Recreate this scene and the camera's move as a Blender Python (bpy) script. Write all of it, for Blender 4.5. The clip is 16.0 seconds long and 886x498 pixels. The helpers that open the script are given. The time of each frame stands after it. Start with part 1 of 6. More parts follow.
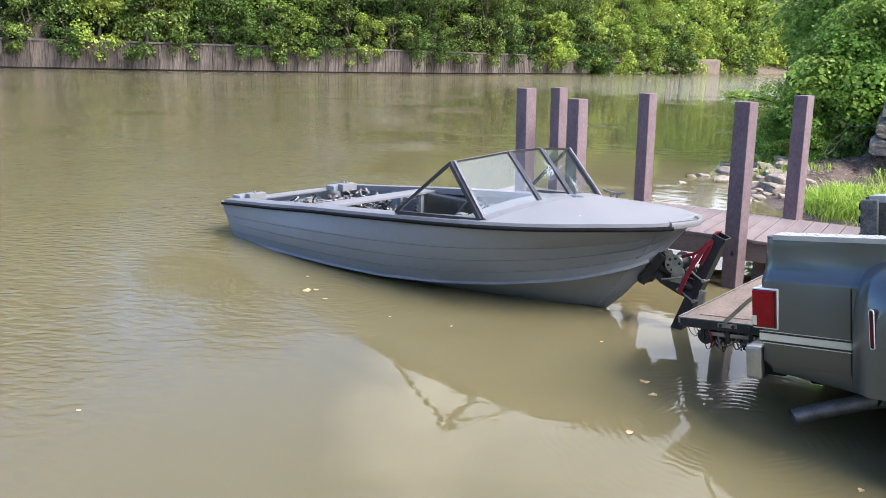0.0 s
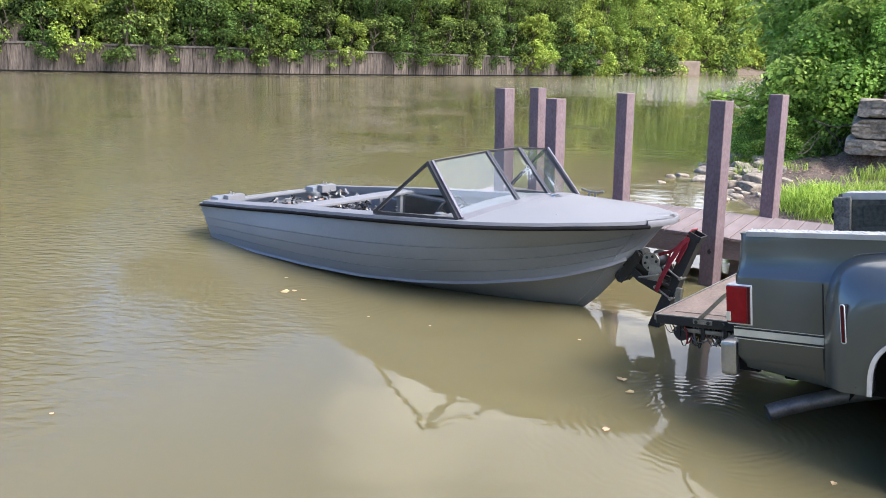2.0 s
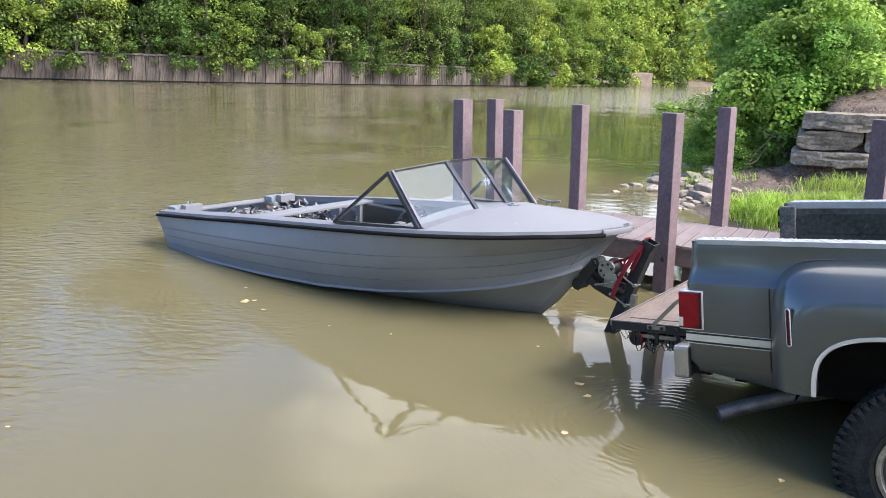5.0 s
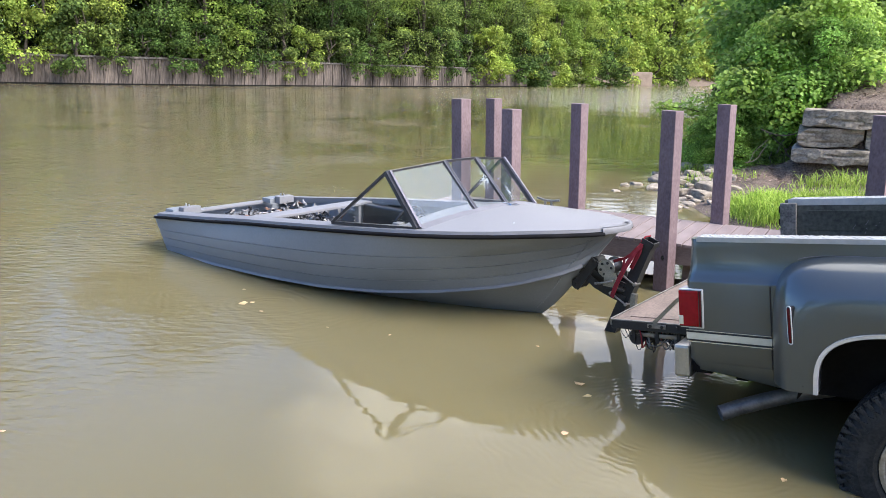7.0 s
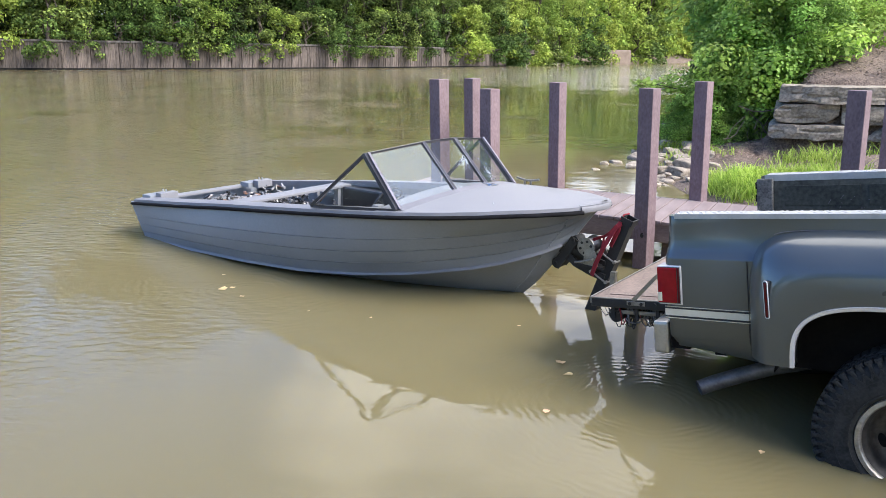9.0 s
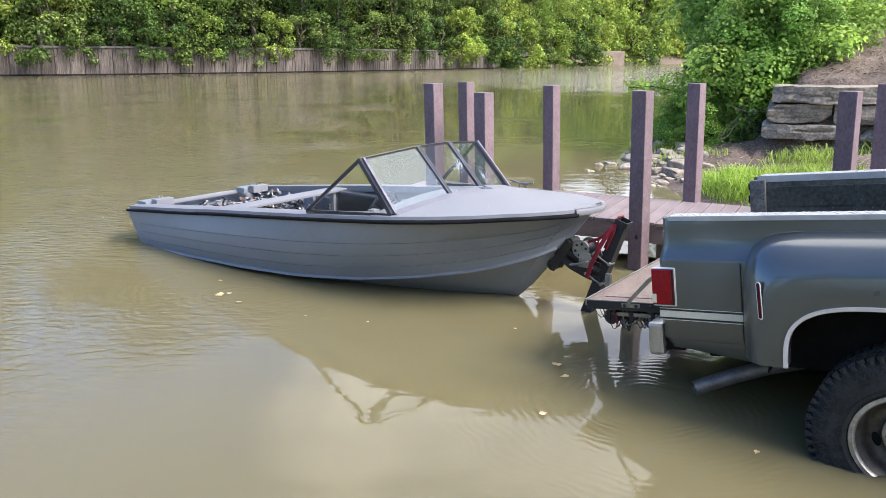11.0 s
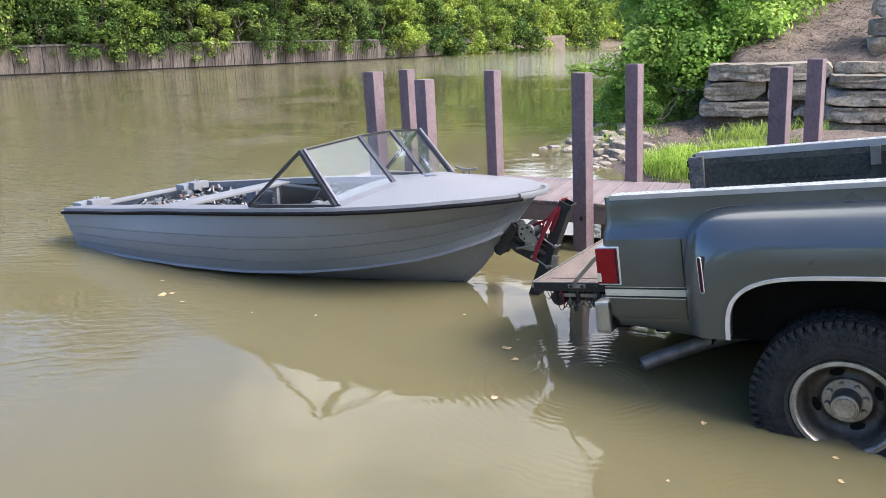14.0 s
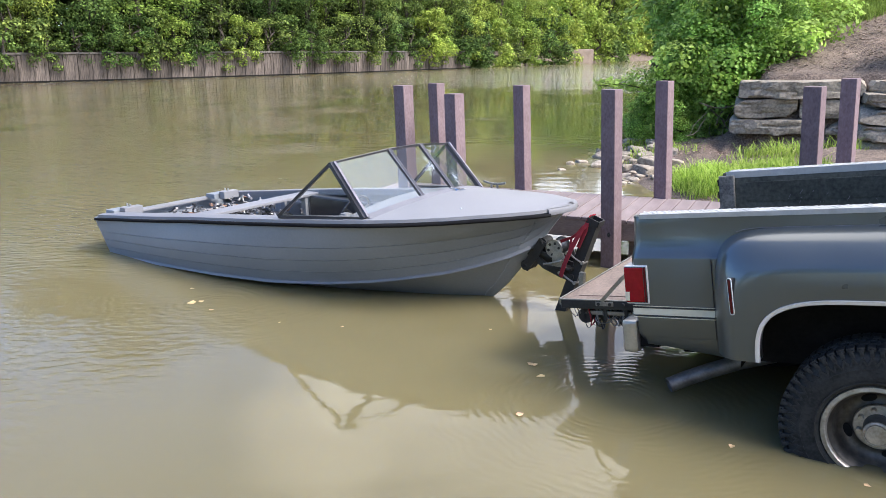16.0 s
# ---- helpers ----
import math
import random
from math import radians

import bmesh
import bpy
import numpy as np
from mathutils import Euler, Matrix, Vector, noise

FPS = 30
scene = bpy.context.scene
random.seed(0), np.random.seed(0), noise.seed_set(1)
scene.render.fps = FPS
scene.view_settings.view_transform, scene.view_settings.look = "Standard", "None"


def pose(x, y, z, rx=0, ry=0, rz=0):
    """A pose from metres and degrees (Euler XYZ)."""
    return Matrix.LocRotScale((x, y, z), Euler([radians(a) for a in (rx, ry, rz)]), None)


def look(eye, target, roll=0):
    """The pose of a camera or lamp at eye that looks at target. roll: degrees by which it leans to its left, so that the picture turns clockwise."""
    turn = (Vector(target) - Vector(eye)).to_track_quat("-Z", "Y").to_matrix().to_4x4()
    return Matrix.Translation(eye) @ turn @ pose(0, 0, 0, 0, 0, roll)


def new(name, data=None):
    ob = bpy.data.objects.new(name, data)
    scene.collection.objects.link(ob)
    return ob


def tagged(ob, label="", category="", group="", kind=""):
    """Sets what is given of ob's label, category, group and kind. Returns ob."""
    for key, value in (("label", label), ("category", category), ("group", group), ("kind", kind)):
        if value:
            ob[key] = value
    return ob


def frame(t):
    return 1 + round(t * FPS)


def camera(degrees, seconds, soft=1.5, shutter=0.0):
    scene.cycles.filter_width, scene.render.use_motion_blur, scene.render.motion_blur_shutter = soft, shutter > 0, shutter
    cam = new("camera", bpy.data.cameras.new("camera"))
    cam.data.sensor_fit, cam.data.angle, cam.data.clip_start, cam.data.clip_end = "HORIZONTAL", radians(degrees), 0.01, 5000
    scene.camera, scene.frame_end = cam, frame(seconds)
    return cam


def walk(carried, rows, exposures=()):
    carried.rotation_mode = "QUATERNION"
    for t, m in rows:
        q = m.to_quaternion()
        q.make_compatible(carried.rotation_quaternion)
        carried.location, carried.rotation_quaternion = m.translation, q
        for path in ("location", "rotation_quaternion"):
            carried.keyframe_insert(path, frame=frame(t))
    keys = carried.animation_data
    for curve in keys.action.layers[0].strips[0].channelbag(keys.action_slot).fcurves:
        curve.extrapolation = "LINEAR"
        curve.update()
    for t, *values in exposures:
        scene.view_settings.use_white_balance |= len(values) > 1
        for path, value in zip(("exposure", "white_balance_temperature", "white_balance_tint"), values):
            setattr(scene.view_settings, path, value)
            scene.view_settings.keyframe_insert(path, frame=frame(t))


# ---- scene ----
cam = camera(59.4, 16.0, soft=0.6)
PATH = [
    (0, (-0.539, -0.288, 1.824), (-0.645, 1.651, 1.346), 1.5),
    (0.5, (-0.503, -0.278, 1.809), (-0.606, 1.663, 1.337), 1.5),
    (1, (-0.509, -0.282, 1.808), (-0.599, 1.66, 1.337), 1.4),
    (1.5, (-0.507, -0.285, 1.813), (-0.585, 1.657, 1.341), 1.4),
    (2, (-0.5, -0.288, 1.808), (-0.564, 1.654, 1.336), 1.4),
    (2.5, (-0.502, -0.295, 1.809), (-0.553, 1.648, 1.338), 1.3),
    (3, (-0.49, -0.311, 1.818), (-0.527, 1.633, 1.349), 1.1),
    (3.5, (-0.487, -0.331, 1.814), (-0.467, 1.613, 1.343), 1.5),
    (4, (-0.505, -0.363, 1.821), (-0.466, 1.582, 1.359), 2.1),
    (6.5, (-0.522, -0.331, 1.815), (-0.471, 1.62, 1.376), 1.3),
    (7, (-0.497, -0.324, 1.806), (-0.456, 1.626, 1.363), 1.4),
    (7.5, (-0.474, -0.323, 1.804), (-0.43, 1.624, 1.35), 1.2),
    (8, (-0.475, -0.322, 1.805), (-0.419, 1.623, 1.341), 1.0),
    (8.5, (-0.483, -0.32, 1.806), (-0.411, 1.62, 1.328), 0.8),
    (9, (-0.484, -0.321, 1.805), (-0.396, 1.617, 1.316), 0.7),
    (11.5, (-0.481, -0.349, 1.825), (-0.382, 1.59, 1.348), 0.0),
    (12, (-0.466, -0.353, 1.826), (-0.362, 1.589, 1.358), -0.3),
    (12.5, (-0.442, -0.35, 1.812), (-0.304, 1.589, 1.343), -0.5),
    (13, (-0.42, -0.343, 1.802), (-0.214, 1.587, 1.32), -0.9),
    (13.5, (-0.434, -0.335, 1.81), (-0.209, 1.589, 1.314), -1.3),
    (14, (-0.448, -0.319, 1.807), (-0.225, 1.601, 1.296), -1.4),
    (14.5, (-0.464, -0.309, 1.81), (-0.258, 1.612, 1.293), -1.5),
    (15, (-0.473, -0.311, 1.813), (-0.292, 1.612, 1.296), -1.5),
    (15.5, (-0.463, -0.338, 1.812), (-0.296, 1.588, 1.3), -1.1),
    (16, (-0.472, -0.327, 1.831), (-0.309, 1.607, 1.349), -0.7),
]
EXPOSURE = ((0, 0.54, 6400, 14), (16, 0.54, 6400, 14))
walk(cam, [(t, look(eye, target, roll)) for t, eye, target, roll in PATH], EXPOSURE)

# ---- sky and sun ----
SUN_DIR = Vector((0.63, -0.37, 0.68)).normalized()
world = bpy.data.worlds.new("sky")
scene.world = world
world.use_nodes = True
wn = world.node_tree.nodes
wl = world.node_tree.links
wn.clear()
w_out = wn.new("ShaderNodeOutputWorld")
w_bg = wn.new("ShaderNodeBackground")
w_sky = wn.new("ShaderNodeTexSky")
w_sky.sky_type = "NISHITA"
w_sky.sun_disc = False
w_sky.sun_elevation = math.asin(SUN_DIR.z)
w_sky.sun_rotation = math.atan2(SUN_DIR.x, SUN_DIR.y)
w_sky.air_density, w_sky.dust_density, w_sky.ozone_density = 1.3, 0.3, 4.0
w_co = wn.new("ShaderNodeTexCoord")
w_map = wn.new("ShaderNodeMapping")
w_map.inputs["Scale"].default_value = (1.0, 1.0, 2.2)
w_map.inputs["Location"].default_value = (0.35, 0.1, 0.2)
w_noise = wn.new("ShaderNodeTexNoise")
w_noise.inputs["Scale"].default_value = 2.3
w_noise.inputs["Detail"].default_value = 7.0
w_noise.inputs["Roughness"].default_value = 0.58
w_ramp = wn.new("ShaderNodeValToRGB")
w_ramp.color_ramp.elements[0].position, w_ramp.color_ramp.elements[1].position = 0.44, 0.62
w_ramp.color_ramp.elements[0].color = (0.0, 0.0, 0.0, 1)
w_map.inputs["Rotation"].default_value = (0, 0, radians(25))
w_mix = wn.new("ShaderNodeMix")
w_mix.data_type = "RGBA"
w_mix.inputs["B"].default_value = (13.8, 13.8, 13.8, 1)
wl.new(w_co.outputs["Generated"], w_map.inputs["Vector"])
wl.new(w_map.outputs["Vector"], w_noise.inputs["Vector"])
# the cloud bank stands to the east; clear blue to the west
w_split, w_east, w_sum = wn.new("ShaderNodeSeparateXYZ"), wn.new("ShaderNodeMapRange"), wn.new("ShaderNodeMath")
w_east.inputs["From Min"].default_value, w_east.inputs["From Max"].default_value = -0.46, -0.06
w_east.inputs["To Min"].default_value, w_east.inputs["To Max"].default_value = -0.40, 0.05
w_sum.operation = "ADD"
wl.new(w_co.outputs["Generated"], w_split.inputs["Vector"])
wl.new(w_split.outputs["X"], w_east.inputs["Value"])
wl.new(w_noise.outputs["Fac"], w_sum.inputs[0])
wl.new(w_east.outputs["Result"], w_sum.inputs[1])
wl.new(w_sum.outputs["Value"], w_ramp.inputs["Fac"])
wl.new(w_ramp.outputs["Color"], w_mix.inputs["Factor"])
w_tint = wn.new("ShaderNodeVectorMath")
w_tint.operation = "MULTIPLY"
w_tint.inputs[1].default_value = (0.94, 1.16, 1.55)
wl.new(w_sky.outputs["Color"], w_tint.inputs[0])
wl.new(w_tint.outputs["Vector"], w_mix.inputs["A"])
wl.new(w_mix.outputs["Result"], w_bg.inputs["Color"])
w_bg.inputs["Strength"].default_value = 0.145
wl.new(w_bg.outputs["Background"], w_out.inputs["Surface"])

sun_data = bpy.data.lights.new("sun", "SUN")
sun_data.energy, sun_data.angle, sun_data.color = 5.0, radians(28), (1.0, 0.96, 0.90)
sun = new("sun", sun_data)
sun.matrix_world = look(tuple(SUN_DIR * 60), (0, 0, 0))


# ---- materials ----
def material(name, c1, c2, rough=0.6, metal=0.0, scale=3.0, fine=45.0, bump=0.15, coat=0.0, stretch=(1, 1, 1), spread=0.16, per_object=0.0, spec=0.5, grain=0.35, dist=0.004):
    """A two-scale mottled surface between the colours c1 and c2."""
    m = bpy.data.materials.new(name)
    m.use_nodes = True
    n, l = m.node_tree.nodes, m.node_tree.links
    p = n["Principled BSDF"]
    co, mp = n.new("ShaderNodeTexCoord"), n.new("ShaderNodeMapping")
    mp.inputs["Scale"].default_value = stretch
    l.new(co.outputs["Object"], mp.inputs["Vector"])
    big, small = n.new("ShaderNodeTexNoise"), n.new("ShaderNodeTexNoise")
    big.inputs["Scale"].default_value, big.inputs["Detail"].default_value = scale, 6
    small.inputs["Scale"].default_value, small.inputs["Detail"].default_value = fine, 4
    for t in (big, small):
        l.new(mp.outputs["Vector"], t.inputs["Vector"])
    add = n.new("ShaderNodeMix")
    add.inputs["Factor"].default_value = grain
    l.new(big.outputs["Fac"], add.inputs["A"])
    l.new(small.outputs["Fac"], add.inputs["B"])
    ramp = n.new("ShaderNodeMapRange")
    ramp.inputs["From Min"].default_value, ramp.inputs["From Max"].default_value = 0.5 - spread, 0.5 + spread
    l.new(add.outputs["Result"], ramp.inputs["Value"])
    mix = n.new("ShaderNodeMix")
    mix.data_type = "RGBA"
    mix.inputs["A"].default_value, mix.inputs["B"].default_value = (*c1, 1), (*c2, 1)
    l.new(ramp.outputs["Result"], mix.inputs["Factor"])
    colour = mix.outputs["Result"]
    if per_object:
        info, hsv, val = n.new("ShaderNodeObjectInfo"), n.new("ShaderNodeHueSaturation"), n.new("ShaderNodeMapRange")
        val.inputs["To Min"].default_value, val.inputs["To Max"].default_value = 1 - per_object, 1 + per_object
        l.new(info.outputs["Random"], val.inputs["Value"])
        l.new(val.outputs["Result"], hsv.inputs["Value"])
        l.new(colour, hsv.inputs["Color"])
        colour = hsv.outputs["Color"]
    l.new(colour, p.inputs["Base Color"])
    rr = n.new("ShaderNodeMapRange")
    rr.inputs["To Min"].default_value, rr.inputs["To Max"].default_value = max(rough - 0.08, 0.02), min(rough + 0.08, 1)
    l.new(big.outputs["Fac"], rr.inputs["Value"])
    l.new(rr.outputs["Result"], p.inputs["Roughness"])
    p.inputs["Metallic"].default_value = metal
    p.inputs["Coat Weight"].default_value = coat
    p.inputs["Coat Roughness"].default_value = 0.12
    p.inputs["Specular IOR Level"].default_value = spec
    if bump:
        b = n.new("ShaderNodeBump")
        b.inputs["Strength"].default_value, b.inputs["Distance"].default_value = bump, dist
        l.new(add.outputs["Result"], b.inputs["Height"])
        l.new(b.outputs["Normal"], p.inputs["Normal"])
    return m


def leaf_material(name, dark, mid, bright, through_part=0.3, hue=0.03, rough=0.62):
    m = bpy.data.materials.new(name)
    m.use_nodes = True
    n, l = m.node_tree.nodes, m.node_tree.links
    p, out = n["Principled BSDF"], n["Material Output"]
    geo, info = n.new("ShaderNodeNewGeometry"), n.new("ShaderNodeObjectInfo")
    ramp = n.new("ShaderNodeValToRGB")
    e = ramp.color_ramp.elements
    e[0].color, e[1].color = (*dark, 1), (*bright, 1)
    e.new(0.55).color = (*mid, 1)
    l.new(geo.outputs["Random Per Island"], ramp.inputs["Fac"])
    hsv = n.new("ShaderNodeHueSaturation")
    h, v = n.new("ShaderNodeMapRange"), n.new("ShaderNodeMapRange")
    h.inputs["To Min"].default_value, h.inputs["To Max"].default_value = 0.5 - hue, 0.5 + hue * 0.5
    v.inputs["To Min"].default_value, v.inputs["To Max"].default_value = 1.25, 0.85
    l.new(info.outputs["Random"], h.inputs["Value"])
    l.new(info.outputs["Random"], v.inputs["Value"])
    l.new(h.outputs["Result"], hsv.inputs["Hue"])
    l.new(v.outputs["Result"], hsv.inputs["Value"])
    l.new(ramp.outputs["Color"], hsv.inputs["Color"])
    # clump-wide noise paints sunlit and shaded foliage into the leaf colour
    co, spray, tone, mul = n.new("ShaderNodeTexCoord"), n.new("ShaderNodeTexNoise"), n.new("ShaderNodeMapRange"), n.new("ShaderNodeVectorMath")
    spray.inputs["Scale"].default_value, spray.inputs["Detail"].default_value = 0.55, 3
    tone.inputs["From Min"].default_value, tone.inputs["From Max"].default_value = 0.36, 0.64
    tone.inputs["To Min"].default_value, tone.inputs["To Max"].default_value = 0.60, 1.50
    mul.operation = "SCALE"
    l.new(co.outputs["Object"], spray.inputs["Vector"])
    l.new(spray.outputs["Fac"], tone.inputs["Value"])
    l.new(hsv.outputs["Color"], mul.inputs[0])
    l.new(tone.outputs["Result"], mul.inputs["Scale"])
    l.new(mul.outputs["Vector"], p.inputs["Base Color"])
    p.inputs["Roughness"].default_value = rough
    p.inputs["Specular IOR Level"].default_value = 0.14
    tr, mix = n.new("ShaderNodeBsdfTranslucent"), n.new("ShaderNodeMixShader")
    l.new(mul.outputs["Vector"], tr.inputs["Color"])
    mix.inputs["Fac"].default_value = through_part
    l.new(p.outputs["BSDF"], mix.inputs[1])
    l.new(tr.outputs["BSDF"], mix.inputs[2])
    l.new(mix.outputs["Shader"], out.inputs["Surface"])
    return m


def glass_material(name, tint, rough=0.0, gloss=1.0, dust_haze=0.0, specks=0.0):
    m = bpy.data.materials.new(name)
    m.use_nodes = True
    n, l = m.node_tree.nodes, m.node_tree.links
    n.remove(n["Principled BSDF"])
    tr, gl, fr, mix = (n.new(k) for k in ("ShaderNodeBsdfTransparent", "ShaderNodeBsdfGlossy", "ShaderNodeFresnel", "ShaderNodeMixShader"))
    tr.inputs["Color"].default_value = (*tint, 1)
    gl.inputs["Roughness"].default_value = rough
    fr.inputs["IOR"].default_value = 1.5
    boost = n.new("ShaderNodeMath")
    boost.operation = "MULTIPLY"
    boost.use_clamp = True
    boost.inputs[1].default_value = gloss
    l.new(fr.outputs["Fac"], boost.inputs[0])
    l.new(boost.outputs["Value"], mix.inputs["Fac"])
    l.new(tr.outputs["BSDF"], mix.inputs[1])
    l.new(gl.outputs["BSDF"], mix.inputs[2])
    film, veil = n.new("ShaderNodeBsdfDiffuse"), n.new("ShaderNodeMixShader")
    film.inputs["Color"].default_value = (0.60, 0.68, 0.74, 1)
    veil.inputs["Fac"].default_value = dust_haze
    if specks:
        # clustered pale specks that paint sky glints between reflected leaves
        co, spot, area = n.new("ShaderNodeTexCoord"), n.new("ShaderNodeTexNoise"), n.new("ShaderNodeTexNoise")
        spot.inputs["Scale"].default_value, spot.inputs["Detail"].default_value = 55.0, 3
        area.inputs["Scale"].default_value = 4.0
        cut, add = n.new("ShaderNodeMapRange"), n.new("ShaderNodeMath")
        l.new(co.outputs["Object"], spot.inputs["Vector"])
        l.new(co.outputs["Object"], area.inputs["Vector"])
        l.new(spot.outputs["Fac"], add.inputs[0])
        l.new(area.outputs["Fac"], add.inputs[1])
        cut.inputs["From Min"].default_value, cut.inputs["From Max"].default_value = 1.16, 1.26
        cut.inputs["To Min"].default_value, cut.inputs["To Max"].default_value = dust_haze, specks
        l.new(add.outputs["Value"], cut.inputs["Value"])
        l.new(cut.outputs["Result"], veil.inputs["Fac"])
    l.new(mix.outputs["Shader"], veil.inputs[1])
    l.new(film.outputs["BSDF"], veil.inputs[2])
    l.new(veil.outputs["Shader"], n["Material Output"].inputs["Surface"])
    return m


def water_material():
    """Silty river water: opaque within a hand's depth, mirror-like above, with calm and rippled stretches."""
    m = bpy.data.materials.new("muddy_water")
    m.use_nodes = True
    n, l = m.node_tree.nodes, m.node_tree.links
    p = n["Principled BSDF"]
    p.inputs["IOR"].default_value = 1.333
    # suspended silt scatters the light sideways
    p.inputs["Subsurface Weight"].default_value = 1.0
    p.inputs["Subsurface Radius"].default_value = (1.0, 0.85, 0.6)
    p.inputs["Subsurface Scale"].default_value = 0.30
    co = n.new("ShaderNodeTexCoord")

    def noise_tex(scale, detail, stretch=(1, 1, 1), turn=0.0, distort=0.0):
        mp, t = n.new("ShaderNodeMapping"), n.new("ShaderNodeTexNoise")
        mp.inputs["Scale"].default_value = stretch
        mp.inputs["Rotation"].default_value = (0, 0, radians(turn))
        t.inputs["Scale"].default_value, t.inputs["Detail"].default_value, t.inputs["Distortion"].default_value = scale, detail, distort
        l.new(co.outputs["Object"], mp.inputs["Vector"])
        l.new(mp.outputs["Vector"], t.inputs["Vector"])
        return t.outputs["Fac"]

    def math_node(op, a, b, clamp=False):
        k = n.new("ShaderNodeMath")
        k.operation, k.use_clamp = op, clamp
        for i, v in enumerate((a, b)):
            if isinstance(v, (int, float)):
                k.inputs[i].default_value = v
            else:
                l.new(v, k.inputs[i])
        return k.outputs["Value"]

    silt = n.new("ShaderNodeMix")
    silt.data_type = "RGBA"
    silt.inputs["A"].default_value, silt.inputs["B"].default_value = (*SILT_A, 1), (*SILT_B, 1)
    l.new(noise_tex(0.35, 4), silt.inputs["Factor"])
    l.new(silt.outputs["Result"], p.inputs["Base Color"])
    # farther out the small waves merge into a soft gloss
    away, gloss = n.new("ShaderNodeVectorMath"), n.new("ShaderNodeMapRange")
    away.operation = "LENGTH"
    l.new(co.outputs["Object"], away.inputs[0])
    gloss.inputs["From Min"].default_value, gloss.inputs["From Max"].default_value = 9.0, 60.0
    gloss.inputs["To Min"].default_value, gloss.inputs["To Max"].default_value = 0.0, 0.045
    l.new(away.outputs["Value"], gloss.inputs["Value"])
    l.new(gloss.outputs["Result"], p.inputs["Roughness"])
    # wind ripples in patches, over a slow swell
    patch = n.new("ShaderNodeMapRange")
    patch.inputs["From Min"].default_value, patch.inputs["From Max"].default_value = 0.42, 0.66
    patch.inputs["To Min"].default_value, patch.inputs["To Max"].default_value = RIPPLE_CALM, 1.0
    # more wind out on the river, a lee between the boat and the bank
    split, open_river = n.new("ShaderNodeSeparateXYZ"), n.new("ShaderNodeMapRange")
    l.new(co.outputs["Object"], split.inputs["Vector"])
    open_river.inputs["From Min"].default_value, open_river.inputs["From Max"].default_value = -0.6, -4.2
    open_river.inputs["To Min"].default_value, open_river.inputs["To Max"].default_value = -0.07, 0.23
    l.new(split.outputs["X"], open_river.inputs["Value"])
    beyond = n.new("ShaderNodeMapRange")
    beyond.inputs["From Min"].default_value, beyond.inputs["From Max"].default_value = 6.5, 9.5
    beyond.inputs["To Min"].default_value, beyond.inputs["To Max"].default_value = -0.05, -0.06
    l.new(split.outputs["Y"], beyond.inputs["Value"])
    bend_wind = n.new("ShaderNodeMapRange")
    bend_wind.inputs["From Min"].default_value, bend_wind.inputs["From Max"].default_value = 42.0, 88.0
    bend_wind.inputs["To Min"].default_value, bend_wind.inputs["To Max"].default_value = 0.0, 0.62
    along = math_node("ADD", split.outputs["Y"], math_node("MULTIPLY", split.outputs["X"], 1.2))
    l.new(along, bend_wind.inputs["Value"])
    wind = math_node("ADD", math_node("ADD", noise_tex(0.35, 3, (1, 0.7, 1)), bend_wind.outputs["Result"]), math_node("ADD", open_river.outputs["Result"], beyond.outputs["Result"]))
    # mirror-calm close to the landing
    landing = n.new("ShaderNodeMapRange")
    landing.inputs["From Min"].default_value, landing.inputs["From Max"].default_value = 3.4, 4.9
    landing.inputs["To Min"].default_value, landing.inputs["To Max"].default_value = -0.24, 0.0
    l.new(away.outputs["Value"], landing.inputs["Value"])
    l.new(math_node("ADD", wind, landing.outputs["Result"]), patch.inputs["Value"])
    ripple = math_node("ADD", math_node("MULTIPLY", noise_tex(8.0, 0.6, (0.8, 1.7, 1), 24, 0.5), 1.0), math_node("MULTIPLY", noise_tex(19.0, 1, (0.9, 1.7, 1), -12), 0.25))
    # faint rings that spread from the truck's tail and the boat's bow
    rings = 0.0
    for cx, cy, r0, r1, waves, amp in ((0.80, 3.45, 1.15, 0.25, 19.0, 0.0008), (1.15, 2.2, 0.9, 0.15, 22.0, 0.0004), (-1.75, 5.6, 1.7, 0.3, 11.0, 0.0006)):
        sub, dist = n.new("ShaderNodeVectorMath"), n.new("ShaderNodeVectorMath")
        sub.operation, dist.operation = "SUBTRACT", "LENGTH"
        sub.inputs[1].default_value = (cx, cy, 0)
        l.new(co.outputs["Object"], sub.inputs[0])
        l.new(sub.outputs["Vector"], dist.inputs[0])
        fade = n.new("ShaderNodeMapRange")
        fade.inputs["From Min"].default_value, fade.inputs["From Max"].default_value = r0, r1
        fade.inputs["To Min"].default_value, fade.inputs["To Max"].default_value = 0.0, amp
        l.new(dist.outputs["Value"], fade.inputs["Value"])
        bend = math_node("ADD", math_node("MULTIPLY", dist.outputs["Value"], waves * 6.28), math_node("MULTIPLY", noise_tex(3.0, 3), 24.0))
        broken = n.new("ShaderNodeMapRange")
        broken.inputs["From Min"].default_value, broken.inputs["From Max"].default_value = 0.40, 0.60
        l.new(noise_tex(2.2, 2), broken.inputs["Value"])
        wave = math_node("MULTIPLY", math_node("MULTIPLY", math_node("SINE", bend, 0.0), fade.outputs["Result"]), broken.outputs["Result"])
        rings = math_node("ADD", wave, rings)
    swell = noise_tex(1.3, 2, (1, 1.9, 1), 18)
    lively = math_node("ADD", patch.outputs["Result"], math_node("MULTIPLY", bend_wind.outputs["Result"], 2.2))
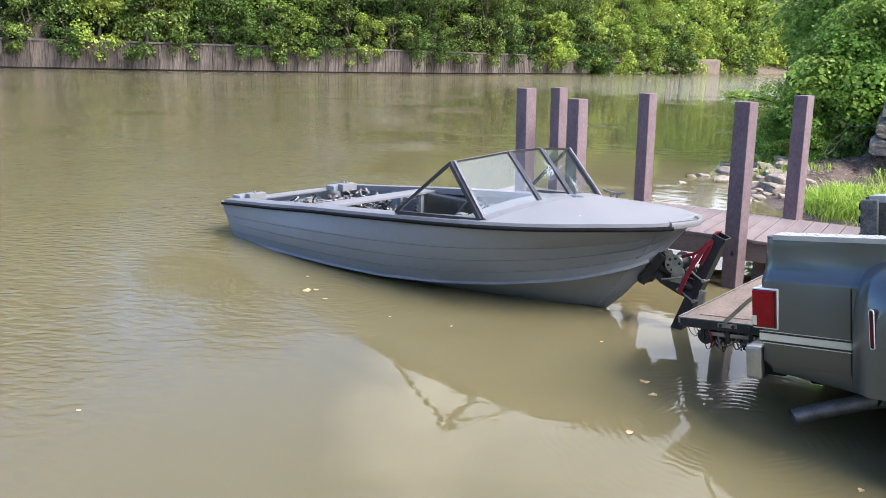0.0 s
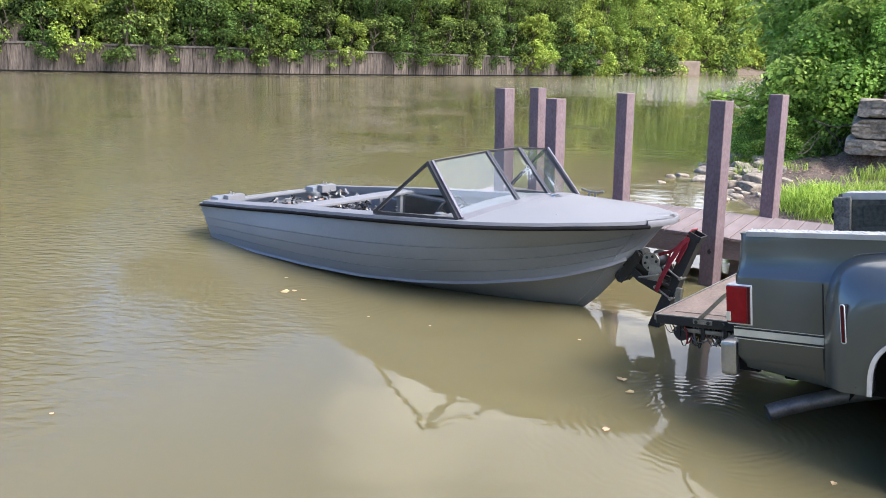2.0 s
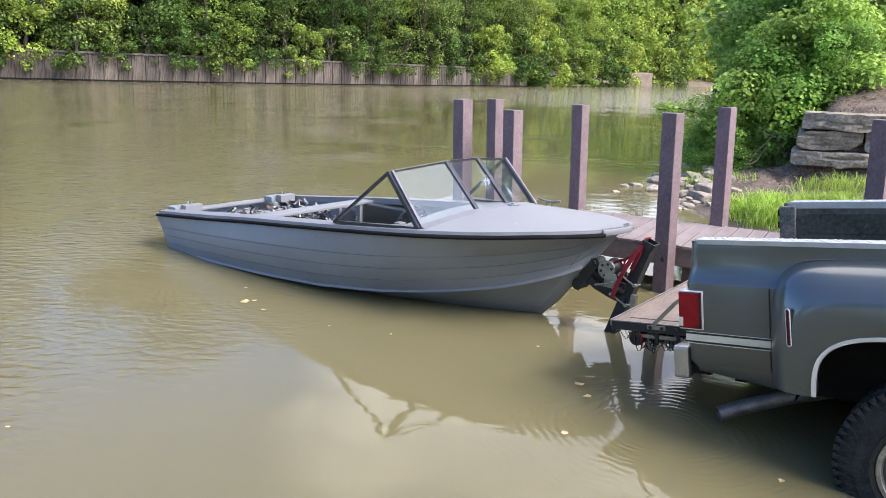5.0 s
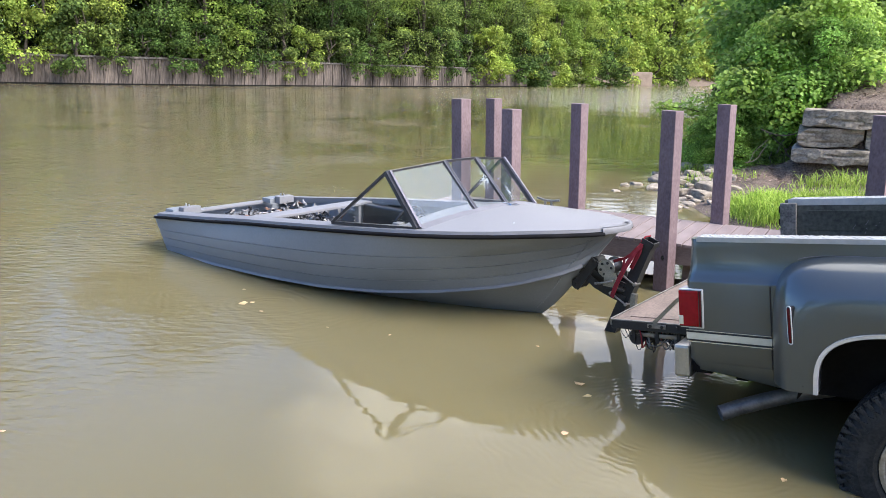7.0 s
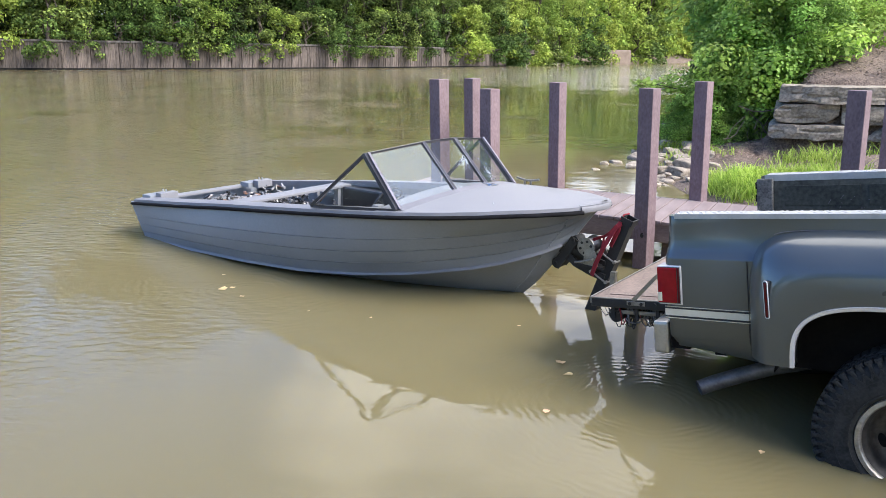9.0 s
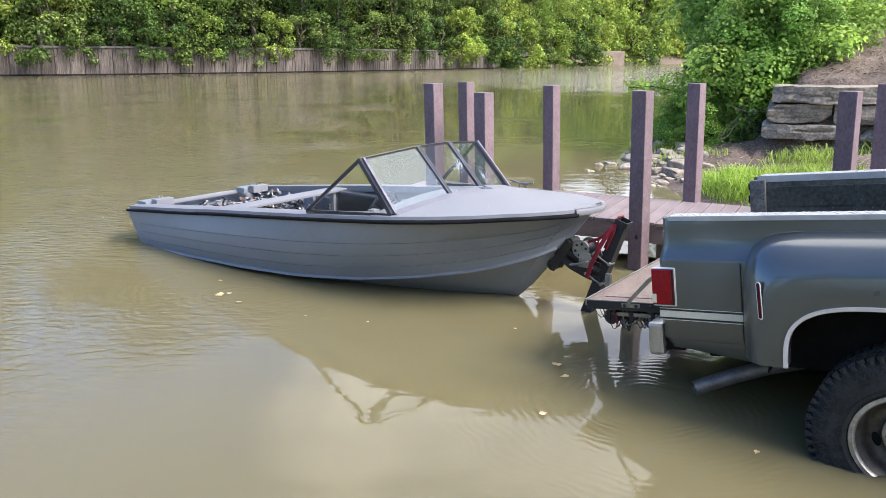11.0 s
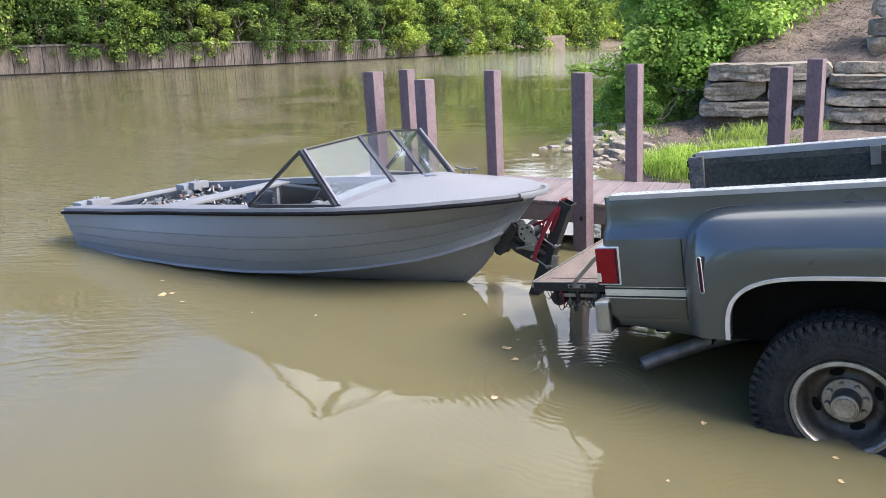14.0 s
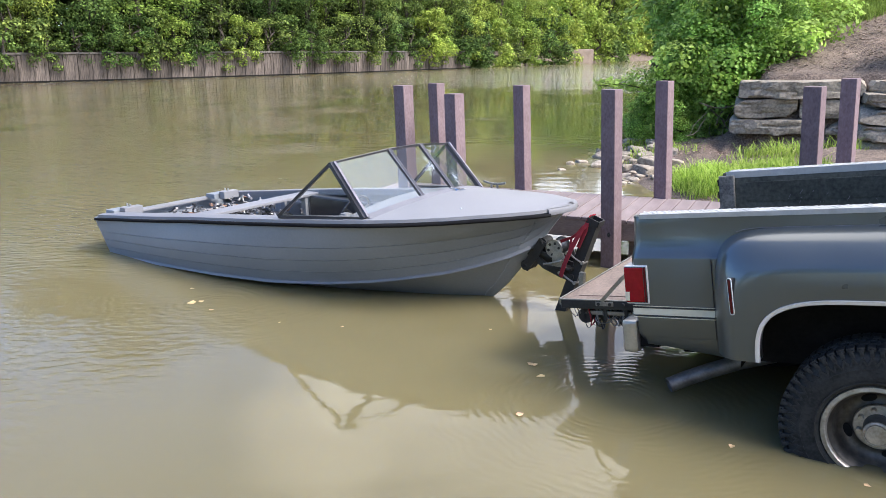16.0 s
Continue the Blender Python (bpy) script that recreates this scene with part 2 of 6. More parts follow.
    height = math_node("ADD", math_node("MULTIPLY", ripple, math_node("MULTIPLY", lively, RIPPLE)), math_node("ADD", rings, math_node("MULTIPLY", swell, SWELL)))
    b = n.new("ShaderNodeBump")
    b.inputs["Strength"].default_value, b.inputs["Distance"].default_value = 1.0, 1.0
    l.new(height, b.inputs["Height"])
    l.new(b.outputs["Normal"], p.inputs["Normal"])
    return m


SILT_A, SILT_B = (0.145, 0.125, 0.062), (0.176, 0.153, 0.079)
RIPPLE_CALM, RIPPLE, SWELL = 0.04, 0.0135, 0.0035

WATER = water_material()
EARTH = material("bank_earth", (0.068, 0.049, 0.037), (0.245, 0.184, 0.140), 0.95, scale=2.6, fine=34, bump=1.0, dist=0.05, grain=0.6, spread=0.13)
HULL = material("grey_hull_paint", (0.200, 0.220, 0.243), (0.245, 0.268, 0.291), 0.36, scale=1.4, fine=60, bump=0.03, spec=0.4)
DECK_PAINT = material("pale_grey_deck_paint", (0.185, 0.188, 0.200), (0.220, 0.223, 0.236), 0.50, scale=2, fine=90, bump=0.05)
INNER_PAINT = material("shaded_grey_interior_paint", (0.22, 0.232, 0.25), (0.29, 0.302, 0.322), 0.55, scale=3, fine=50, bump=0.05)
BLACK_TRIM = material("black_vinyl_trim", (0.012, 0.012, 0.014), (0.025, 0.025, 0.028), 0.35, scale=6, bump=0.03)
RAIL_RUBBER = material("matt_black_rubber", (0.004, 0.004, 0.005), (0.012, 0.012, 0.013), 0.85, scale=6, bump=0.02, spec=0.15)
ALU_DARK = material("dark_bronze_frame", (0.03, 0.03, 0.036), (0.075, 0.075, 0.085), 0.32, metal=0.5, scale=8, bump=0.02)
CAP_ALU = material("diamond_plate_aluminium", (0.41, 0.42, 0.42), (0.53, 0.54, 0.53), 0.55, metal=0.6, scale=9, fine=60, bump=0.05)
ALU = material("bare_aluminium", (0.50, 0.51, 0.53), (0.66, 0.67, 0.69), 0.40, metal=1.0, scale=9, fine=120, bump=0.08)
CHROME = material("chrome_trim", (0.72, 0.71, 0.68), (0.85, 0.84, 0.82), 0.16, metal=1.0, scale=9, bump=0.0)
TRIM_BRIGHT = material("bright_trim", (0.70, 0.70, 0.70), (0.82, 0.82, 0.82), 0.24, metal=0.45, scale=9, bump=0.0)
DULL_STEEL = material("dull_galvanised_steel", (0.20, 0.19, 0.17), (0.40, 0.385, 0.35), 0.45, metal=0.9, scale=14, fine=90, bump=0.2)
TRUCK_PAINT = material("dark_grey_green_metallic", (0.082, 0.094, 0.092), (0.098, 0.110, 0.107), 0.30, metal=0.5, scale=2, fine=220, bump=0.0, coat=1.0)
BED_LINER = material("scuffed_bed_paint", (0.026, 0.030, 0.026), (0.080, 0.086, 0.074), 0.7, scale=5, fine=38, bump=0.1, spread=0.14, spec=0.15, grain=0.5)
JAMB_MAT = material("chipped_jamb_paint", (0.05, 0.052, 0.05), (0.17, 0.168, 0.155), 0.6, scale=9, fine=70, bump=0.15, grain=0.6, spread=0.12)
UNDER = material("black_underbody", (0.004, 0.004, 0.004), (0.014, 0.013, 0.012), 0.9, scale=6, bump=0.3, spec=0.2)
RUBBER = material("tyre_rubber", (0.011, 0.0115, 0.011), (0.044, 0.045, 0.043), 0.8, scale=12, fine=80, bump=0.25, spec=0.25)
RIM_PAINT = material("tarnished_silver_rim", (0.28, 0.255, 0.21), (0.58, 0.545, 0.48), 0.44, metal=0.8, scale=9, fine=70, bump=0.1)
DISH_PAINT = material("grimy_wheel_dish", (0.05, 0.045, 0.038), (0.17, 0.15, 0.125), 0.45, metal=0.6, scale=8, fine=40, bump=0.1)
BUMPER_MAT = material("dull_bumper_chrome", (0.36, 0.345, 0.315), (0.52, 0.50, 0.46), 0.36, metal=0.9, scale=8, fine=60, bump=0.05)
RED_LENS = material("red_lamp_lens", (0.20, 0.003, 0.006), (0.29, 0.004, 0.010), 0.2, scale=9, bump=0.0, coat=0.1, spec=0.25)
RED_DARK = material("dark_red_lens", (0.06, 0.003, 0.005), (0.10, 0.004, 0.008), 0.2, scale=9, bump=0.0, spec=0.3)
CREAM = material("cream_stripe", (0.62, 0.57, 0.42), (0.72, 0.67, 0.52), 0.35, scale=6, bump=0.0, coat=0.4)
GATE_INNER = material("worn_tan_tailgate", (0.080, 0.053, 0.040), (0.30, 0.222, 0.172), 0.55, scale=3.5, fine=30, bump=0.2, stretch=(3, 1, 1), grain=0.5, spread=0.2)
POST_MAT = material("mauve_brown_plastic_lumber", (0.122, 0.081, 0.085), (0.215, 0.155, 0.160), 0.7, scale=9, fine=60, bump=0.45, per_object=0.06, grain=0.6, stretch=(1, 1, 0.55))
PLANK_MAT = material("faded_mauve_deck_board", (0.175, 0.134, 0.128), (0.245, 0.194, 0.186), 0.75, scale=4, fine=70, bump=0.3, stretch=(3, 0.6, 1), per_object=0.09)
BEAM_MAT = material("weathered_dock_beam", (0.13, 0.095, 0.085), (0.25, 0.195, 0.17), 0.85, scale=5, fine=50, bump=0.5, stretch=(0.5, 2, 2))
BLACK_STEEL = material("black_painted_steel", (0.007, 0.007, 0.008), (0.026, 0.025, 0.023), 0.6, scale=9, fine=60, bump=0.3)
STRAP_RED = material("red_webbing", (0.20, 0.010, 0.018), (0.30, 0.02, 0.03), 0.8, scale=20, fine=160, bump=0.3)
LIMESTONE = material("layered_grey_limestone", (0.088, 0.073, 0.053), (0.43, 0.37, 0.285), 0.9, scale=3.2, fine=26, bump=0.8, stretch=(1, 1, 1.15), dist=0.025, per_object=0.2, grain=0.5, spread=0.2)
ROCK_MAT = material("river_rock", (0.16, 0.132, 0.100), (0.42, 0.36, 0.285), 0.85, scale=3, fine=24, bump=0.5, dist=0.02, per_object=0.25)
PILE_MAT = material("weathered_sheet_pile", (0.024, 0.019, 0.017), (0.185, 0.150, 0.125), 0.9, scale=1.3, fine=6, bump=0.4, stretch=(3.0, 3.0, 0.3), dist=0.03, per_object=0.38, spread=0.15, grain=0.45)
WALER_MAT = material("pale_timber_waler", (0.07, 0.062, 0.054), (0.16, 0.145, 0.128), 0.9, scale=2, fine=9, bump=0.3)
CONCRETE = material("old_concrete", (0.15, 0.112, 0.085), (0.27, 0.212, 0.165), 0.9, scale=0.8, fine=8, bump=0.4, dist=0.03)
ROOT = material("grey_brown_root", (0.05, 0.038, 0.03), (0.12, 0.095, 0.075), 0.95, scale=6, fine=30, bump=0.5)
BARK = material("tree_bark", (0.035, 0.028, 0.021), (0.09, 0.073, 0.056), 0.95, scale=4, fine=22, bump=0.8, stretch=(2, 2, 0.5), dist=0.03)
TREE_LEAF = leaf_material("tree_leaves", (0.029, 0.056, 0.013), (0.088, 0.150, 0.036), (0.20, 0.285, 0.068), 0.32)
# shaded copy of the tree leaves: the dark between crowns put into colour
SHADE_LEAF = leaf_material("shade_dark_leaves", (0.008, 0.014, 0.004), (0.021, 0.036, 0.010), (0.052, 0.080, 0.020), 0.2)
# lit copy of the tree leaves: sunshine put into the colour
SUNNY_LEAF = leaf_material("sunlit_toned_leaves", (0.100, 0.160, 0.029), (0.205, 0.305, 0.055), (0.35, 0.44, 0.095), 0.42, hue=0.02)
BUSH_LEAF = leaf_material("broad_vine_leaves", (0.118, 0.225, 0.042), (0.28, 0.46, 0.09), (0.44, 0.63, 0.17), 0.55, 0.02, 0.42)
GRASS_MAT = leaf_material("bright_grass", (0.12, 0.20, 0.032), (0.29, 0.41, 0.07), (0.48, 0.56, 0.15), 0.5, 0.01)
# darker copy of the bank grass, with shade put into its colour
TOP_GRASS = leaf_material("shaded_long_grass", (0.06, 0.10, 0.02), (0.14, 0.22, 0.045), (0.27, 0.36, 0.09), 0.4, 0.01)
DEAD_LEAF = leaf_material("fallen_leaf", (0.40, 0.26, 0.11), (0.50, 0.36, 0.18), (0.60, 0.51, 0.34), 0.1)
FRAME_FACE = material("pale_highlight_and_wear", (0.13, 0.12, 0.14), (0.24, 0.23, 0.26), 0.4, metal=0.3, scale=14, fine=80, bump=0.05)
GLASS = glass_material("windshield_glass", (0.95, 0.96, 0.95), 0.0, 0.4, 0.005)
SPOTTED_GLASS = glass_material("glint_specked_windshield_glass", (0.90, 0.93, 0.91), 0.0, 0.25, 0.02, 0.32)
# film of dust, with haze and sky reflection put into its colour
DUST_HAZE_GLASS = glass_material("dust_haze_windshield_glass", (0.92, 0.94, 0.93), 0.0, 0.8, 0.14)


# ---- mesh helpers ----
def finish(name, me, mat, parent=None, label="", smooth=None):
    me.materials.append(mat)
    if smooth is not None:
        me.shade_smooth()
        me.set_sharp_from_angle(angle=radians(smooth))
    ob = new(name, me)
    ob.parent = parent
    if label:
        ob["label"] = label
    return ob


def part(name, bm, mat, parent=None, label="", smooth=None):
    me = bpy.data.meshes.new(name)
    bmesh.ops.recalc_face_normals(bm, faces=bm.faces)
    bm.to_mesh(me)
    bm.free()
    return finish(name, me, mat, parent, label, smooth)


def raw(name, verts, faces, mat, parent=None, label="", smooth=None):
    me = bpy.data.meshes.new(name)
    me.from_pydata([tuple(v) for v in verts], [], [tuple(f) for f in faces])
    me.update()
    return finish(name, me, mat, parent, label, smooth)


def empty(name, m, label, category, group="", kind=""):
    ob = new(name)
    ob.empty_display_size = 0.2
    ob.matrix_world = m
    return tagged(ob, label, category, group, kind)


def add_box(bm, lo, hi, bevel=0.0, m=None):
    """A box from corner to corner, with softened edges."""
    lo, hi = Vector(lo), Vector(hi)
    made = bmesh.ops.create_cube(bm, size=1.0)["verts"]
    for v in made:
        v.co = Vector([(lo[i] + hi[i]) / 2 + v.co[i] * (hi[i] - lo[i]) for i in range(3)])
    if bevel:
        edges = list({e for v in made for e in v.link_edges})
        made = list({v for f in bmesh.ops.bevel(bm, geom=edges, offset=bevel, segments=2, profile=0.6, affect="EDGES")["faces"] for v in f.verts} | {v for v in made if v.is_valid})
    if m is not None:
        bmesh.ops.transform(bm, matrix=m, verts=made)
    return made


def box(name, lo, hi, mat, parent=None, bevel=0.0, label="", m=None):
    bm = bmesh.new()
    add_box(bm, lo, hi, bevel, m)
    return part(name, bm, mat, parent, label)


def sweep(bm, path, profile, up=(0, 0, 1), closed=False, cap=True):
    """Sweeps a closed 2D profile (side, up) along a path of points."""
    path = [Vector(p) for p in path]
    up = Vector(up)
    rings = []
    for i, p in enumerate(path):
        if closed:
            d = path[(i + 1) % len(path)] - path[i - 1]
        else:
            d = path[min(i + 1, len(path) - 1)] - path[max(i - 1, 0)]
        d.normalize()
        side = d.cross(up)
        side = side.normalized() if side.length > 1e-4 else Vector((1, 0, 0))
        top = side.cross(d).normalized()
        rings.append([bm.verts.new(p + side * a + top * b) for a, b in profile])
    k = len(profile)
    for i in range(len(rings) if closed else len(rings) - 1):
        a, b = rings[i], rings[(i + 1) % len(rings)]
        for j in range(k):
            bm.faces.new((a[j], a[(j + 1) % k], b[(j + 1) % k], b[j]))
    if cap and not closed:
        bm.faces.new(rings[0][::-1])
        bm.faces.new(rings[-1])


def circle(r, n=8, squash=1.0):
    return [(r * math.cos(2 * math.pi * i / n), r * squash * math.sin(2 * math.pi * i / n)) for i in range(n)]


def rect(w, h):
    return [(-w / 2, -h / 2), (w / 2, -h / 2), (w / 2, h / 2), (-w / 2, h / 2)]


def tube(name, path, r, mat, parent=None, n=8, label="", profile=None, up=(0, 0, 1)):
    bm = bmesh.new()
    sweep(bm, path, profile or circle(r, n), up)
    return part(name, bm, mat, parent, label, 40)


def add_cyl(bm, a, b, r1, r2=None, n=20):
    a, b = Vector(a), Vector(b)
    d = b - a
    m = Matrix.Translation((a + b) / 2) @ d.to_track_quat("Z", "Y").to_matrix().to_4x4()
    return bmesh.ops.create_cone(bm, cap_ends=True, segments=n, radius1=r1, radius2=r1 if r2 is None else r2, depth=d.length, matrix=m)["verts"]


def interp(x, xs, ys):
    return float(np.interp(x, xs, ys))


def revolve(bm, profile, n=48, axis_y=True):
    """Turns a profile of (radius, y) about the y axis."""
    rings = []
    for i in range(n):
        a = 2 * math.pi * i / n
        rings.append([bm.verts.new((r * math.cos(a), y, r * math.sin(a))) for r, y in profile])
    for i in range(n):
        a, b = rings[i], rings[(i + 1) % n]
        for j in range(len(profile) - 1):
            bm.faces.new((a[j], a[j + 1], b[j + 1], b[j]))


# ---- river and ground ----
FAR_BANK = [(-140, -20), (-75, 42), (-43, 66.5), (-30, 72), (-21, 78.5), (-9.5, 89), (-1, 98.5), (14.2, 120), (47, 174), (66, 201), (120, 280), (400, 700)]
SHORE_Y = [-60, -6, 2, 6, 8, 10, 13, 18, 25, 40, 100, 200, 800]
SHORE_X = [30, 9, 5.2, 4.3, 3.55, 3.2, 3.5, 5.6, 9.3, 15.5, 42, 92, 420]
STONE_A, STONE_B = Vector((5.35, 12.3)), Vector((10.6, 9.4))


def far_side(x, y):
    """Metres beyond the far bank's line (negative over the river)."""
    best = None
    for (ax, ay), (bx, by) in zip(FAR_BANK, FAR_BANK[1:]):
        dx, dy = bx - ax, by - ay
        ln = math.hypot(dx, dy)
        k = min(max(((x - ax) * dx + (y - ay) * dy) / ln ** 2, 0), 1)
        d = math.hypot(x - ax - k * dx, y - ay - k * dy)
        s = (-(x - ax) * dy + (y - ay) * dx) / ln
        if best is None or d < abs(best) - 1e-6:
            best = math.copysign(d, s)
    return best


def ground_height(x, y):
    z = -0.9
    d = x - interp(y, SHORE_Y, SHORE_X)
    if y < 7:
        ramp = -0.235 + 0.135 * ((x - 1.73) * 0.777 - (y - 2.69) * 0.629)
        z = max(z, min(ramp, 1.6 + 0.02 * ramp))
    if y >= 5.5:
        k = min((y - 5.5) / 2.0, 1)
        bank = -0.9 if d < -2.5 else (-0.9 + (d + 2.5) * 0.35 if d < 0 else -0.02 + 0.42 * (1 - math.exp(-d / 1.3)) + 0.035 * d)
        a = STONE_B - STONE_A
        ln = a.length
        a = a / ln
        p = Vector((x, y)) - STONE_A
        along, behind = p.dot(a), p.dot(Vector((-a.y, a.x)))
        left = min(max((along - 0.02) / 0.5, 0), 1)
        if behind > 0 and left > 0:
            step = min(behind / 0.35, 1)
            bank = max(bank, bank * (1 - left) + left * (bank + (0.95 + 0.26 * max(behind - 0.35, 0) - 0.004 * max(behind, 0) ** 2 if behind < 30 else 4.9) * step))
        if -1.5 < behind < 0.05 and along > -0.3:
            bank -= 0.27 * min(max((along + 0.3) / 0.5, 0), 1) * max(0, 1 + behind / 1.5)
        if d > 0 and y > 14:
            bank = max(bank, min(0.3 + 0.38 * d, 5 + 0.02 * d) * min((y - 14) / 4, 1))
        z = max(z, z * (1 - k) + bank * k)
    f = far_side(x, y)
    if f > 28:
        z = 4.5
    if z > 0.05:
        z += 0.10 * (noise.noise(Vector((x * 0.9, y * 0.9, 0))) + 0.55 * noise.noise(Vector((x * 2.6, y * 2.6, 4)))) * min(z * 2, 1)
    return z


def stretch_axis(lo, hi, step, far):
    """Even steps between lo and hi, then ever wider ones out to +-far."""
    mid = list(np.arange(lo, hi + 1e-6, step))
    up, dn, s = [hi], [lo], step
    while up[-1] < far:
        s *= 1.13
        up.append(up[-1] + s)
    s = step
    while dn[-1] > -far:
        s *= 1.13
        dn.append(dn[-1] - s)
    return sorted(set([round(v, 4) for v in mid + up + dn]))


gx, gy = stretch_axis(2.0, 14.0, 0.22, 900), stretch_axis(4.0, 22.0, 0.22, 900)
gv = [(x, y, ground_height(x, y)) for y in gy for x in gx]
gf = [(j * len(gx) + i, j * len(gx) + i + 1, (j + 1) * len(gx) + i + 1, (j + 1) * len(gx) + i) for j in range(len(gy) - 1) for i in range(len(gx) - 1)]
ground = raw("ground", gv, gf, EARTH, None, "", 180)
tagged(ground, "bare brown earth river bank sloping into the water", "ground", kind="structure")


def bank_profile(f, walled):
    """Height of the far bank, f metres behind its line."""
    if walled:
        return 2.36 + min(f * 0.12, 4)
    return -0.9 + (f + 3) * 0.45 if f < 0 else min(0.45 + f * 0.42, 3.2 + f * 0.05)


def far_ground(x, y):
    f = far_side(x, y)
    return bank_profile(f, x < 14.5) if f > -3 else ground_height(x, y)


bm = bmesh.new()
rows = []
for i, (ax, ay) in enumerate(FAR_BANK):
    px, py = FAR_BANK[max(i - 1, 0)]
    qx, qy = FAR_BANK[min(i + 1, len(FAR_BANK) - 1)]
    ln = math.hypot(qx - px, qy - py)
    nx, ny = -(qy - py) / ln, (qx - px) / ln
    walled = ax < 14.5
    rows.append([(ax + nx * f, ay + ny * f, bank_profile(f, walled) if f > 0 or not walled else -0.9) for f in ((0.2, 0.3, 2, 5, 10, 18, 30, 60) if walled else (-3, 0, 2, 5, 10, 18, 30, 60))])
vs = [[bm.verts.new(p) for p in r] for r in rows]
for a, b in zip(vs, vs[1:]):
    for j in range(len(a) - 1):
        bm.faces.new((a[j], a[j + 1], b[j + 1], b[j]))
far_bank = part("ground_far_bank", bm, EARTH)
tagged(far_bank, "earth terrace behind the far retaining wall", "ground", kind="structure")
water = raw("water", [(-900, -900, 0), (900, -900, 0), (900, 900, 0), (-900, 900, 0)], [(0, 1, 2, 3)], WATER)
tagged(water, "muddy olive-brown river water with light ripples", "water", kind="structure")


# ---- the boat ----
BOAT = pose(0.408, 5.444, 0, 0, 0, -40)
boat = empty("motorboat", BOAT, "grey painted aluminium runabout with a black-framed windshield, afloat on the river", "boat")
SHEER_X = [-4.07, -3.31, -2.52, -1.78, -1.15, -0.57, -0.16, 0.20, 0.49, 0.61, 0.66]
SHEER_Z = [0.323, 0.397, 0.48, 0.546, 0.601, 0.651, 0.685, 0.719, 0.741, 0.752, 0.757]
BEAM_X = [-4.05, -3, -2, -1.45, -1, -0.6, -0.3, 0, 0.3, 0.5, 0.58, 0.63, 0.655]
BEAM_Y = [0.82, 0.87, 0.89, 0.88, 0.86, 0.82, 0.74, 0.62, 0.45, 0.29, 0.20, 0.11, 0.015]
CHINE_X = [-3.95, -3, -2.3, -1.7, -1.2, -0.8, -0.35, 0, 0.2, 0.35, 0.42]
CHINE_Y = [0.79, 0.83, 0.835, 0.77, 0.66, 0.55, 0.40, 0.27, 0.18, 0.08, 0.0]
CHINE_ZX = [-3.95, -3, -2.25, -1.63, -1.1, -0.64, -0.2, 0, 0.195, 0.333, 0.42]
CHINE_Z = [-0.03, 0.005, 0.03, 0.048, 0.088, 0.15, 0.238, 0.298, 0.37, 0.43, 0.505]
KEEL_X = [-3.95, -2, -0.9, -0.35, 0.007, 0.138, 0.26, 0.377, 0.49, 0.569, 0.66]
KEEL_Z = [-0.20, -0.22, -0.20, -0.12, 0.0, 0.132, 0.286, 0.447, 0.598, 0.705, 0.80]
STRAKES = (0.0, 0.21, 0.42, 0.63, 1.0)


def sheer(x):
    return interp(x, BEAM_X, BEAM_Y), interp(x, SHEER_X, SHEER_Z)


def hull_side(x, k, out=0.0):
    """The point of the topside at station x, k from 0 at the chine to 1 at the sheer."""
    ys, zs = sheer(x)
    zk = interp(x, KEEL_X, KEEL_Z)
    yc, zc = interp(x, CHINE_X, CHINE_Y), max(interp(x, CHINE_ZX, CHINE_Z), zk)
    flare = 0.05 * min(1, max(0, (x + 3.95) / 1.2)) * math.sin(math.pi * k) * (1 if x < -0.9 else max(-0.6, 1 - (x + 0.9) * 1.5))
    y = yc + (ys - yc) * (k ** (1.0 if x < -1 else 1.0 + 0.25 * min(x + 1, 1))) + flare * min(ys / 0.4, 1)
    return x, max(y, 0) + out * min(ys / 0.15, 1), zc + (zs - zc) * k


def loft(bm, rows):
    vs = [[bm.verts.new(p) for p in r] for r in rows]
    for a, b in zip(vs, vs[1:]):
        for j in range(len(a) - 1):
            quad = [a[j], a[j + 1], b[j + 1], b[j]]
            if len({tuple(round(c, 5) for c in v.co) for v in quad}) > 2:
                bm.faces.new(quad)


def rake(x, z):
    """Leans the sternmost stations back with the transom."""
    return x - (0.45 * (z - 0.0) if x < -3.9 else 0)


stations = [-3.93 + 3.93 * i / 34 for i in range(35)] + [0.06 + 0.58 * i / 15 for i in range(16)]
bm = bmesh.new()
for side in (1, -1):
    rows = []
    for x in stations:
        zk = interp(x, KEEL_X, KEEL_Z)
        row = [(x, 0, zk)]
        yc, zc = interp(x, CHINE_X, CHINE_Y), max(interp(x, CHINE_ZX, CHINE_Z), zk)
        row.append((x, side * yc * 0.5, zk + (zc - zk) * 0.42))
        for a, b in zip(STRAKES, STRAKES[1:]):
            for k, o in ((a, 0.004), (a + 0.007, 0.010), (a + (b - a) * 0.5, 0.009), (b - 0.007, 0.008), (b, 0.003)):
                px, py, pz = hull_side(x, k, o)
                row.append((rake(px, pz), side * py, pz))
        rows.append(row)
    loft(bm, rows)
bmesh.ops.remove_doubles(bm, verts=bm.verts, dist=0.0004)
part("hull", bm, HULL, boat, "grey painted lapped hull plating", 28)

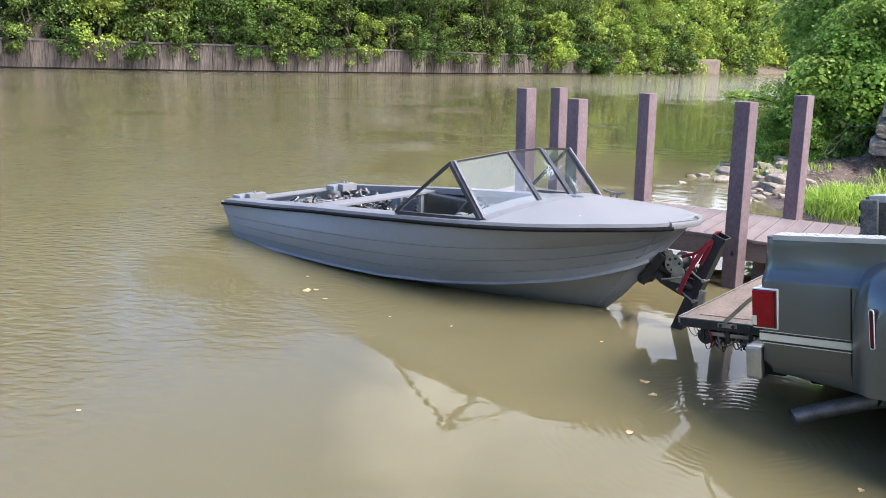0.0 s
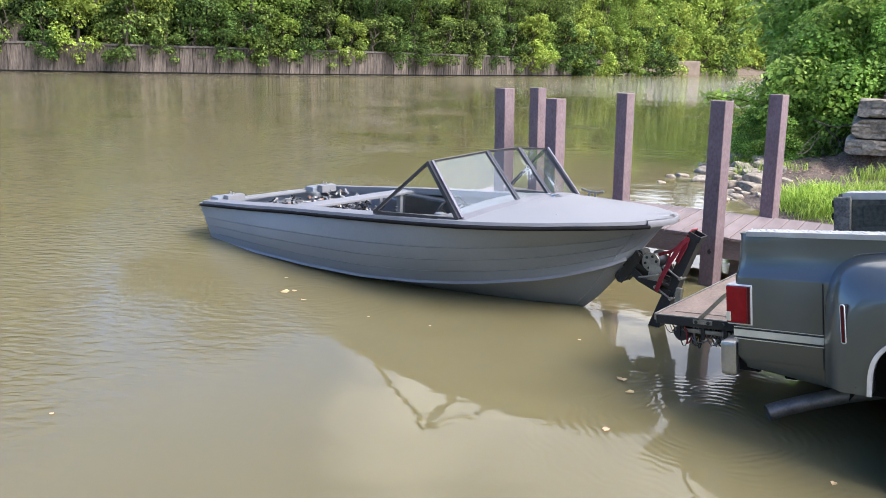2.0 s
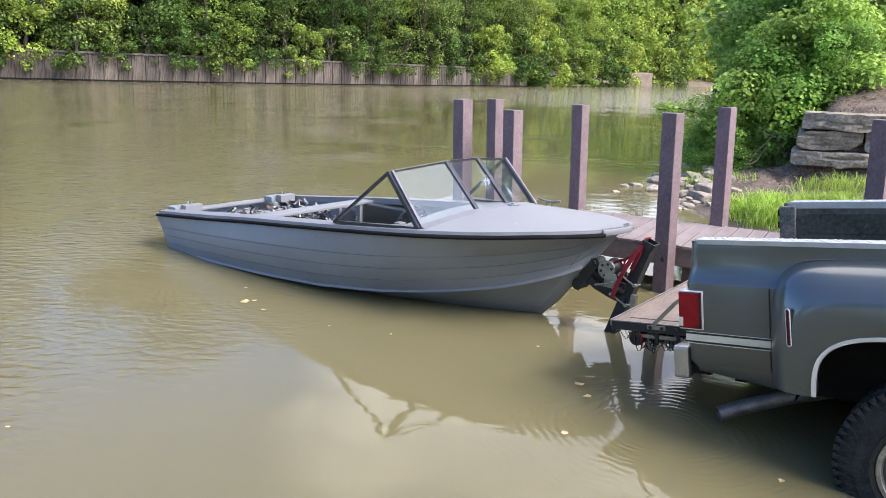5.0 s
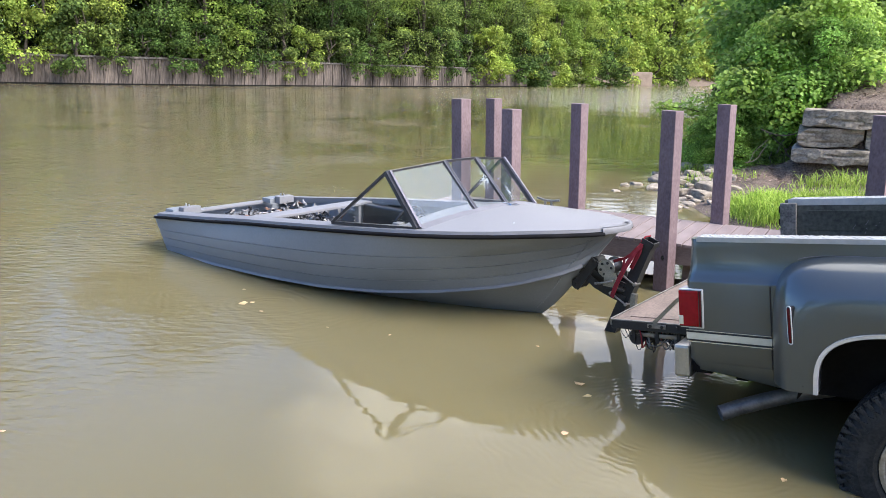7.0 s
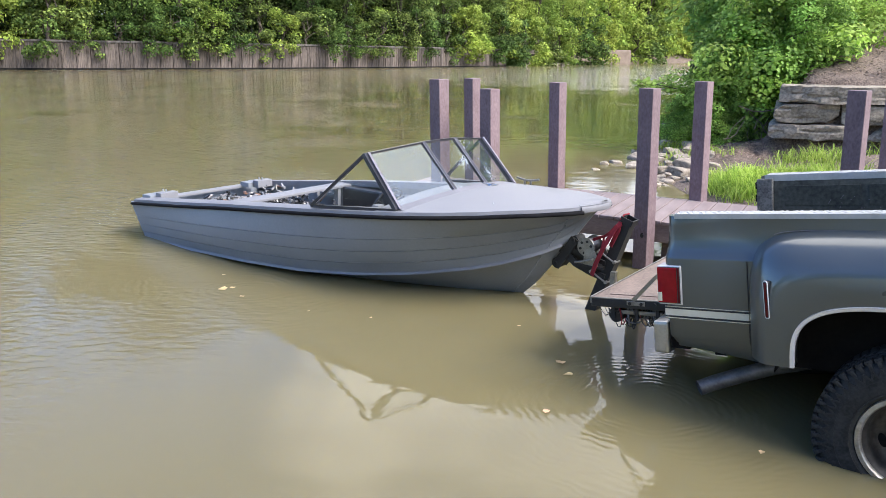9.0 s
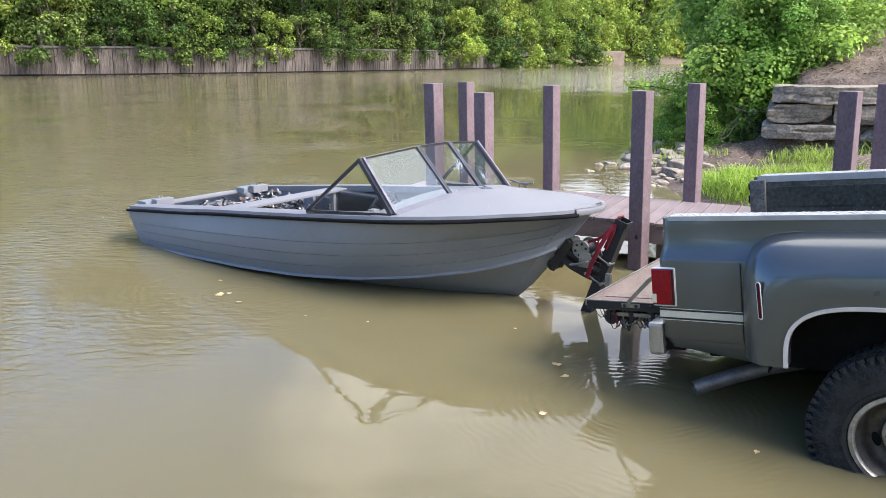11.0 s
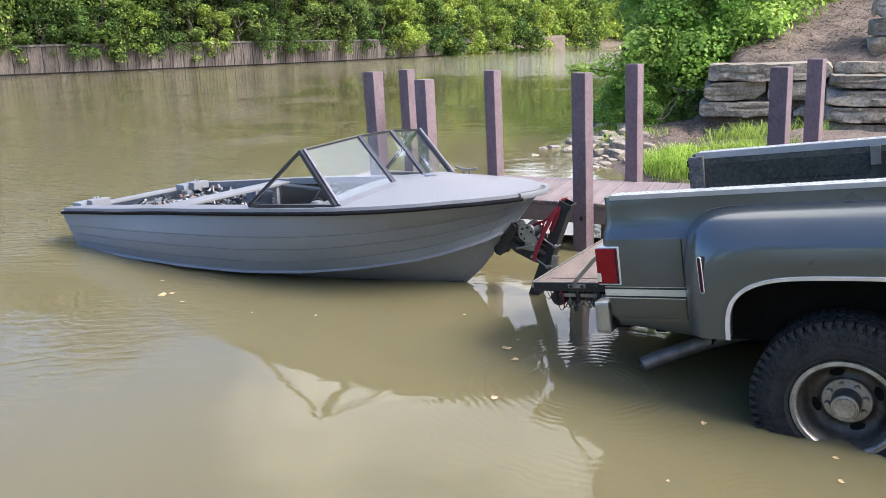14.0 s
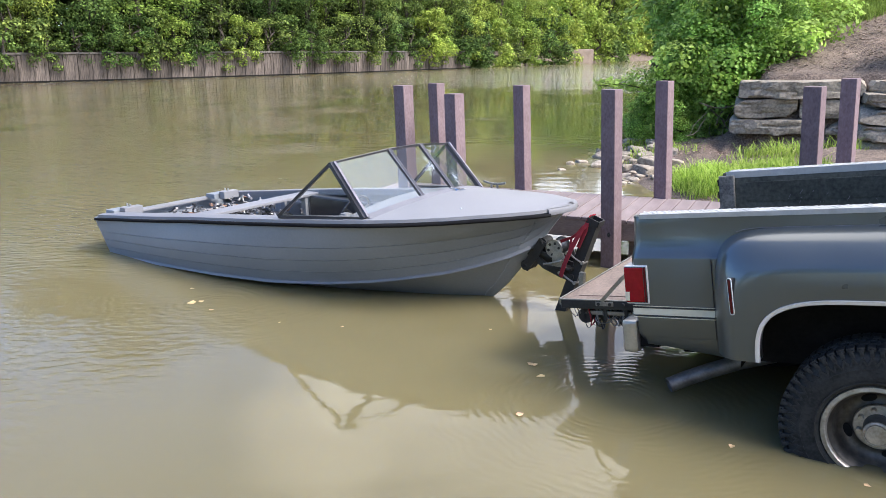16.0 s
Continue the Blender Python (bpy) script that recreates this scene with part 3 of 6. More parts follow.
# transom plate
bm = bmesh.new()
pts = []
x0 = stations[0]
for side in (-1, 1):
    col = [hull_side(x0, k / 6) for k in range(7)]
    pts.append([(rake(x0, z), side * y, z) for _, y, z in col])
outline = [(x0, 0, -0.2)] + pts[1] + [(rake(x0, 0.345), 0.3, 0.345), (rake(x0, 0.345), -0.3, 0.345)] + pts[0][::-1]
f0 = bm.faces.new([bm.verts.new(p) for p in outline])
ext = bmesh.ops.extrude_face_region(bm, geom=[f0])
bmesh.ops.translate(bm, verts=[g for g in ext["geom"] if isinstance(g, bmesh.types.BMVert)], vec=(0.05, 0, 0))
part("transom", bm, HULL, boat)

# inner skin, floor and side decks
bm = bmesh.new()
for side in (1, -1):
    rows = []
    for x in [-3.9 + 3.3 * i / 22 for i in range(23)]:
        ys, zs = sheer(x)
        yc = interp(x, CHINE_X, CHINE_Y)
        rows.append([(x, side * (ys - 0.05), zs - 0.03), (x, side * (ys - 0.075), zs - 0.12), (x, side * (yc - 0.12), 0.10), (x, side * (yc - 0.16), 0.04), (x, 0, 0.04)])
    loft(bm, rows)
part("inner_skin", bm, INNER_PAINT, boat, "grey interior sides and floor", 40)
bm = bmesh.new()
for side in (1, -1):
    rows = []
    for x in [-4.04 + 3.3 * i / 24 for i in range(25)]:
        ys, zs = sheer(x)
        w = 0.15 + 0.05 * max(0, (x + 1.6))
        rows.append([(x, side * (ys + 0.004), zs + 0.01), (x, side * ys, zs + 0.034), (x, side * (ys - w * 0.5), zs + 0.042), (x, side * (ys - w), zs + 0.04), (x, side * (ys - w), zs - 0.02)])
    loft(bm, rows)
part("side_deck", bm, DECK_PAINT, boat, "pale grey painted side decks", 40)
# foredeck, crowned, with dash edge
bm = bmesh.new()
rows = []
for x in [-0.80 + 1.44 * i / 30 for i in range(31)]:
    ys, zs = sheer(x)
    crown = 0.085 * min(1, max(0.25, (0.75 - x) / 1.1))
    rows.append([(x, -ys - 0.006, zs + 0.012)] + [(x, ys * k, zs + 0.036 + crown * (1 - k * k)) for k in [i / 9 - 1 for i in range(19)]] + [(x, ys + 0.006, zs + 0.012)])
loft(bm, rows)
part("foredeck", bm, DECK_PAINT, boat, "smooth pale grey crowned foredeck", 40)
# rounded bow cap
bm = bmesh.new()
cap_path = []
for side, xs in ((-1, [0.57, 0.585, 0.60, 0.62, 0.645]), (1, [0.655, 0.645, 0.62, 0.60, 0.585, 0.57])):
    for x in xs:
        ys, zs = sheer(x)
        cap_path.append((x, side * ys, zs + 0.018))
sweep(bm, cap_path, [(0.010, -0.026), (0.018, -0.004), (0.010, 0.016), (-0.022, 0.024), (-0.050, 0.022), (-0.050, -0.026)], cap=True)
loft(bm, [[(x, k * sheer(x)[0], sheer(x)[1] + 0.041 + 0.006 * (1 - k * k)) for k in (-1, -0.6, -0.2, 0.2, 0.6, 1)] for x in (0.56, 0.585, 0.60, 0.62, 0.635, 0.645, 0.653)])
part("bow_cap", bm, DECK_PAINT, boat, "", 50)
for side in (-1, 1):
    bm = bmesh.new()
    path = []
    for x in [-4.06 + 4.5 * i / 43 for i in range(44)] + [0.48, 0.51, 0.54, 0.565, 0.585]:
        ys, zs = sheer(x)
        path.append((x, side * (ys + 0.014), zs - 0.004))
    sweep(bm, path, [(side * 0.004, -0.015), (side * -0.014, -0.012), (side * -0.019, -0.002), (side * -0.014, 0.010), (side * 0.004, 0.014)])
    part("rub_rail", bm, RAIL_RUBBER, boat, "black rubber rub rail", 60)
    bm = bmesh.new()
    path, xs = [], [-3.9 + 4.26 * i / 44 for i in range(45)]
    for x in xs:
        _, y, z = hull_side(x, 0.0)
        path.append((x, side * (y + 0.008), z + 0.004))
    sweep(bm, path, [(0.012 * side, 0.030), (-0.026 * side, 0.000), (-0.028 * side, -0.006), (0.02 * side, -0.014)])
    part("spray_rail", bm, DECK_PAINT, boat, "raised grey spray rail along the chine", 40)
    # rivets along the stem plate
    bm = bmesh.new()
    for i in range(34):
        z = 0.02 + 0.66 * i / 33
        x = interp(z, KEEL_Z, KEEL_X) - 0.075 - 0.03 * z
        zk = interp(x, KEEL_X, KEEL_Z)
        zc = max(interp(x, CHINE_ZX, CHINE_Z), zk)
        if z < zc:
            yc = interp(x, CHINE_X, CHINE_Y)
            y = yc * (z - zk) / max(zc - zk, 0.01)
        else:
            _, zs = sheer(x)
            y = hull_side(x, min((z - zc) / max(zs - zc, 0.01), 1))[1]
        bmesh.ops.create_icosphere(bm, subdivisions=1, radius=0.008, matrix=Matrix.Translation((x, side * (y + 0.009), z)))
    part("rivet_row", bm, HULL, boat, "row of stem rivets")

# windshield frame and panes
P = {"foot": (-1.449, 0.850, 0.630), "base": (-0.62, 0.785, 0.690), "apex": (-0.955, 0.757, 1.069), "midb": (-0.500, 0.208, 0.752), "midt": (-0.850, 0.207, 1.12)}


def W(k, side):
    x, y, z = P[k]
    return (x, y * side, z)


for side in (-1, 1):
    for a, b, w in (("foot", "apex", 0.027), ("foot", "base", 0.028), ("apex", "base", 0.042), ("apex", "midt", 0.019), ("midt", "midb", 0.032), ("base", "midb", 0.018)):
        tube("windshield_frame", [W(a, side), W(b, side)], 0, ALU_DARK, boat, profile=rect(w, w * 0.8))
    for ring, nm in ((("base", "midb", "midt", "apex"), "windshield_pane"), (("foot", "base", "apex"), "side_pane")):
        raw(nm, [W(k, side) for k in ring], [tuple(range(len(ring)))], DUST_HAZE_GLASS if side < 0 and len(ring) == 4 else SPOTTED_GLASS if side > 0 else GLASS, boat)
tube("windshield_frame", [W("midt", -1), W("midt", 1)], 0, ALU_DARK, boat, profile=rect(0.019, 0.018))
tube("windshield_frame", [W("midb", -1), W("midb", 1)], 0, ALU_DARK, boat, profile=rect(0.024, 0.02))
raw("windshield_pane", [W("midb", -1), W("midb", 1), W("midt", 1), W("midt", -1)], [(0, 1, 2, 3)], SPOTTED_GLASS, boat)
# pale grey strips on the corner posts; thin edge highlights painted on the middle ones
for side in (-1, 1):
    a, b = Vector(W("apex", side)), Vector(W("base", side))
    off = Vector((0.024, -side * 0.010, 0.012))
    tube("frame_face_strip", [a + off, b + off], 0, FRAME_FACE, boat, profile=rect(0.022, 0.016), label="pale grey strip on the post's outer face")
    a, b = Vector(W("midt", side)), Vector(W("midb", side))
    for d in (-0.017, 0.017):
        off = Vector((0.012, d, 0.004))
        tube("edge_highlight", [a + off, b + off], 0.003, FRAME_FACE, boat, 6)
# dark coaming under the panes, standing on the deck
bm = bmesh.new()
rows = []
for k in [i / 16 - 1 for i in range(33)]:
    y = 0.78 * k
    x = -0.50 - 0.115 * max(0, (abs(y) - 0.2) / 0.57) ** 1.2
    ys, zs = sheer(x)
    top = 0.764 - 0.066 * max(0, (abs(y) - 0.2) / 0.57)
    deck = zs + 0.036 + 0.085 * (1 - (y / ys) ** 2)
    rows.append([(x + 0.07, y, deck - 0.002), (x + 0.02, y, max(top - 0.015, deck + 0.012)), (x - 0.02, y, max(top - 0.012, deck + 0.014)), (x - 0.03, y, deck - 0.03)])
loft(bm, rows)
part("coaming", bm, material("slate_grey_coaming", (0.13, 0.13, 0.15), (0.19, 0.19, 0.21), 0.5, scale=6), boat, "slate grey windshield coaming", 40)
# cleats and fittings
bm = bmesh.new()
add_cyl(bm, (-0.435, 0.15, 0.762), (-0.435, 0.15, 0.782), 0.035)
add_cyl(bm, (-0.435, 0.15, 0.782), (-0.435, 0.15, 0.797), 0.022, 0.012)
add_box(bm, (-0.505, 0.135, 0.787), (-0.365, 0.165, 0.797), 0.004)
part("deck_fitting", bm, CHROME, boat, "chrome deck fitting")
bm = bmesh.new()
for dx in (-0.03, 0.03):
    add_cyl(bm, (-0.42 + dx, 0.70, 0.70), (-0.42 + dx, 0.70, 0.755), 0.010)
sweep(bm, [(-0.53, 0.70, 0.772), (-0.47, 0.70, 0.760), (-0.42, 0.70, 0.757), (-0.37, 0.70, 0.760), (-0.31, 0.70, 0.772)], circle(0.010, 8))
part("cleat", bm, DULL_STEEL, boat, "dull metal mooring cleat", 40)
bm = bmesh.new()
bmesh.ops.create_icosphere(bm, subdivisions=2, radius=0.008, matrix=Matrix.Translation((-0.02, -0.42, 0.763)))
part("screw_cap", bm, CHROME, boat)

# stern: corner blocks, thwart, posts, lockers
for side in (-1, 1):
    yb, xb = (-0.61, 0.0) if side < 0 else (0.52, 0.10)
    box("corner_block", (-4.02 + xb, yb - 0.13, 0.350), (-3.88 + xb, yb + 0.11, 0.404), HULL, boat, 0.005, "grey box on the stern corner")
    box("corner_block", (-3.876 + xb, yb - 0.07, 0.350), (-3.79 + xb, yb + 0.13, 0.428), DECK_PAINT, boat, 0.005)
    bm = bmesh.new()
    for d in (-0.02, 0.03):
        add_cyl(bm, (-3.86 + xb + d, yb + 0.02, 0.40), (-3.86 + xb + d, yb + 0.02, 0.452), 0.008, n=10)
    add_box(bm, (-3.92 + xb, yb - 0.05, 0.403), (-3.88 + xb, yb + 0.06, 0.411), 0.002)
    part("bracket", bm, ALU, boat, "small bare metal bracket")
box("transom_cap", (-3.99, -0.55, 0.338), (-3.895, 0.55, 0.364), DECK_PAINT, boat, 0.006, "pale grey transom cap")
bm = bmesh.new()
add_box(bm, (-2.725, -0.78, 0.464), (-2.548, 0.80, 0.490), 0.006)
part("thwart", bm, DECK_PAINT, boat, "pale grey cross plank")
for x, y in ((-2.60, 0.575), (-2.93, 0.60), (-2.60, 0.66)):
    box("upright", (x - 0.03, y - 0.02, 0.04), (x + 0.03, y + 0.02, sheer(x)[1] - 0.01), DECK_PAINT, boat, 0.004)
box("side_shelf", (-2.89, 0.62, 0.35), (-2.64, 0.70, 0.385), DECK_PAINT, boat, 0.004)
box("side_panel", (-3.6, 0.71, 0.10), (-2.64, 0.725, 0.40), HULL, boat, 0.003)
# black block stands in for the shaded recess below the side deck
box("recess_block", (-2.56, 0.60, 0.04), (-1.30, 0.72, 0.475), BLACK_TRIM, boat, 0.02, "black block for the shade of the recess under the side deck")
box("dashboard", (-0.95, -0.50, 0.30), (-0.86, 0.50, 0.66), BLACK_TRIM, boat, 0.02, "black dashboard")
bm = bmesh.new()
ring = [(0.17 * math.cos(a), 0, 0.17 * math.sin(a)) for a in [2 * math.pi * i / 28 for i in range(28)]]
sweep(bm, ring, circle(0.011, 8), up=(0, 1, 0), closed=True)
for a in (0.5, 2.6, 4.7):
    sweep(bm, [(0, 0, 0), (0.16 * math.cos(a), 0, 0.16 * math.sin(a))], circle(0.008, 6), up=(0, 1, 0))
bmesh.ops.transform(bm, matrix=Matrix.Translation((-1.06, -0.40, 0.60)) @ Euler((radians(20), 0, radians(90))).to_matrix().to_4x4(), verts=bm.verts)
part("steering_wheel", bm, BLACK_TRIM, boat, "black steering wheel", 40)
bm = bmesh.new()
add_box(bm, (-1.03, -0.62, 0.55), (-0.95, -0.54, 0.66), 0.02)
part("throttle_box", bm, DECK_PAINT, boat)

# bundle of loose engine wiring and hoses in the stern
random.seed(11)
wire_mats = {"black": BLACK_TRIM, "grey": material("grey_hose", (0.12, 0.12, 0.125), (0.26, 0.26, 0.27), 0.5, scale=12), "steel": DULL_STEEL, "pale": material("pale_hose", (0.22, 0.21, 0.20), (0.36, 0.345, 0.33), 0.5, scale=9), "orange": material("orange_yellow_lead", (0.55, 0.38, 0.10), (0.65, 0.50, 0.16), 0.5, scale=9), "brown": material("rusty_hose", (0.16, 0.08, 0.05), (0.28, 0.16, 0.10), 0.7, scale=12)}
wiring = empty("engine_wiring", BOAT @ Matrix.Translation((-3.15, 0.05, 0.045)), "tangled black and grey engine hoses heaped in the boat stern", "wiring")
box("engine_block", (-0.50, -0.40, 0.0), (0.42, 0.50, 0.24), BLACK_STEEL, wiring, 0.04, "dark engine block under the hoses")
for i in range(190):
    k = random.choice(["black", "grey", "pale", "grey", "brown", "black", "steel", "black"]) if i % 95 else "orange"
    c = Vector((random.uniform(-0.44, 0.36), max(-0.42, min(0.48, random.gauss(0.05, 0.26))), random.uniform(0.24, 0.34)))
    path, d = [], Vector((random.uniform(-1, 1), random.uniform(-1, 1), random.uniform(-0.2, 0.5))).normalized()
    for s in range(6):
        path.append(c.copy())
        d = (d + Vector((random.uniform(-1, 1), random.uniform(-1, 1), random.uniform(-0.9, 0.7))) * 0.6).normalized()
        c = c + d * random.uniform(0.010, 0.024)
        c.z = min(max(c.z, 0.22), 0.37)
        c.y = min(max(c.y, -0.50), 0.55)
    tube("hose", path, random.uniform(0.005, 0.016), wire_mats[k], wiring, 6)
for i in range(55):
    c = Vector((random.gauss(0.74, 0.09), random.gauss(-0.20, 0.13), random.uniform(0.27, 0.33)))
    path, d = [], Vector((random.uniform(-1, 1), random.uniform(-1, 1), 0.2)).normalized()
    for s in range(5):
        path.append(c.copy())
        d = (d + Vector((random.uniform(-1, 1), random.uniform(-1, 1), random.uniform(-0.8, 0.7))) * 0.6).normalized()
        c = c + d * 0.018
    tube("hose", path, random.uniform(0.005, 0.012), wire_mats[random.choice(["steel", "grey", "black", "grey", "black"])], wiring, 6)
box("hose_tray", (0.62, -0.45, 0.0), (0.98, 0.10, 0.27), BLACK_STEEL, wiring, 0.02)

# ---- the trailer's winch stand ----
trailer = empty("boat_trailer_winch_stand", BOAT @ Matrix.Translation((0.5, 0, -0.40)), "black steel trailer winch stand with red strap at the boat's bow", "winch stand")


def T(x, z, y=0.0):
    return (x - 0.5, y, z + 0.40)


tube("post", [T(0.465, -0.40), T(0.60, 0.0), T(0.828, 0.675)], 0, BLACK_STEEL, trailer, profile=rect(0.078, 0.088), up=(0, 1, 0), label="black square steel post")
bm = bmesh.new()
for a, b in (((-0.047, -0.051), (0.047, -0.043)), ((-0.047, 0.043), (0.047, 0.051)), ((-0.047, -0.051), (-0.039, 0.051)), ((0.039, -0.051), (0.047, 0.051))):
    add_box(bm, (a[0], a[1], -0.02), (b[0], b[1], 0.022), 0.0, Matrix.Translation(T(0.835, 0.69)) @ Euler((0, radians(18.7), 0)).to_matrix().to_4x4())
part("post_end", bm, BLACK_STEEL, trailer, "open square end of the post")
for y in (-0.05, 0.05):
    tube("arm", [T(0.70, 0.262, y), T(0.60, 0.285, y), T(0.47, 0.33, y), T(0.36, 0.40, y * 0.9), T(0.33, 0.43, y * 0.9)], 0, BLACK_STEEL, trailer, profile=rect(0.052, 0.016), up=(0, 1, 0))
    tube("roller_bracket", [T(0.455, 0.515, y * 1.2), T(0.40, 0.42, y * 1.2), T(0.305, 0.285, y * 1.2)], 0, BLACK_STEEL, trailer, profile=rect(0.066, 0.010), up=(0, 1, 0))
    tube("brace", [T(0.405, 0.43, y), T(0.52, 0.40, y), T(0.70, 0.37, y)], 0, BLACK_STEEL, trailer, profile=rect(0.030, 0.012), up=(0, 1, 0))
for x, z, r in ((0.312, 0.308, 0.040), (0.448, 0.502, 0.031)):
    bm = bmesh.new()
    add_cyl(bm, T(x, z, -0.055), T(x, z, 0.055), r, n=22)
    for y in (-0.070, 0.070):
        add_cyl(bm, T(x, z, y - 0.005), T(x, z, y + 0.005), 0.014, n=6)
    part("bow_roller", bm, RUBBER, trailer, "black rubber bow roller", 40)
bm = bmesh.new()
for y in (-0.07, 0.07):
    add_cyl(bm, T(0.552, 0.468, y - 0.004), T(0.552, 0.468, y + 0.004), 0.064, n=32)
    sweep(bm, [T(0.552 + 0.064 * math.cos(a), 0.468 + 0.064 * math.sin(a), y) for a in [2 * math.pi * i / 32 for i in range(32)]], circle(0.005, 6), up=(0, 1, 0), closed=True)
drum = part("winch_drum", bm, DULL_STEEL, trailer, "worn steel winch drum", 40)
bm = bmesh.new()
add_cyl(bm, T(0.552, 0.468, -0.065), T(0.552, 0.468, 0.065), 0.050, n=24)
part("wound_strap", bm, BLACK_TRIM, drum, "dark webbing wound on the drum", 40)
# solid black discs paint the dark of the drum's holes
for i in range(6):
    a = 2 * math.pi * i / 6 + 0.3
    bm = bmesh.new()
    add_cyl(bm, T(0.552 + 0.043 * math.cos(a), 0.468 + 0.043 * math.sin(a), -0.079), T(0.552 + 0.043 * math.cos(a), 0.468 + 0.043 * math.sin(a), -0.0745), 0.010, n=10)
    part("drum_hole", bm, BLACK_STEEL, drum)
for y in (-0.088, 0.080):
    bm = bmesh.new()
    outline = [(0.545, 0.345), (0.66, 0.345), (0.655, 0.40), (0.635, 0.448), (0.60, 0.462), (0.552, 0.455)]
    f0 = bm.faces.new([bm.verts.new(T(x, z, y)) for x, z in outline])
    ext = bmesh.ops.extrude_face_region(bm, geom=[f0])
    bmesh.ops.translate(bm, verts=[g for g in ext["geom"] if isinstance(g, bmesh.types.BMVert)], vec=(0, 0.007, 0))
    part("winch_plate", bm, DULL_STEEL, trailer, "pale pitted steel side plate")
box("winch_base", T(0.50, 0.325, -0.09), T(0.70, 0.345, 0.09), BLACK_STEEL, trailer, 0.004)
bm = bmesh.new()
add_cyl(bm, T(0.63, 0.40, -0.098), T(0.63, 0.40, -0.086), 0.016, n=6)
part("pinion_nut", bm, DULL_STEEL, trailer)
tube("crank", [T(0.63, 0.40, -0.095), T(0.63, 0.40, -0.125), T(0.56, 0.375, -0.13), T(0.50, 0.36, -0.13)], 0.008, DULL_STEEL, trailer)
tube("strap", [T(0.80, 0.675, -0.056), T(0.765, 0.64, -0.062), T(0.70, 0.50, -0.090), T(0.65, 0.37, -0.100), T(0.618, 0.275, -0.088)], 0, STRAP_RED, trailer, profile=rect(0.034, 0.005), up=(0.3, 1, 0), label="red webbing strap")
tube("strap", [T(0.795, 0.685, -0.054), T(0.785, 0.62, -0.058), T(0.755, 0.55, -0.060), T(0.735, 0.50, -0.058)], 0, STRAP_RED, trailer, profile=rect(0.030, 0.005), up=(0.2, 1, 0))
tube("strap", [T(0.585, 0.52, -0.03), T(0.64, 0.548, -0.05), T(0.685, 0.565, -0.07), T(0.73, 0.60, -0.072), T(0.775, 0.66, -0.06)], 0, STRAP_RED, trailer, profile=rect(0.020, 0.006), up=(0, 1, 0.3))
tube("strap", [T(0.69, 0.565, -0.075), T(0.685, 0.50, -0.085), T(0.675, 0.44, -0.09)], 0, STRAP_RED, trailer, profile=rect(0.016, 0.005), up=(0.3, 1, 0))
tube("hook_tail", [T(0.79, 0.70, -0.05), T(0.81, 0.735, -0.03), T(0.835, 0.74, 0.0)], 0.006, STRAP_RED, trailer, 6)
for x, z in ((0.700, 0.425), (0.645, 0.268)):
    tube("u_bolt", [T(x - 0.05, z + 0.035, -0.058), T(x, z, -0.060), T(x + 0.075, z - 0.038, -0.060), T(x + 0.085, z - 0.035, 0.0)], 0.007, DULL_STEEL, trailer)
    for d in (-0.045, 0.075):
        bm = bmesh.new()
        add_cyl(bm, T(x + d, z - d * 0.5 + 0.006, -0.078), T(x + d, z - d * 0.5 + 0.006, -0.050), 0.013, n=6)
        part("nut", bm, DULL_STEEL, trailer)
box("guide_stub", T(0.752, 0.215, -0.07), T(0.790, 0.322, -0.03), DULL_STEEL, trailer, 0.004, "short pale metal stub")

# ---- the dock ----
DOCK = pose(1.471, 6.203, 0, 0, 0, -30.5)
dock = empty("dock", DOCK, "low river dock of mauve-brown plastic lumber with tall square posts", "dock")
DECK_Z, DOCK_W = 0.405, 1.36
POST = 0.133
post_tops = [(-2.046, 0.0, 1.565), (-1.513, 0.0, 1.492), (-0.04, 0.0, 1.542), (1.514, 0.0, 1.574), (-2.353, 1.35, 1.537), (-1.338, 1.35, 1.52), (0.158, 1.35, 1.569), (1.79, 1.35, 1.593)]
random.seed(5)
for x, y, z in post_tops:
    bm = bmesh.new()
    add_box(bm, (0, 0, -1.0), (POST, POST, z), 0.006)
    lean = 0.037
    for v in bm.verts:
        v.co.x += -lean * (v.co.z - z)
    bmesh.ops.rotate(bm, verts=bm.verts, cent=(0, 0, 0), matrix=Matrix.Rotation(radians(-16), 3, "Z"))
    bmesh.ops.translate(bm, verts=bm.verts, vec=(x, y, 0))
    part("post", bm, POST_MAT, dock, "square mauve-brown plastic post")
bm = bmesh.new()
add_box(bm, (-2.7, 0.142, DECK_Z - 0.19), (5.3, 0.185, DECK_Z - 0.03), 0.005)
part("edge_beam", bm, BEAM_MAT, dock, "weathered brown edge beam")
bm = bmesh.new()
add_box(bm, (-2.7, DOCK_W - 0.06, DECK_Z - 0.19), (5.3, DOCK_W - 0.02, DECK_Z - 0.03), 0.005)
part("edge_beam", bm, BEAM_MAT, dock)
for x in (-2.3, -1.3, -0.03, 0.28, 1.2, 2.6, 4.2):
    box("cross_beam", (x, 0.187, DECK_Z - 0.17), (x + 0.045, DOCK_W - 0.062, DECK_Z - 0.031), BEAM_MAT, dock)
box("leg", (0.20, 0.25, -0.9), (0.29, 0.34, DECK_Z - 0.03), BEAM_MAT, dock, 0.005, "dark submerged support leg")
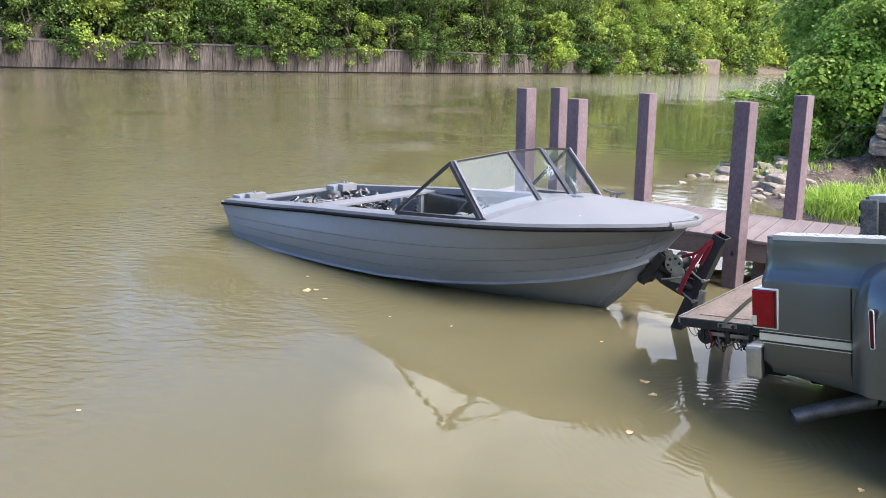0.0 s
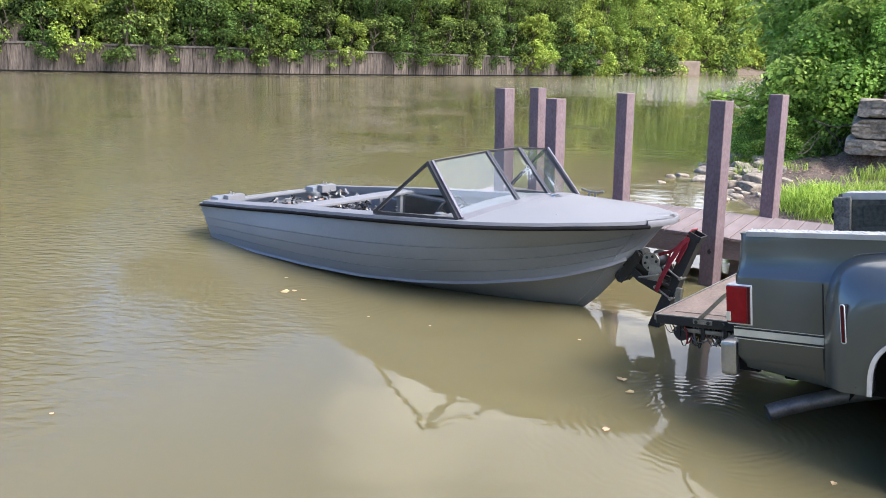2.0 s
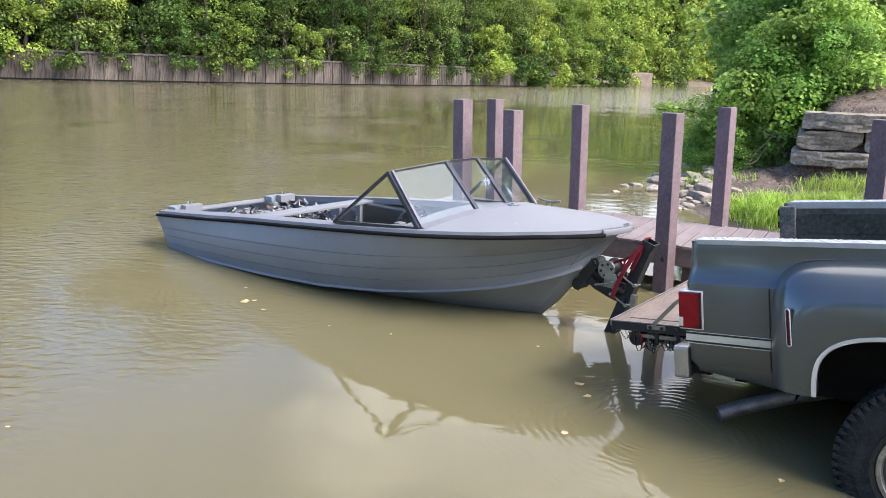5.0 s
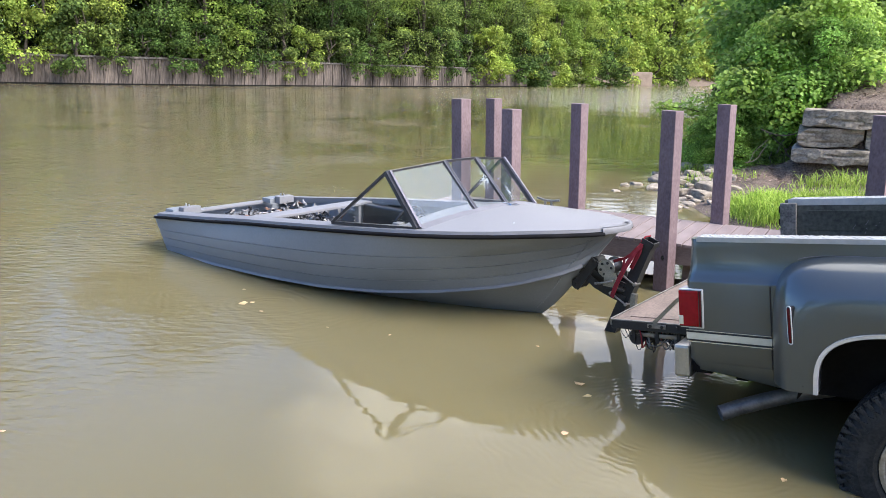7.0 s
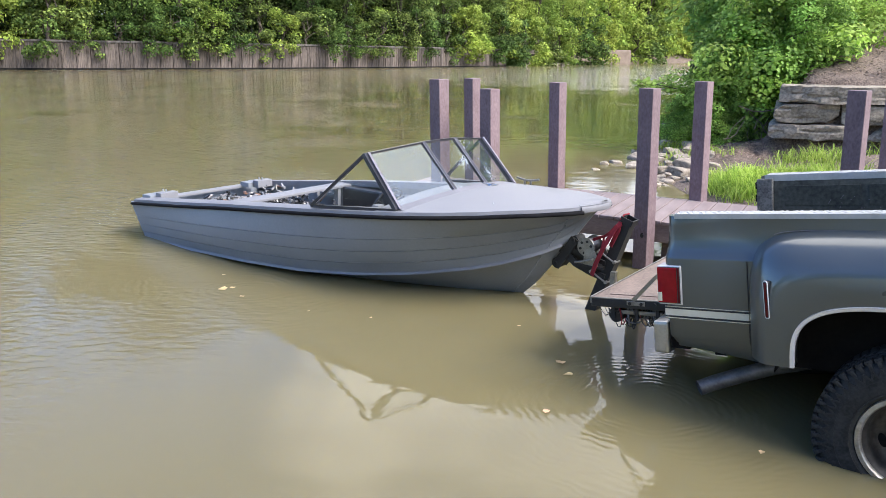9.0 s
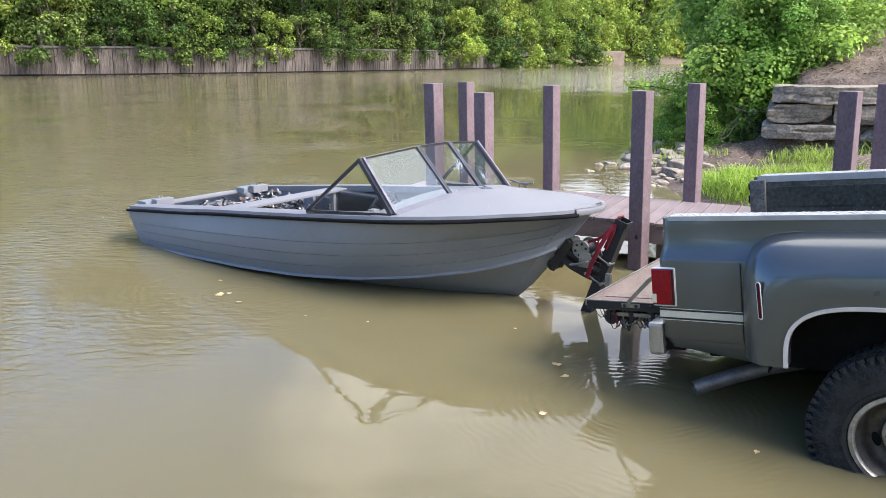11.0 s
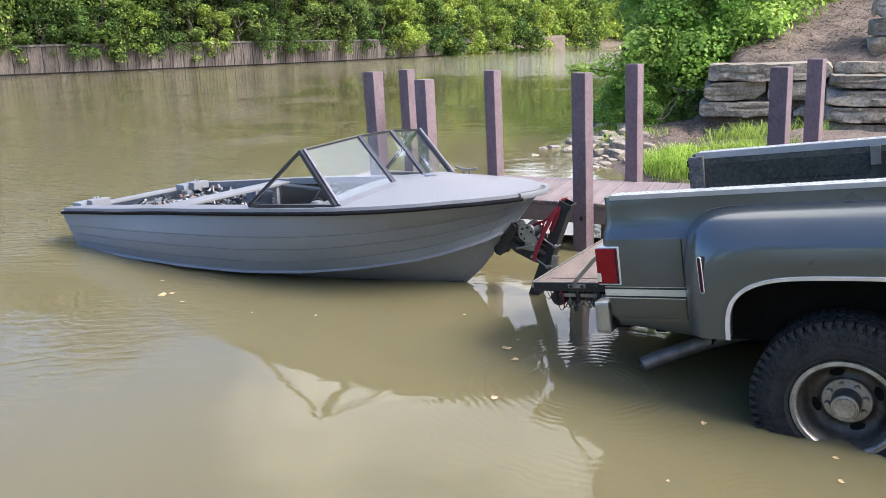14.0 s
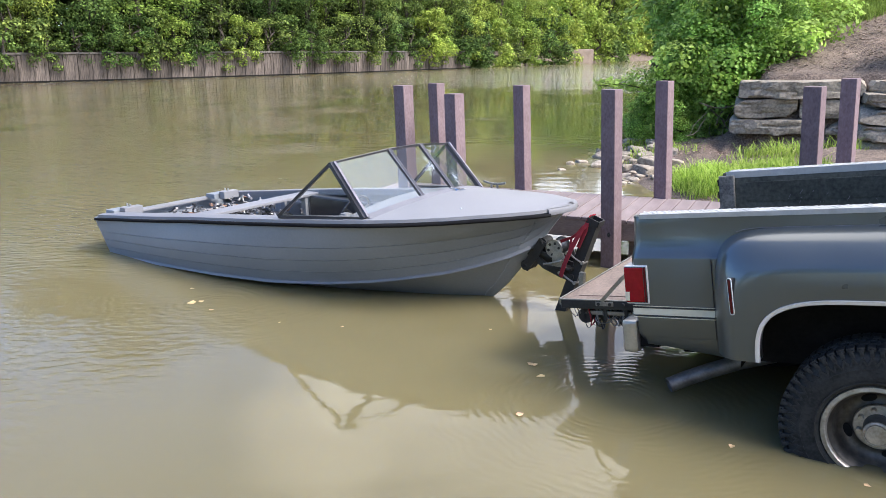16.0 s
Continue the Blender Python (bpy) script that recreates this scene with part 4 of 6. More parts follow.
for x, z in ((-0.72, 0.30), (0.09, 0.30), (-1.43, 0.30), (1.64, 0.30)):
    bm = bmesh.new()
    y = -0.026 if abs(x + 0.72) > 0.01 else 0.141
    add_cyl(bm, (x, y, z), (x, y - 0.012, z), 0.022, n=16)
    add_cyl(bm, (x, y - 0.012, z), (x, y - 0.022, z), 0.012, n=6)
    part("bolt", bm, BLACK_STEEL, dock, "dark steel bolt and washer")
plank_meshes = []
for i in range(4):
    bm = bmesh.new()
    add_box(bm, (0.004, 0.125, DECK_Z - 0.028), (0.134, DOCK_W + 0.0, DECK_Z), 0.004)
    for v in bm.verts:
        v.co.z += random.uniform(-0.0015, 0.0015)
    me = bpy.data.meshes.new("plank")
    bm.to_mesh(me)
    bm.free()
    me.materials.append(PLANK_MAT)
    plank_meshes.append(me)
for i in range(58):
    ob = new("plank", plank_meshes[i % 4])
    ob.parent = dock
    ob.location = (-2.72 + i * 0.139, random.uniform(-0.006, 0.006), 0)

# ---- the truck ----
TRUCK = pose(1.680, 2.616, 0.180, 0, 0, -39) @ pose(0, 0, 0, 0, -7.7, 0) @ Matrix.Diagonal((0.975, 0.975, 0.975, 1))
truck = empty("pickup_truck", TRUCK, "dark grey-green pickup with flared rear fender, backed in, tailgate down", "pickup truck")
X0, X1 = -1.165, 1.45
side_profile = [(0.245, 0.30), (0.215, 0.315), (0.202, 0.36), (0.198, 0.50), (0.2, 0.64), (0.2, 0.776), (0.201, 0.783), (0.206, 0.789), (0.222, 0.808), (0.234, 0.835), (0.243, 0.868), (0.248, 0.905), (0.249, 0.945), (0.249, 0.988), (0.258, 1.0)]


def bedside(mirror):
    """One bed wall: outer skin, rounded rear edge, inner wall and top."""
    bm = bmesh.new()
    rows = []
    for x, inset in ((X0 - 0.012, 0.075), (X0 - 0.008, 0.03), (X0 + 0.01, 0.008), (X0 + 0.04, 0.0), (-0.66, 0.0), (0.66, 0.0), (X1, 0.0)):
        rows.append([(x + 0.03 * max(0, (z - 0.75)) * (1 if x < -1.1 else 0) * 2 + (0.03 if z < 0.34 and x < -1.1 else 0), y + inset * (1 if z < 0.995 else 0.4), z) for y, z in side_profile])
    for r in rows:
        r += [(r[-1][0], 0.335, 1.0), (r[-1][0], 0.345, 0.985), (r[-1][0], 0.365, 0.90), (r[-1][0], 0.365, 0.44)]
    if mirror:
        rows = [[(x, 2.42 - y, z) for x, y, z in r] for r in rows]
    loft(bm, rows)
    gone = [f for f in bm.faces if all(abs(v.co.x) < 0.67 and v.co.z < 0.76 for v in f.verts) and (sum(v.co.y for v in f.verts) / len(f.verts) < 0.3 or mirror and sum(v.co.y for v in f.verts) / len(f.verts) > 2.12)]
    bmesh.ops.delete(bm, geom=gone, context="FACES")
    return bm


part("bedside", bedside(False), TRUCK_PAINT, truck, "dark grey-green metallic bed side", 35)
part("bedside", bedside(True), BED_LINER, truck, "scuffed dark inner bed wall", 35)
for y, far in ((0.0, False), (2.42, True)):
    sg = -1 if far else 1
    a, b = sorted((y + sg * 0.251, y + sg * 0.345))
    cap = box("rail_cap", (X0 + 0.045, a, 1.001), (X1, b, 1.012), CAP_ALU, truck, 0.003, "bright diamond-plate aluminium rail cap")
    box("rail_lip", (X0 + 0.045, y + sg * 0.2465 - 0.004, 0.987), (X1, y + sg * 0.2465 + 0.004, 1.0125), CAP_ALU, truck, 0.001)
    if far:
        box("rail_lip", (X0 + 0.03, y - 0.352, 0.965), (X1, y - 0.346, 1.010), CAP_ALU, truck, 0.001)
    bm = bmesh.new()
    for i in range(74):
        for j in range(3):
            x = X0 + 0.05 + i * 0.034 + (0.017 if j % 2 else 0)
            m = Matrix.Translation((x, a + 0.02 + j * 0.03, 1.0125)) @ Euler((0, 0, radians(45 if (i + j) % 2 else -45))).to_matrix().to_4x4()
            add_box(bm, (-0.013, -0.0035, 0), (0.013, 0.0035, 0.0016), 0, m)
    part("tread_pattern", bm, CAP_ALU, cap)
# rear jamb of the far wall, with hinge pockets, and stamped inner panels
box("rear_jamb", (X0 - 0.02, 2.035, 0.46), (X0 + 0.09, 2.075, 0.985), JAMB_MAT, truck, 0.01, "worn black rear jamb")
# solid black blocks paint the dark of the pockets
for z in (0.58, 0.70, 0.82, 0.91):
    box("latch_pocket", (X0 - 0.035, 2.06, z), (X0 - 0.015, 2.15, z + 0.05), UNDER, truck, 0.006)
box("rear_face", (X0 - 0.02, 2.077, 0.31), (X0 - 0.002, 2.2, 0.97), TRUCK_PAINT, truck, 0.008)
for a, b in ((-1.0, -0.52), (-0.47, -0.02), (0.03, 0.5), (0.55, 1.0)):
    box("stamped_panel", (a, 2.0515, 0.79), (b, 2.060, 0.93), BED_LINER, truck, 0.0015)
box("stamped_panel", (-0.85, 2.0515, 0.50), (0.2, 2.060, 0.74), BED_LINER, truck, 0.0015)
random.seed(44)
bm = bmesh.new()
for i in range(70):
    x, z = random.gauss(-0.55, 0.24), random.gauss(0.68, 0.07)
    ln = random.choice((0.006, 0.01, 0.02, 0.035))
    add_box(bm, (-ln / 2, 0, -0.0012), (ln / 2, 0.0012, 0.0012), 0, Matrix.Translation((x, 2.0485, z)) @ Euler((0, random.uniform(-1.2, 1.2), 0)).to_matrix().to_4x4())
part("scuff_marks", bm, FRAME_FACE, truck, "pale scratches on the bed wall")
box("stake_bracket", (-0.01, 2.035, 0.845), (0.05, 2.056, 0.972), DULL_STEEL, truck, 0.005, "worn blue-grey metal bracket on the bed wall")
box("bed_floor", (X0, 0.37, 0.44), (X1, 2.05, 0.462), BED_LINER, truck)
box("front_bulkhead", (X1 - 0.03, 0.37, 0.463), (X1, 2.05, 0.985), BED_LINER, truck, 0.008)
for y0, y1 in ((0.37, 0.62), (1.80, 2.04)):
    bm = bmesh.new()
    prof = [(0.46 * math.cos(a), 0.46 + 0.22 * math.sin(a)) for a in [math.pi * i / 14 for i in range(15)]]
    loft(bm, [[(x, y0, z) for x, z in prof], [(x, y1, z) for x, z in prof]])
    for y in (y0, y1):
        bm.faces.new([bm.verts.new((x, y, z)) for x, z in prof])
    part("wheel_house", bm, BED_LINER, truck, "", 40)


# flared rear fender, wrapped round the wheel arch
def arch_curve(k, a, h, e):
    """A squared-off arch, k from 0 (rear foot) to 1 (front foot)."""
    t = math.pi * (1 - k)
    c, s = math.cos(t), math.sin(t)
    x = math.copysign(abs(c) ** (2 / e), c) * a
    z = abs(s) ** (2 / e) * h
    return x, z


def fender(mirror):
    bm = bmesh.new()
    rows, n = [], 72
    for i in range(n + 1):
        k = i / n
        ax, az = arch_curve(k, 0.487, 0.305, 3.4)
        bx, bz = arch_curve(k, 0.735, 0.615, 7.0)
        row = [(ax, 0.09, 0.315 + az), (ax, 0.004, 0.315 + az)]
        for j in range(1, 15):
            t = j / 14
            x, z = ax + (bx - ax) * t, 0.315 + az + (bz - az) * t
            u = max(0.0, (t - 0.50) / 0.50)
            y = 0.004 - 0.006 * math.sin(math.pi * min(t / 0.5, 1)) + 0.235 * (0.30 * u + 0.70 * (1 - math.sqrt(max(0.0, 1 - u ** 2.1))))
            row.append((x, y, z))
        rows.append(row)
    if mirror:
        rows = [[(x, 2.42 - y, z) for x, y, z in r] for r in rows]
    loft(bm, rows)
    return bm


near_fender = part("fender", fender(False), TRUCK_PAINT, truck, "wide rounded dark grey-green fender flare", 50)
part("fender", fender(True), TRUCK_PAINT, truck, "", 50)
bm = bmesh.new()
path = []
for i in range(61):
    x, z = arch_curve(i / 60, 0.484, 0.302, 3.4)
    path.append((x, 0.0, 0.315 + z))
sweep(bm, path, [(0.0, -0.006), (0.016, -0.008), (0.018, 0.004), (0.004, 0.008), (-0.004, 0.004)], up=(0, 1, 0))
part("arch_trim", bm, TRIM_BRIGHT, near_fender, "bright chrome wheel-arch moulding", 50)
bm = bmesh.new()
path = [(-0.7365 - 0.004 * k, 0.1965, 0.345 + 0.43 * k) for k in (0, 0.25, 0.5, 0.75, 1.0)]
sweep(bm, path, circle(0.003, 6), up=(0, 1, 0))
part("fender_seam", bm, BLACK_TRIM, near_fender, "dark seam behind the fender", 50)
bm = bmesh.new()
path = []
for i in range(41):
    x = -0.62 + 1.24 * i / 40
    path.append((x, 0.2455 + 0.0012 * math.sin(i * 2.1), 0.9285 + 0.0010 * math.sin(i * 1.7) - 0.02 * max(0, (abs(x) - 0.5) / 0.12) ** 2))
sweep(bm, path, circle(0.0022, 6), up=(0, 1, 0))
part("sealant", bm, FRAME_FACE, near_fender, "cracked pale sealant along the fender top", 50)
box("wheel_well", (-0.62, 0.340, 0.20), (0.62, 0.352, 0.66), UNDER, truck)
bm = bmesh.new()
prof = [(0.60 * math.cos(a), 0.24 + 0.44 * math.sin(a)) for a in [math.pi * i / 14 for i in range(15)]]
loft(bm, [[(x, 0.10, z) for x, z in prof], [(x, 0.75, z) for x, z in prof]])
part("inner_arch", bm, UNDER, truck, "black inner wheel arch", 60)
bm = bmesh.new()
loft(bm, [[(x, 0.2045, 0.345), (x, 0.214, 0.306 - d), (x, 0.222, 0.297 - d), (x, 0.262, 0.292 - d), (x, 0.262, 0.33)] for x, d in ((X0 + 0.05, 0.0), (-0.98, 0.012), (-0.86, 0.028), (-0.70, 0.05))])
part("lower_skirt", bm, TRUCK_PAINT, truck, "painted lower edge dropping towards the fender", 40)
# added black panels and a ring that block reflections beneath the bed
box("rear_blocker", (-1.12, 0.70, 0.20), (-1.09, 2.06, 0.435), UNDER, truck, 0.01, "black panel added under the bed to block reflections")
box("side_blocker", (-1.20, 2.08, -0.16), (-0.52, 2.11, 0.30), UNDER, truck, 0.01)
bm = bmesh.new()
blocker_ring = [(0.21, -0.09), (0.26, -0.105), (0.34, -0.10), (0.385, -0.075), (0.40, -0.03), (0.40, 0.03), (0.385, 0.075), (0.34, 0.10), (0.26, 0.105), (0.21, 0.09), (0.20, 0.0), (0.21, -0.09)]
revolve(bm, blocker_ring, 40)
bmesh.ops.transform(bm, matrix=Matrix.Translation((-0.68, 1.20, 0.085)) @ Euler((radians(90), 0, 0)).to_matrix().to_4x4(), verts=bm.verts)
part("ring_blocker", bm, UNDER, truck, "dark ring added under the bed to block reflections", 40)
box("frame_rail", (-1.10, 0.66, 0.17), (1.45, 0.74, 0.33), UNDER, truck, 0.01)
box("frame_rail", (-1.10, 1.66, 0.17), (1.45, 1.74, 0.33), UNDER, truck, 0.01)
# cross members made deep to block reflections as well
for x in (-1.1, -0.5, 0.6, 1.4):
    box("cross_member", (x, 0.742, 0.08), (x + 0.07, 1.658, 0.30), UNDER, truck, 0.01)
for i in range(4):
    tube("leaf_spring", [(-0.62 + i * 0.1, 0.62, 0.22 - i * 0.045), (0, 0.62, 0.02 - i * 0.012), (0.62 - i * 0.1, 0.62, 0.22 - i * 0.045)], 0, UNDER, truck, profile=rect(0.07, 0.012))
bm = bmesh.new()
add_cyl(bm, (0, 0.3, 0), (0, 2.1, 0), 0.05, n=16)
bmesh.ops.create_icosphere(bm, subdivisions=2, radius=0.17, matrix=Matrix.Translation((0, 1.21, 0)))
part("rear_axle", bm, UNDER, truck, "", 50)

# lamp, stripe, marker
lamp = box("tail_lamp", (X0 - 0.040, 0.1905, 0.530), (X0 + 0.088, 0.28, 0.743), TRIM_BRIGHT, truck, 0.006, "chrome-rimmed red tail lamp")
box("gasket", (X0 - 0.0405, 0.1880, 0.537), (X0 + 0.081, 0.26, 0.736), BLACK_TRIM, lamp, 0.003, "black gasket")
box("lens", (X0 - 0.042, 0.1850, 0.540), (X0 + 0.064, 0.25, 0.733), RED_LENS, lamp, 0.006, "red lens")
box("side_lens", (X0 + 0.066, 0.1855, 0.541), (X0 + 0.077, 0.25, 0.732), RED_DARK, lamp, 0.003, "dark red edge of the lens")
box("reverse_lens", (X0 - 0.0435, 0.1835, 0.548), (X0 - 0.018, 0.19, 0.598), CREAM, lamp, 0.003, "small clear reverse lens")
box("stripe", (X0 - 0.008, 0.1935, 0.470), (-0.735, 0.1965, 0.506), CREAM, truck, 0, "cream side stripe with dark edges")
box("stripe_edge", (X0 - 0.008, 0.1930, 0.463), (-0.735, 0.1970, 0.468), BLACK_TRIM, truck)
box("stripe_edge", (X0 - 0.008, 0.1930, 0.455), (-0.735, 0.1970, 0.459), CREAM, truck)
box("stripe_edge", (X0 - 0.008, 0.1930, 0.508), (-0.735, 0.1970, 0.513), BLACK_TRIM, truck)
box("stripe_edge", (X0 - 0.008, 0.1930, 0.517), (-0.735, 0.1970, 0.520), CREAM, truck)
marker = empty("marker_lamp", Matrix(), "", "")
marker.parent = truck
marker.matrix_local = Matrix.Translation((-0.600, 0.002, 0.637)) @ Euler((0, radians(-3), radians(-24))).to_matrix().to_4x4()
bm = bmesh.new()
ring = [(0.0115 * math.cos(a), 0, 0.0115 * math.sin(a) + (0.079 if math.sin(a) > 0 else -0.079)) for a in [2 * math.pi * (i + 0.5) / 20 for i in range(20)]]
sweep(bm, ring, circle(0.0028, 6), up=(0, 1, 0), closed=True)
part("bezel", bm, TRIM_BRIGHT, marker, "thin bright bezel", 50)
box("backing", (-0.012, -0.003, -0.088), (0.012, 0.03, 0.090), BLACK_TRIM, marker, 0.006)
box("lens", (-0.007, -0.006, -0.084), (0.007, 0.02, 0.084), RED_DARK, marker, 0.004, "slim dark red lens")

# tailgate lying open, with straps
gate = box("tailgate", (-1.70, 0.375, 0.455), (-1.19, 2.045, 0.492), GATE_INNER, truck, 0.008, "lowered tailgate with a worn tan inner face")
box("gate_edge", (-1.695, 0.366, 0.440), (-1.20, 0.374, 0.488), BLACK_STEEL, gate, 0.003)
box("gate_skin", (-1.705, 0.375, 0.435), (-1.19, 2.045, 0.453), TRUCK_PAINT, gate, 0.006)
box("gate_lip", (-1.712, 0.375, 0.455), (-1.701, 2.045, 0.496), DULL_STEEL, gate, 0.003)
box("gate_panel", (-1.62, 0.46, 0.4925), (-1.28, 1.96, 0.496), GATE_INNER, gate, 0.001)
box("gate_rim", (-1.70, 0.366, 0.489), (-1.19, 0.378, 0.495), DULL_STEEL, gate, 0.001)
box("latch", (-1.47, 0.358, 0.460), (-1.36, 0.3655, 0.485), DULL_STEEL, gate, 0.002)
for x in (-1.45, -1.38, -1.30):
    bm = bmesh.new()
    add_cyl(bm, (x, 0.352, 0.472), (x, 0.366, 0.472), 0.010, n=10)
    part("bolt", bm, BLACK_STEEL, gate)
tube("gate_stay", [(-1.43, 0.36, 0.49), (-1.29, 0.352, 0.63), (-1.15, 0.345, 0.735)], 0, DULL_STEEL, truck, profile=rect(0.022, 0.006), up=(0, 1, 0), label="flat steel tailgate stay")
tube("gate_stay", [(-1.43, 2.04, 0.49), (-1.15, 2.04, 0.735)], 0, DULL_STEEL, truck, profile=rect(0.022, 0.006), up=(0, 1, 0))
# bumper, hitch, exhaust, hanging leads
bump = box("bumper", (-1.252, 0.20, 0.245), (-1.165, 0.36, 0.428), BUMPER_MAT, truck, 0.018, "dull chrome rear bumper end")
box("bumper", (-1.252, 2.05, 0.245), (-1.165, 2.22, 0.428), BUMPER_MAT, truck, 0.018)
box("bumper_bar", (-1.275, 0.362, 0.28), (-1.205, 2.048, 0.41), BLACK_STEEL, truck, 0.012, "black bumper bar")
box("bumper_bracket", (-1.203, 0.24, 0.27), (-1.06, 0.36, 0.40), UNDER, truck, 0.01)
box("hitch", (-1.45, 1.15, 0.22), (-1.276, 1.27, 0.30), BLACK_STEEL, truck, 0.01, "black tow hitch")
bm = bmesh.new()
path = [(-1.04, 0.285, 0.040), (-0.965, 0.345, 0.064), (-0.85, 0.40, 0.10), (-0.70, 0.47, 0.14), (-0.45, 0.56, 0.19)]
sweep(bm, path, circle(0.042, 20), cap=False)
sweep(bm, path[:3], circle(0.037, 20), cap=False)
part("exhaust_pipe", bm, material("sooty_steel_pipe", (0.10, 0.095, 0.09), (0.26, 0.245, 0.225), 0.5, metal=0.6, scale=10, fine=60, bump=0.2), truck, "rusty dark exhaust pipe", 40)
random.seed(21)
for i in range(64):
    a = Vector((random.uniform(-1.60, -1.26), random.uniform(0.372, 0.52), 0.436))
    b = a + Vector((random.uniform(-0.12, 0.22), random.uniform(-0.03, 0.10), 0))
    sag = random.uniform(0.05, 0.15)
    path = [a.lerp(b, k / 7) + Vector((random.gauss(0, 0.004), random.gauss(0, 0.004), -sag * 4 * (k / 7) * (1 - k / 7) + random.gauss(0, 0.003))) for k in range(8)]
    tube("hanging_lead", path, random.uniform(0.0018, 0.005), wire_mats[random.choice(["black", "black", "steel", "grey", "black"])] if i % 19 else STRAP_RED, truck, 5)
for x0, x1, y, z in ((-1.60, -1.25, 0.40, 0.405), (-1.52, -1.24, 0.46, 0.37), (-1.62, -1.30, 0.55, 0.385)):
    box("gate_bracket", (x0, y, z - 0.012), (x1, y + 0.014, z + 0.012), DULL_STEEL if y < 0.45 else BLACK_STEEL, truck, 0.003, "worn steel bracket under the tailgate")
for x in (-1.585, -1.44, -1.31):
    box("hanger", (x, 0.392, 0.36), (x + 0.022, 0.40, 0.437), BLACK_STEEL, truck, 0.002)
bm = bmesh.new()
add_cyl(bm, (-1.56, 0.40, 0.385), (-1.56, 0.48, 0.385), 0.045, n=18)
part("trailer_plug", bm, BLACK_STEEL, truck, "round black trailer plug", 40)


# wheels
def wheel(y_out, flip, x=0.0, name="wheel"):
    """Deep-dish dual-type wheel; its outer face looks to -y."""
    hub = empty(name, Matrix(), "", "")
    hub.parent = truck
    hub.matrix_local = Matrix.Translation((x, y_out, 0.0)) @ Euler((0, radians(11), radians(180 if flip else 0))).to_matrix().to_4x4()
    R, w = 0.420, 0.235
    bm = bmesh.new()
    prof = [(0.232, 0.012), (0.242, -0.004), (0.27, -0.014), (0.325, -0.016), (0.366, -0.008), (0.391, 0.006), (R - 0.014, 0.028), (R - 0.0075, 0.06), (R - 0.0075, w - 0.06), (R - 0.014, w - 0.028), (0.37, w), (0.26, w), (0.232, w - 0.01)]
    revolve(bm, prof, 72)
    tyre = part("tyre", bm, RUBBER, hub, "chunky black all-terrain tyre", 40)
    n = 60
    lugs = []
    for ln in (0.045, 0.028):
        bm = bmesh.new()
        for lo, hi, sk in (((-0.016, 0.0, R - 0.020), (0.016, 0.050, R - 0.002), 0.0), ((-0.017, 0.056, R - 0.020), (0.017, 0.092, R - 0.001), 0.02), ((-0.017, 0.098, R - 0.020), (0.017, 0.128, R), -0.02), ((-0.017, 0.134, R - 0.020), (0.017, 0.168, R - 0.001), 0.02), ((-0.017, 0.174, R - 0.020), (0.016, w - 0.005, R - 0.002), 0.0)):
            add_box(bm, lo, hi, 0.0, Euler((0, sk, 0)).to_matrix().to_4x4())
        for side, tilt in ((-1, 0.5), (1, -0.5)):
            add_box(bm, (-0.0045, -0.0130, 0.330), (0.0045, 0.0, 0.374), 0.0, Matrix.Translation((side * 0.008, -0.0035, 0)) @ Matrix.Translation((0, 0, 0.352)) @ Euler((0, tilt, 0)).to_matrix().to_4x4() @ Matrix.Translation((0, 0, -0.352)))
        add_box(bm, (-0.009, -0.0065, R - 0.015 - ln), (0.009, 0.02, R - 0.010), 0.003)
        me = bpy.data.meshes.new("tread_lug")
        bm.to_mesh(me)
        bm.free()
        me.materials.append(RUBBER)
        lugs.append(me)
    for i in range(n):
        lug = new("tread_lug", lugs[i % 2])
        lug.parent = hub
        lug.rotation_euler = (0, 2 * math.pi * i / n, 0)
    bm = bmesh.new()
    for r0, r1 in ((0.318, 0.322), (0.255, 0.260)):
        revolve(bm, [(r0, -0.014), (r0, -0.0185), (r1, -0.0185), (r1, -0.014)], 64)
    part("sidewall_ring", bm, RUBBER, hub, "", 30)
    bm = bmesh.new()
    prof = [(0.2315, 0.03), (0.2355, 0.004), (0.232, -0.006), (0.214, -0.008), (0.208, -0.002), (0.205, 0.012)]
    revolve(bm, prof, 64)
    rim = part("rim", bm, RIM_PAINT, hub, "tarnished silver rim lip", 50)
    bm = bmesh.new()
    prof = [(0.205, 0.012), (0.200, 0.026), (0.190, 0.036), (0.187, 0.075), (0.176, 0.110), (0.150, 0.130), (0.128, 0.132), (0.110, 0.120)]
    revolve(bm, prof, 64)
    part("dish", bm, DISH_PAINT, rim, "deep dark grimy wheel dish", 50)
    bm = bmesh.new()
    revolve(bm, [(0.110, 0.119), (0.110, 0.104), (0.106, 0.100), (0.07, 0.098), (0.0, 0.098)], 48)
    part("hub_flange", bm, RIM_PAINT, rim, "bronze-stained bolt flange", 40)
    for i in range(8):
        a = 2 * math.pi * (i + 0.5) / 8
        bm = bmesh.new()
        add_cyl(bm, (0.085 * math.cos(a), 0.100, 0.085 * math.sin(a)), (0.085 * math.cos(a), 0.076, 0.085 * math.sin(a)), 0.0145, 0.011, n=8)
        part("lug_nut", bm, RIM_PAINT, hub)
    # black discs on the uncut dish paint the dark inside the hand holes
    for i in range(4):
        a = 2 * math.pi * (i + 0.3) / 4
        bm = bmesh.new()
        m = Matrix.Translation((0.139 * math.cos(a), 0.1225, 0.139 * math.sin(a))) @ Euler((0, -a, 0)).to_matrix().to_4x4() @ Matrix.Diagonal((0.6, 1, 1.15, 1))
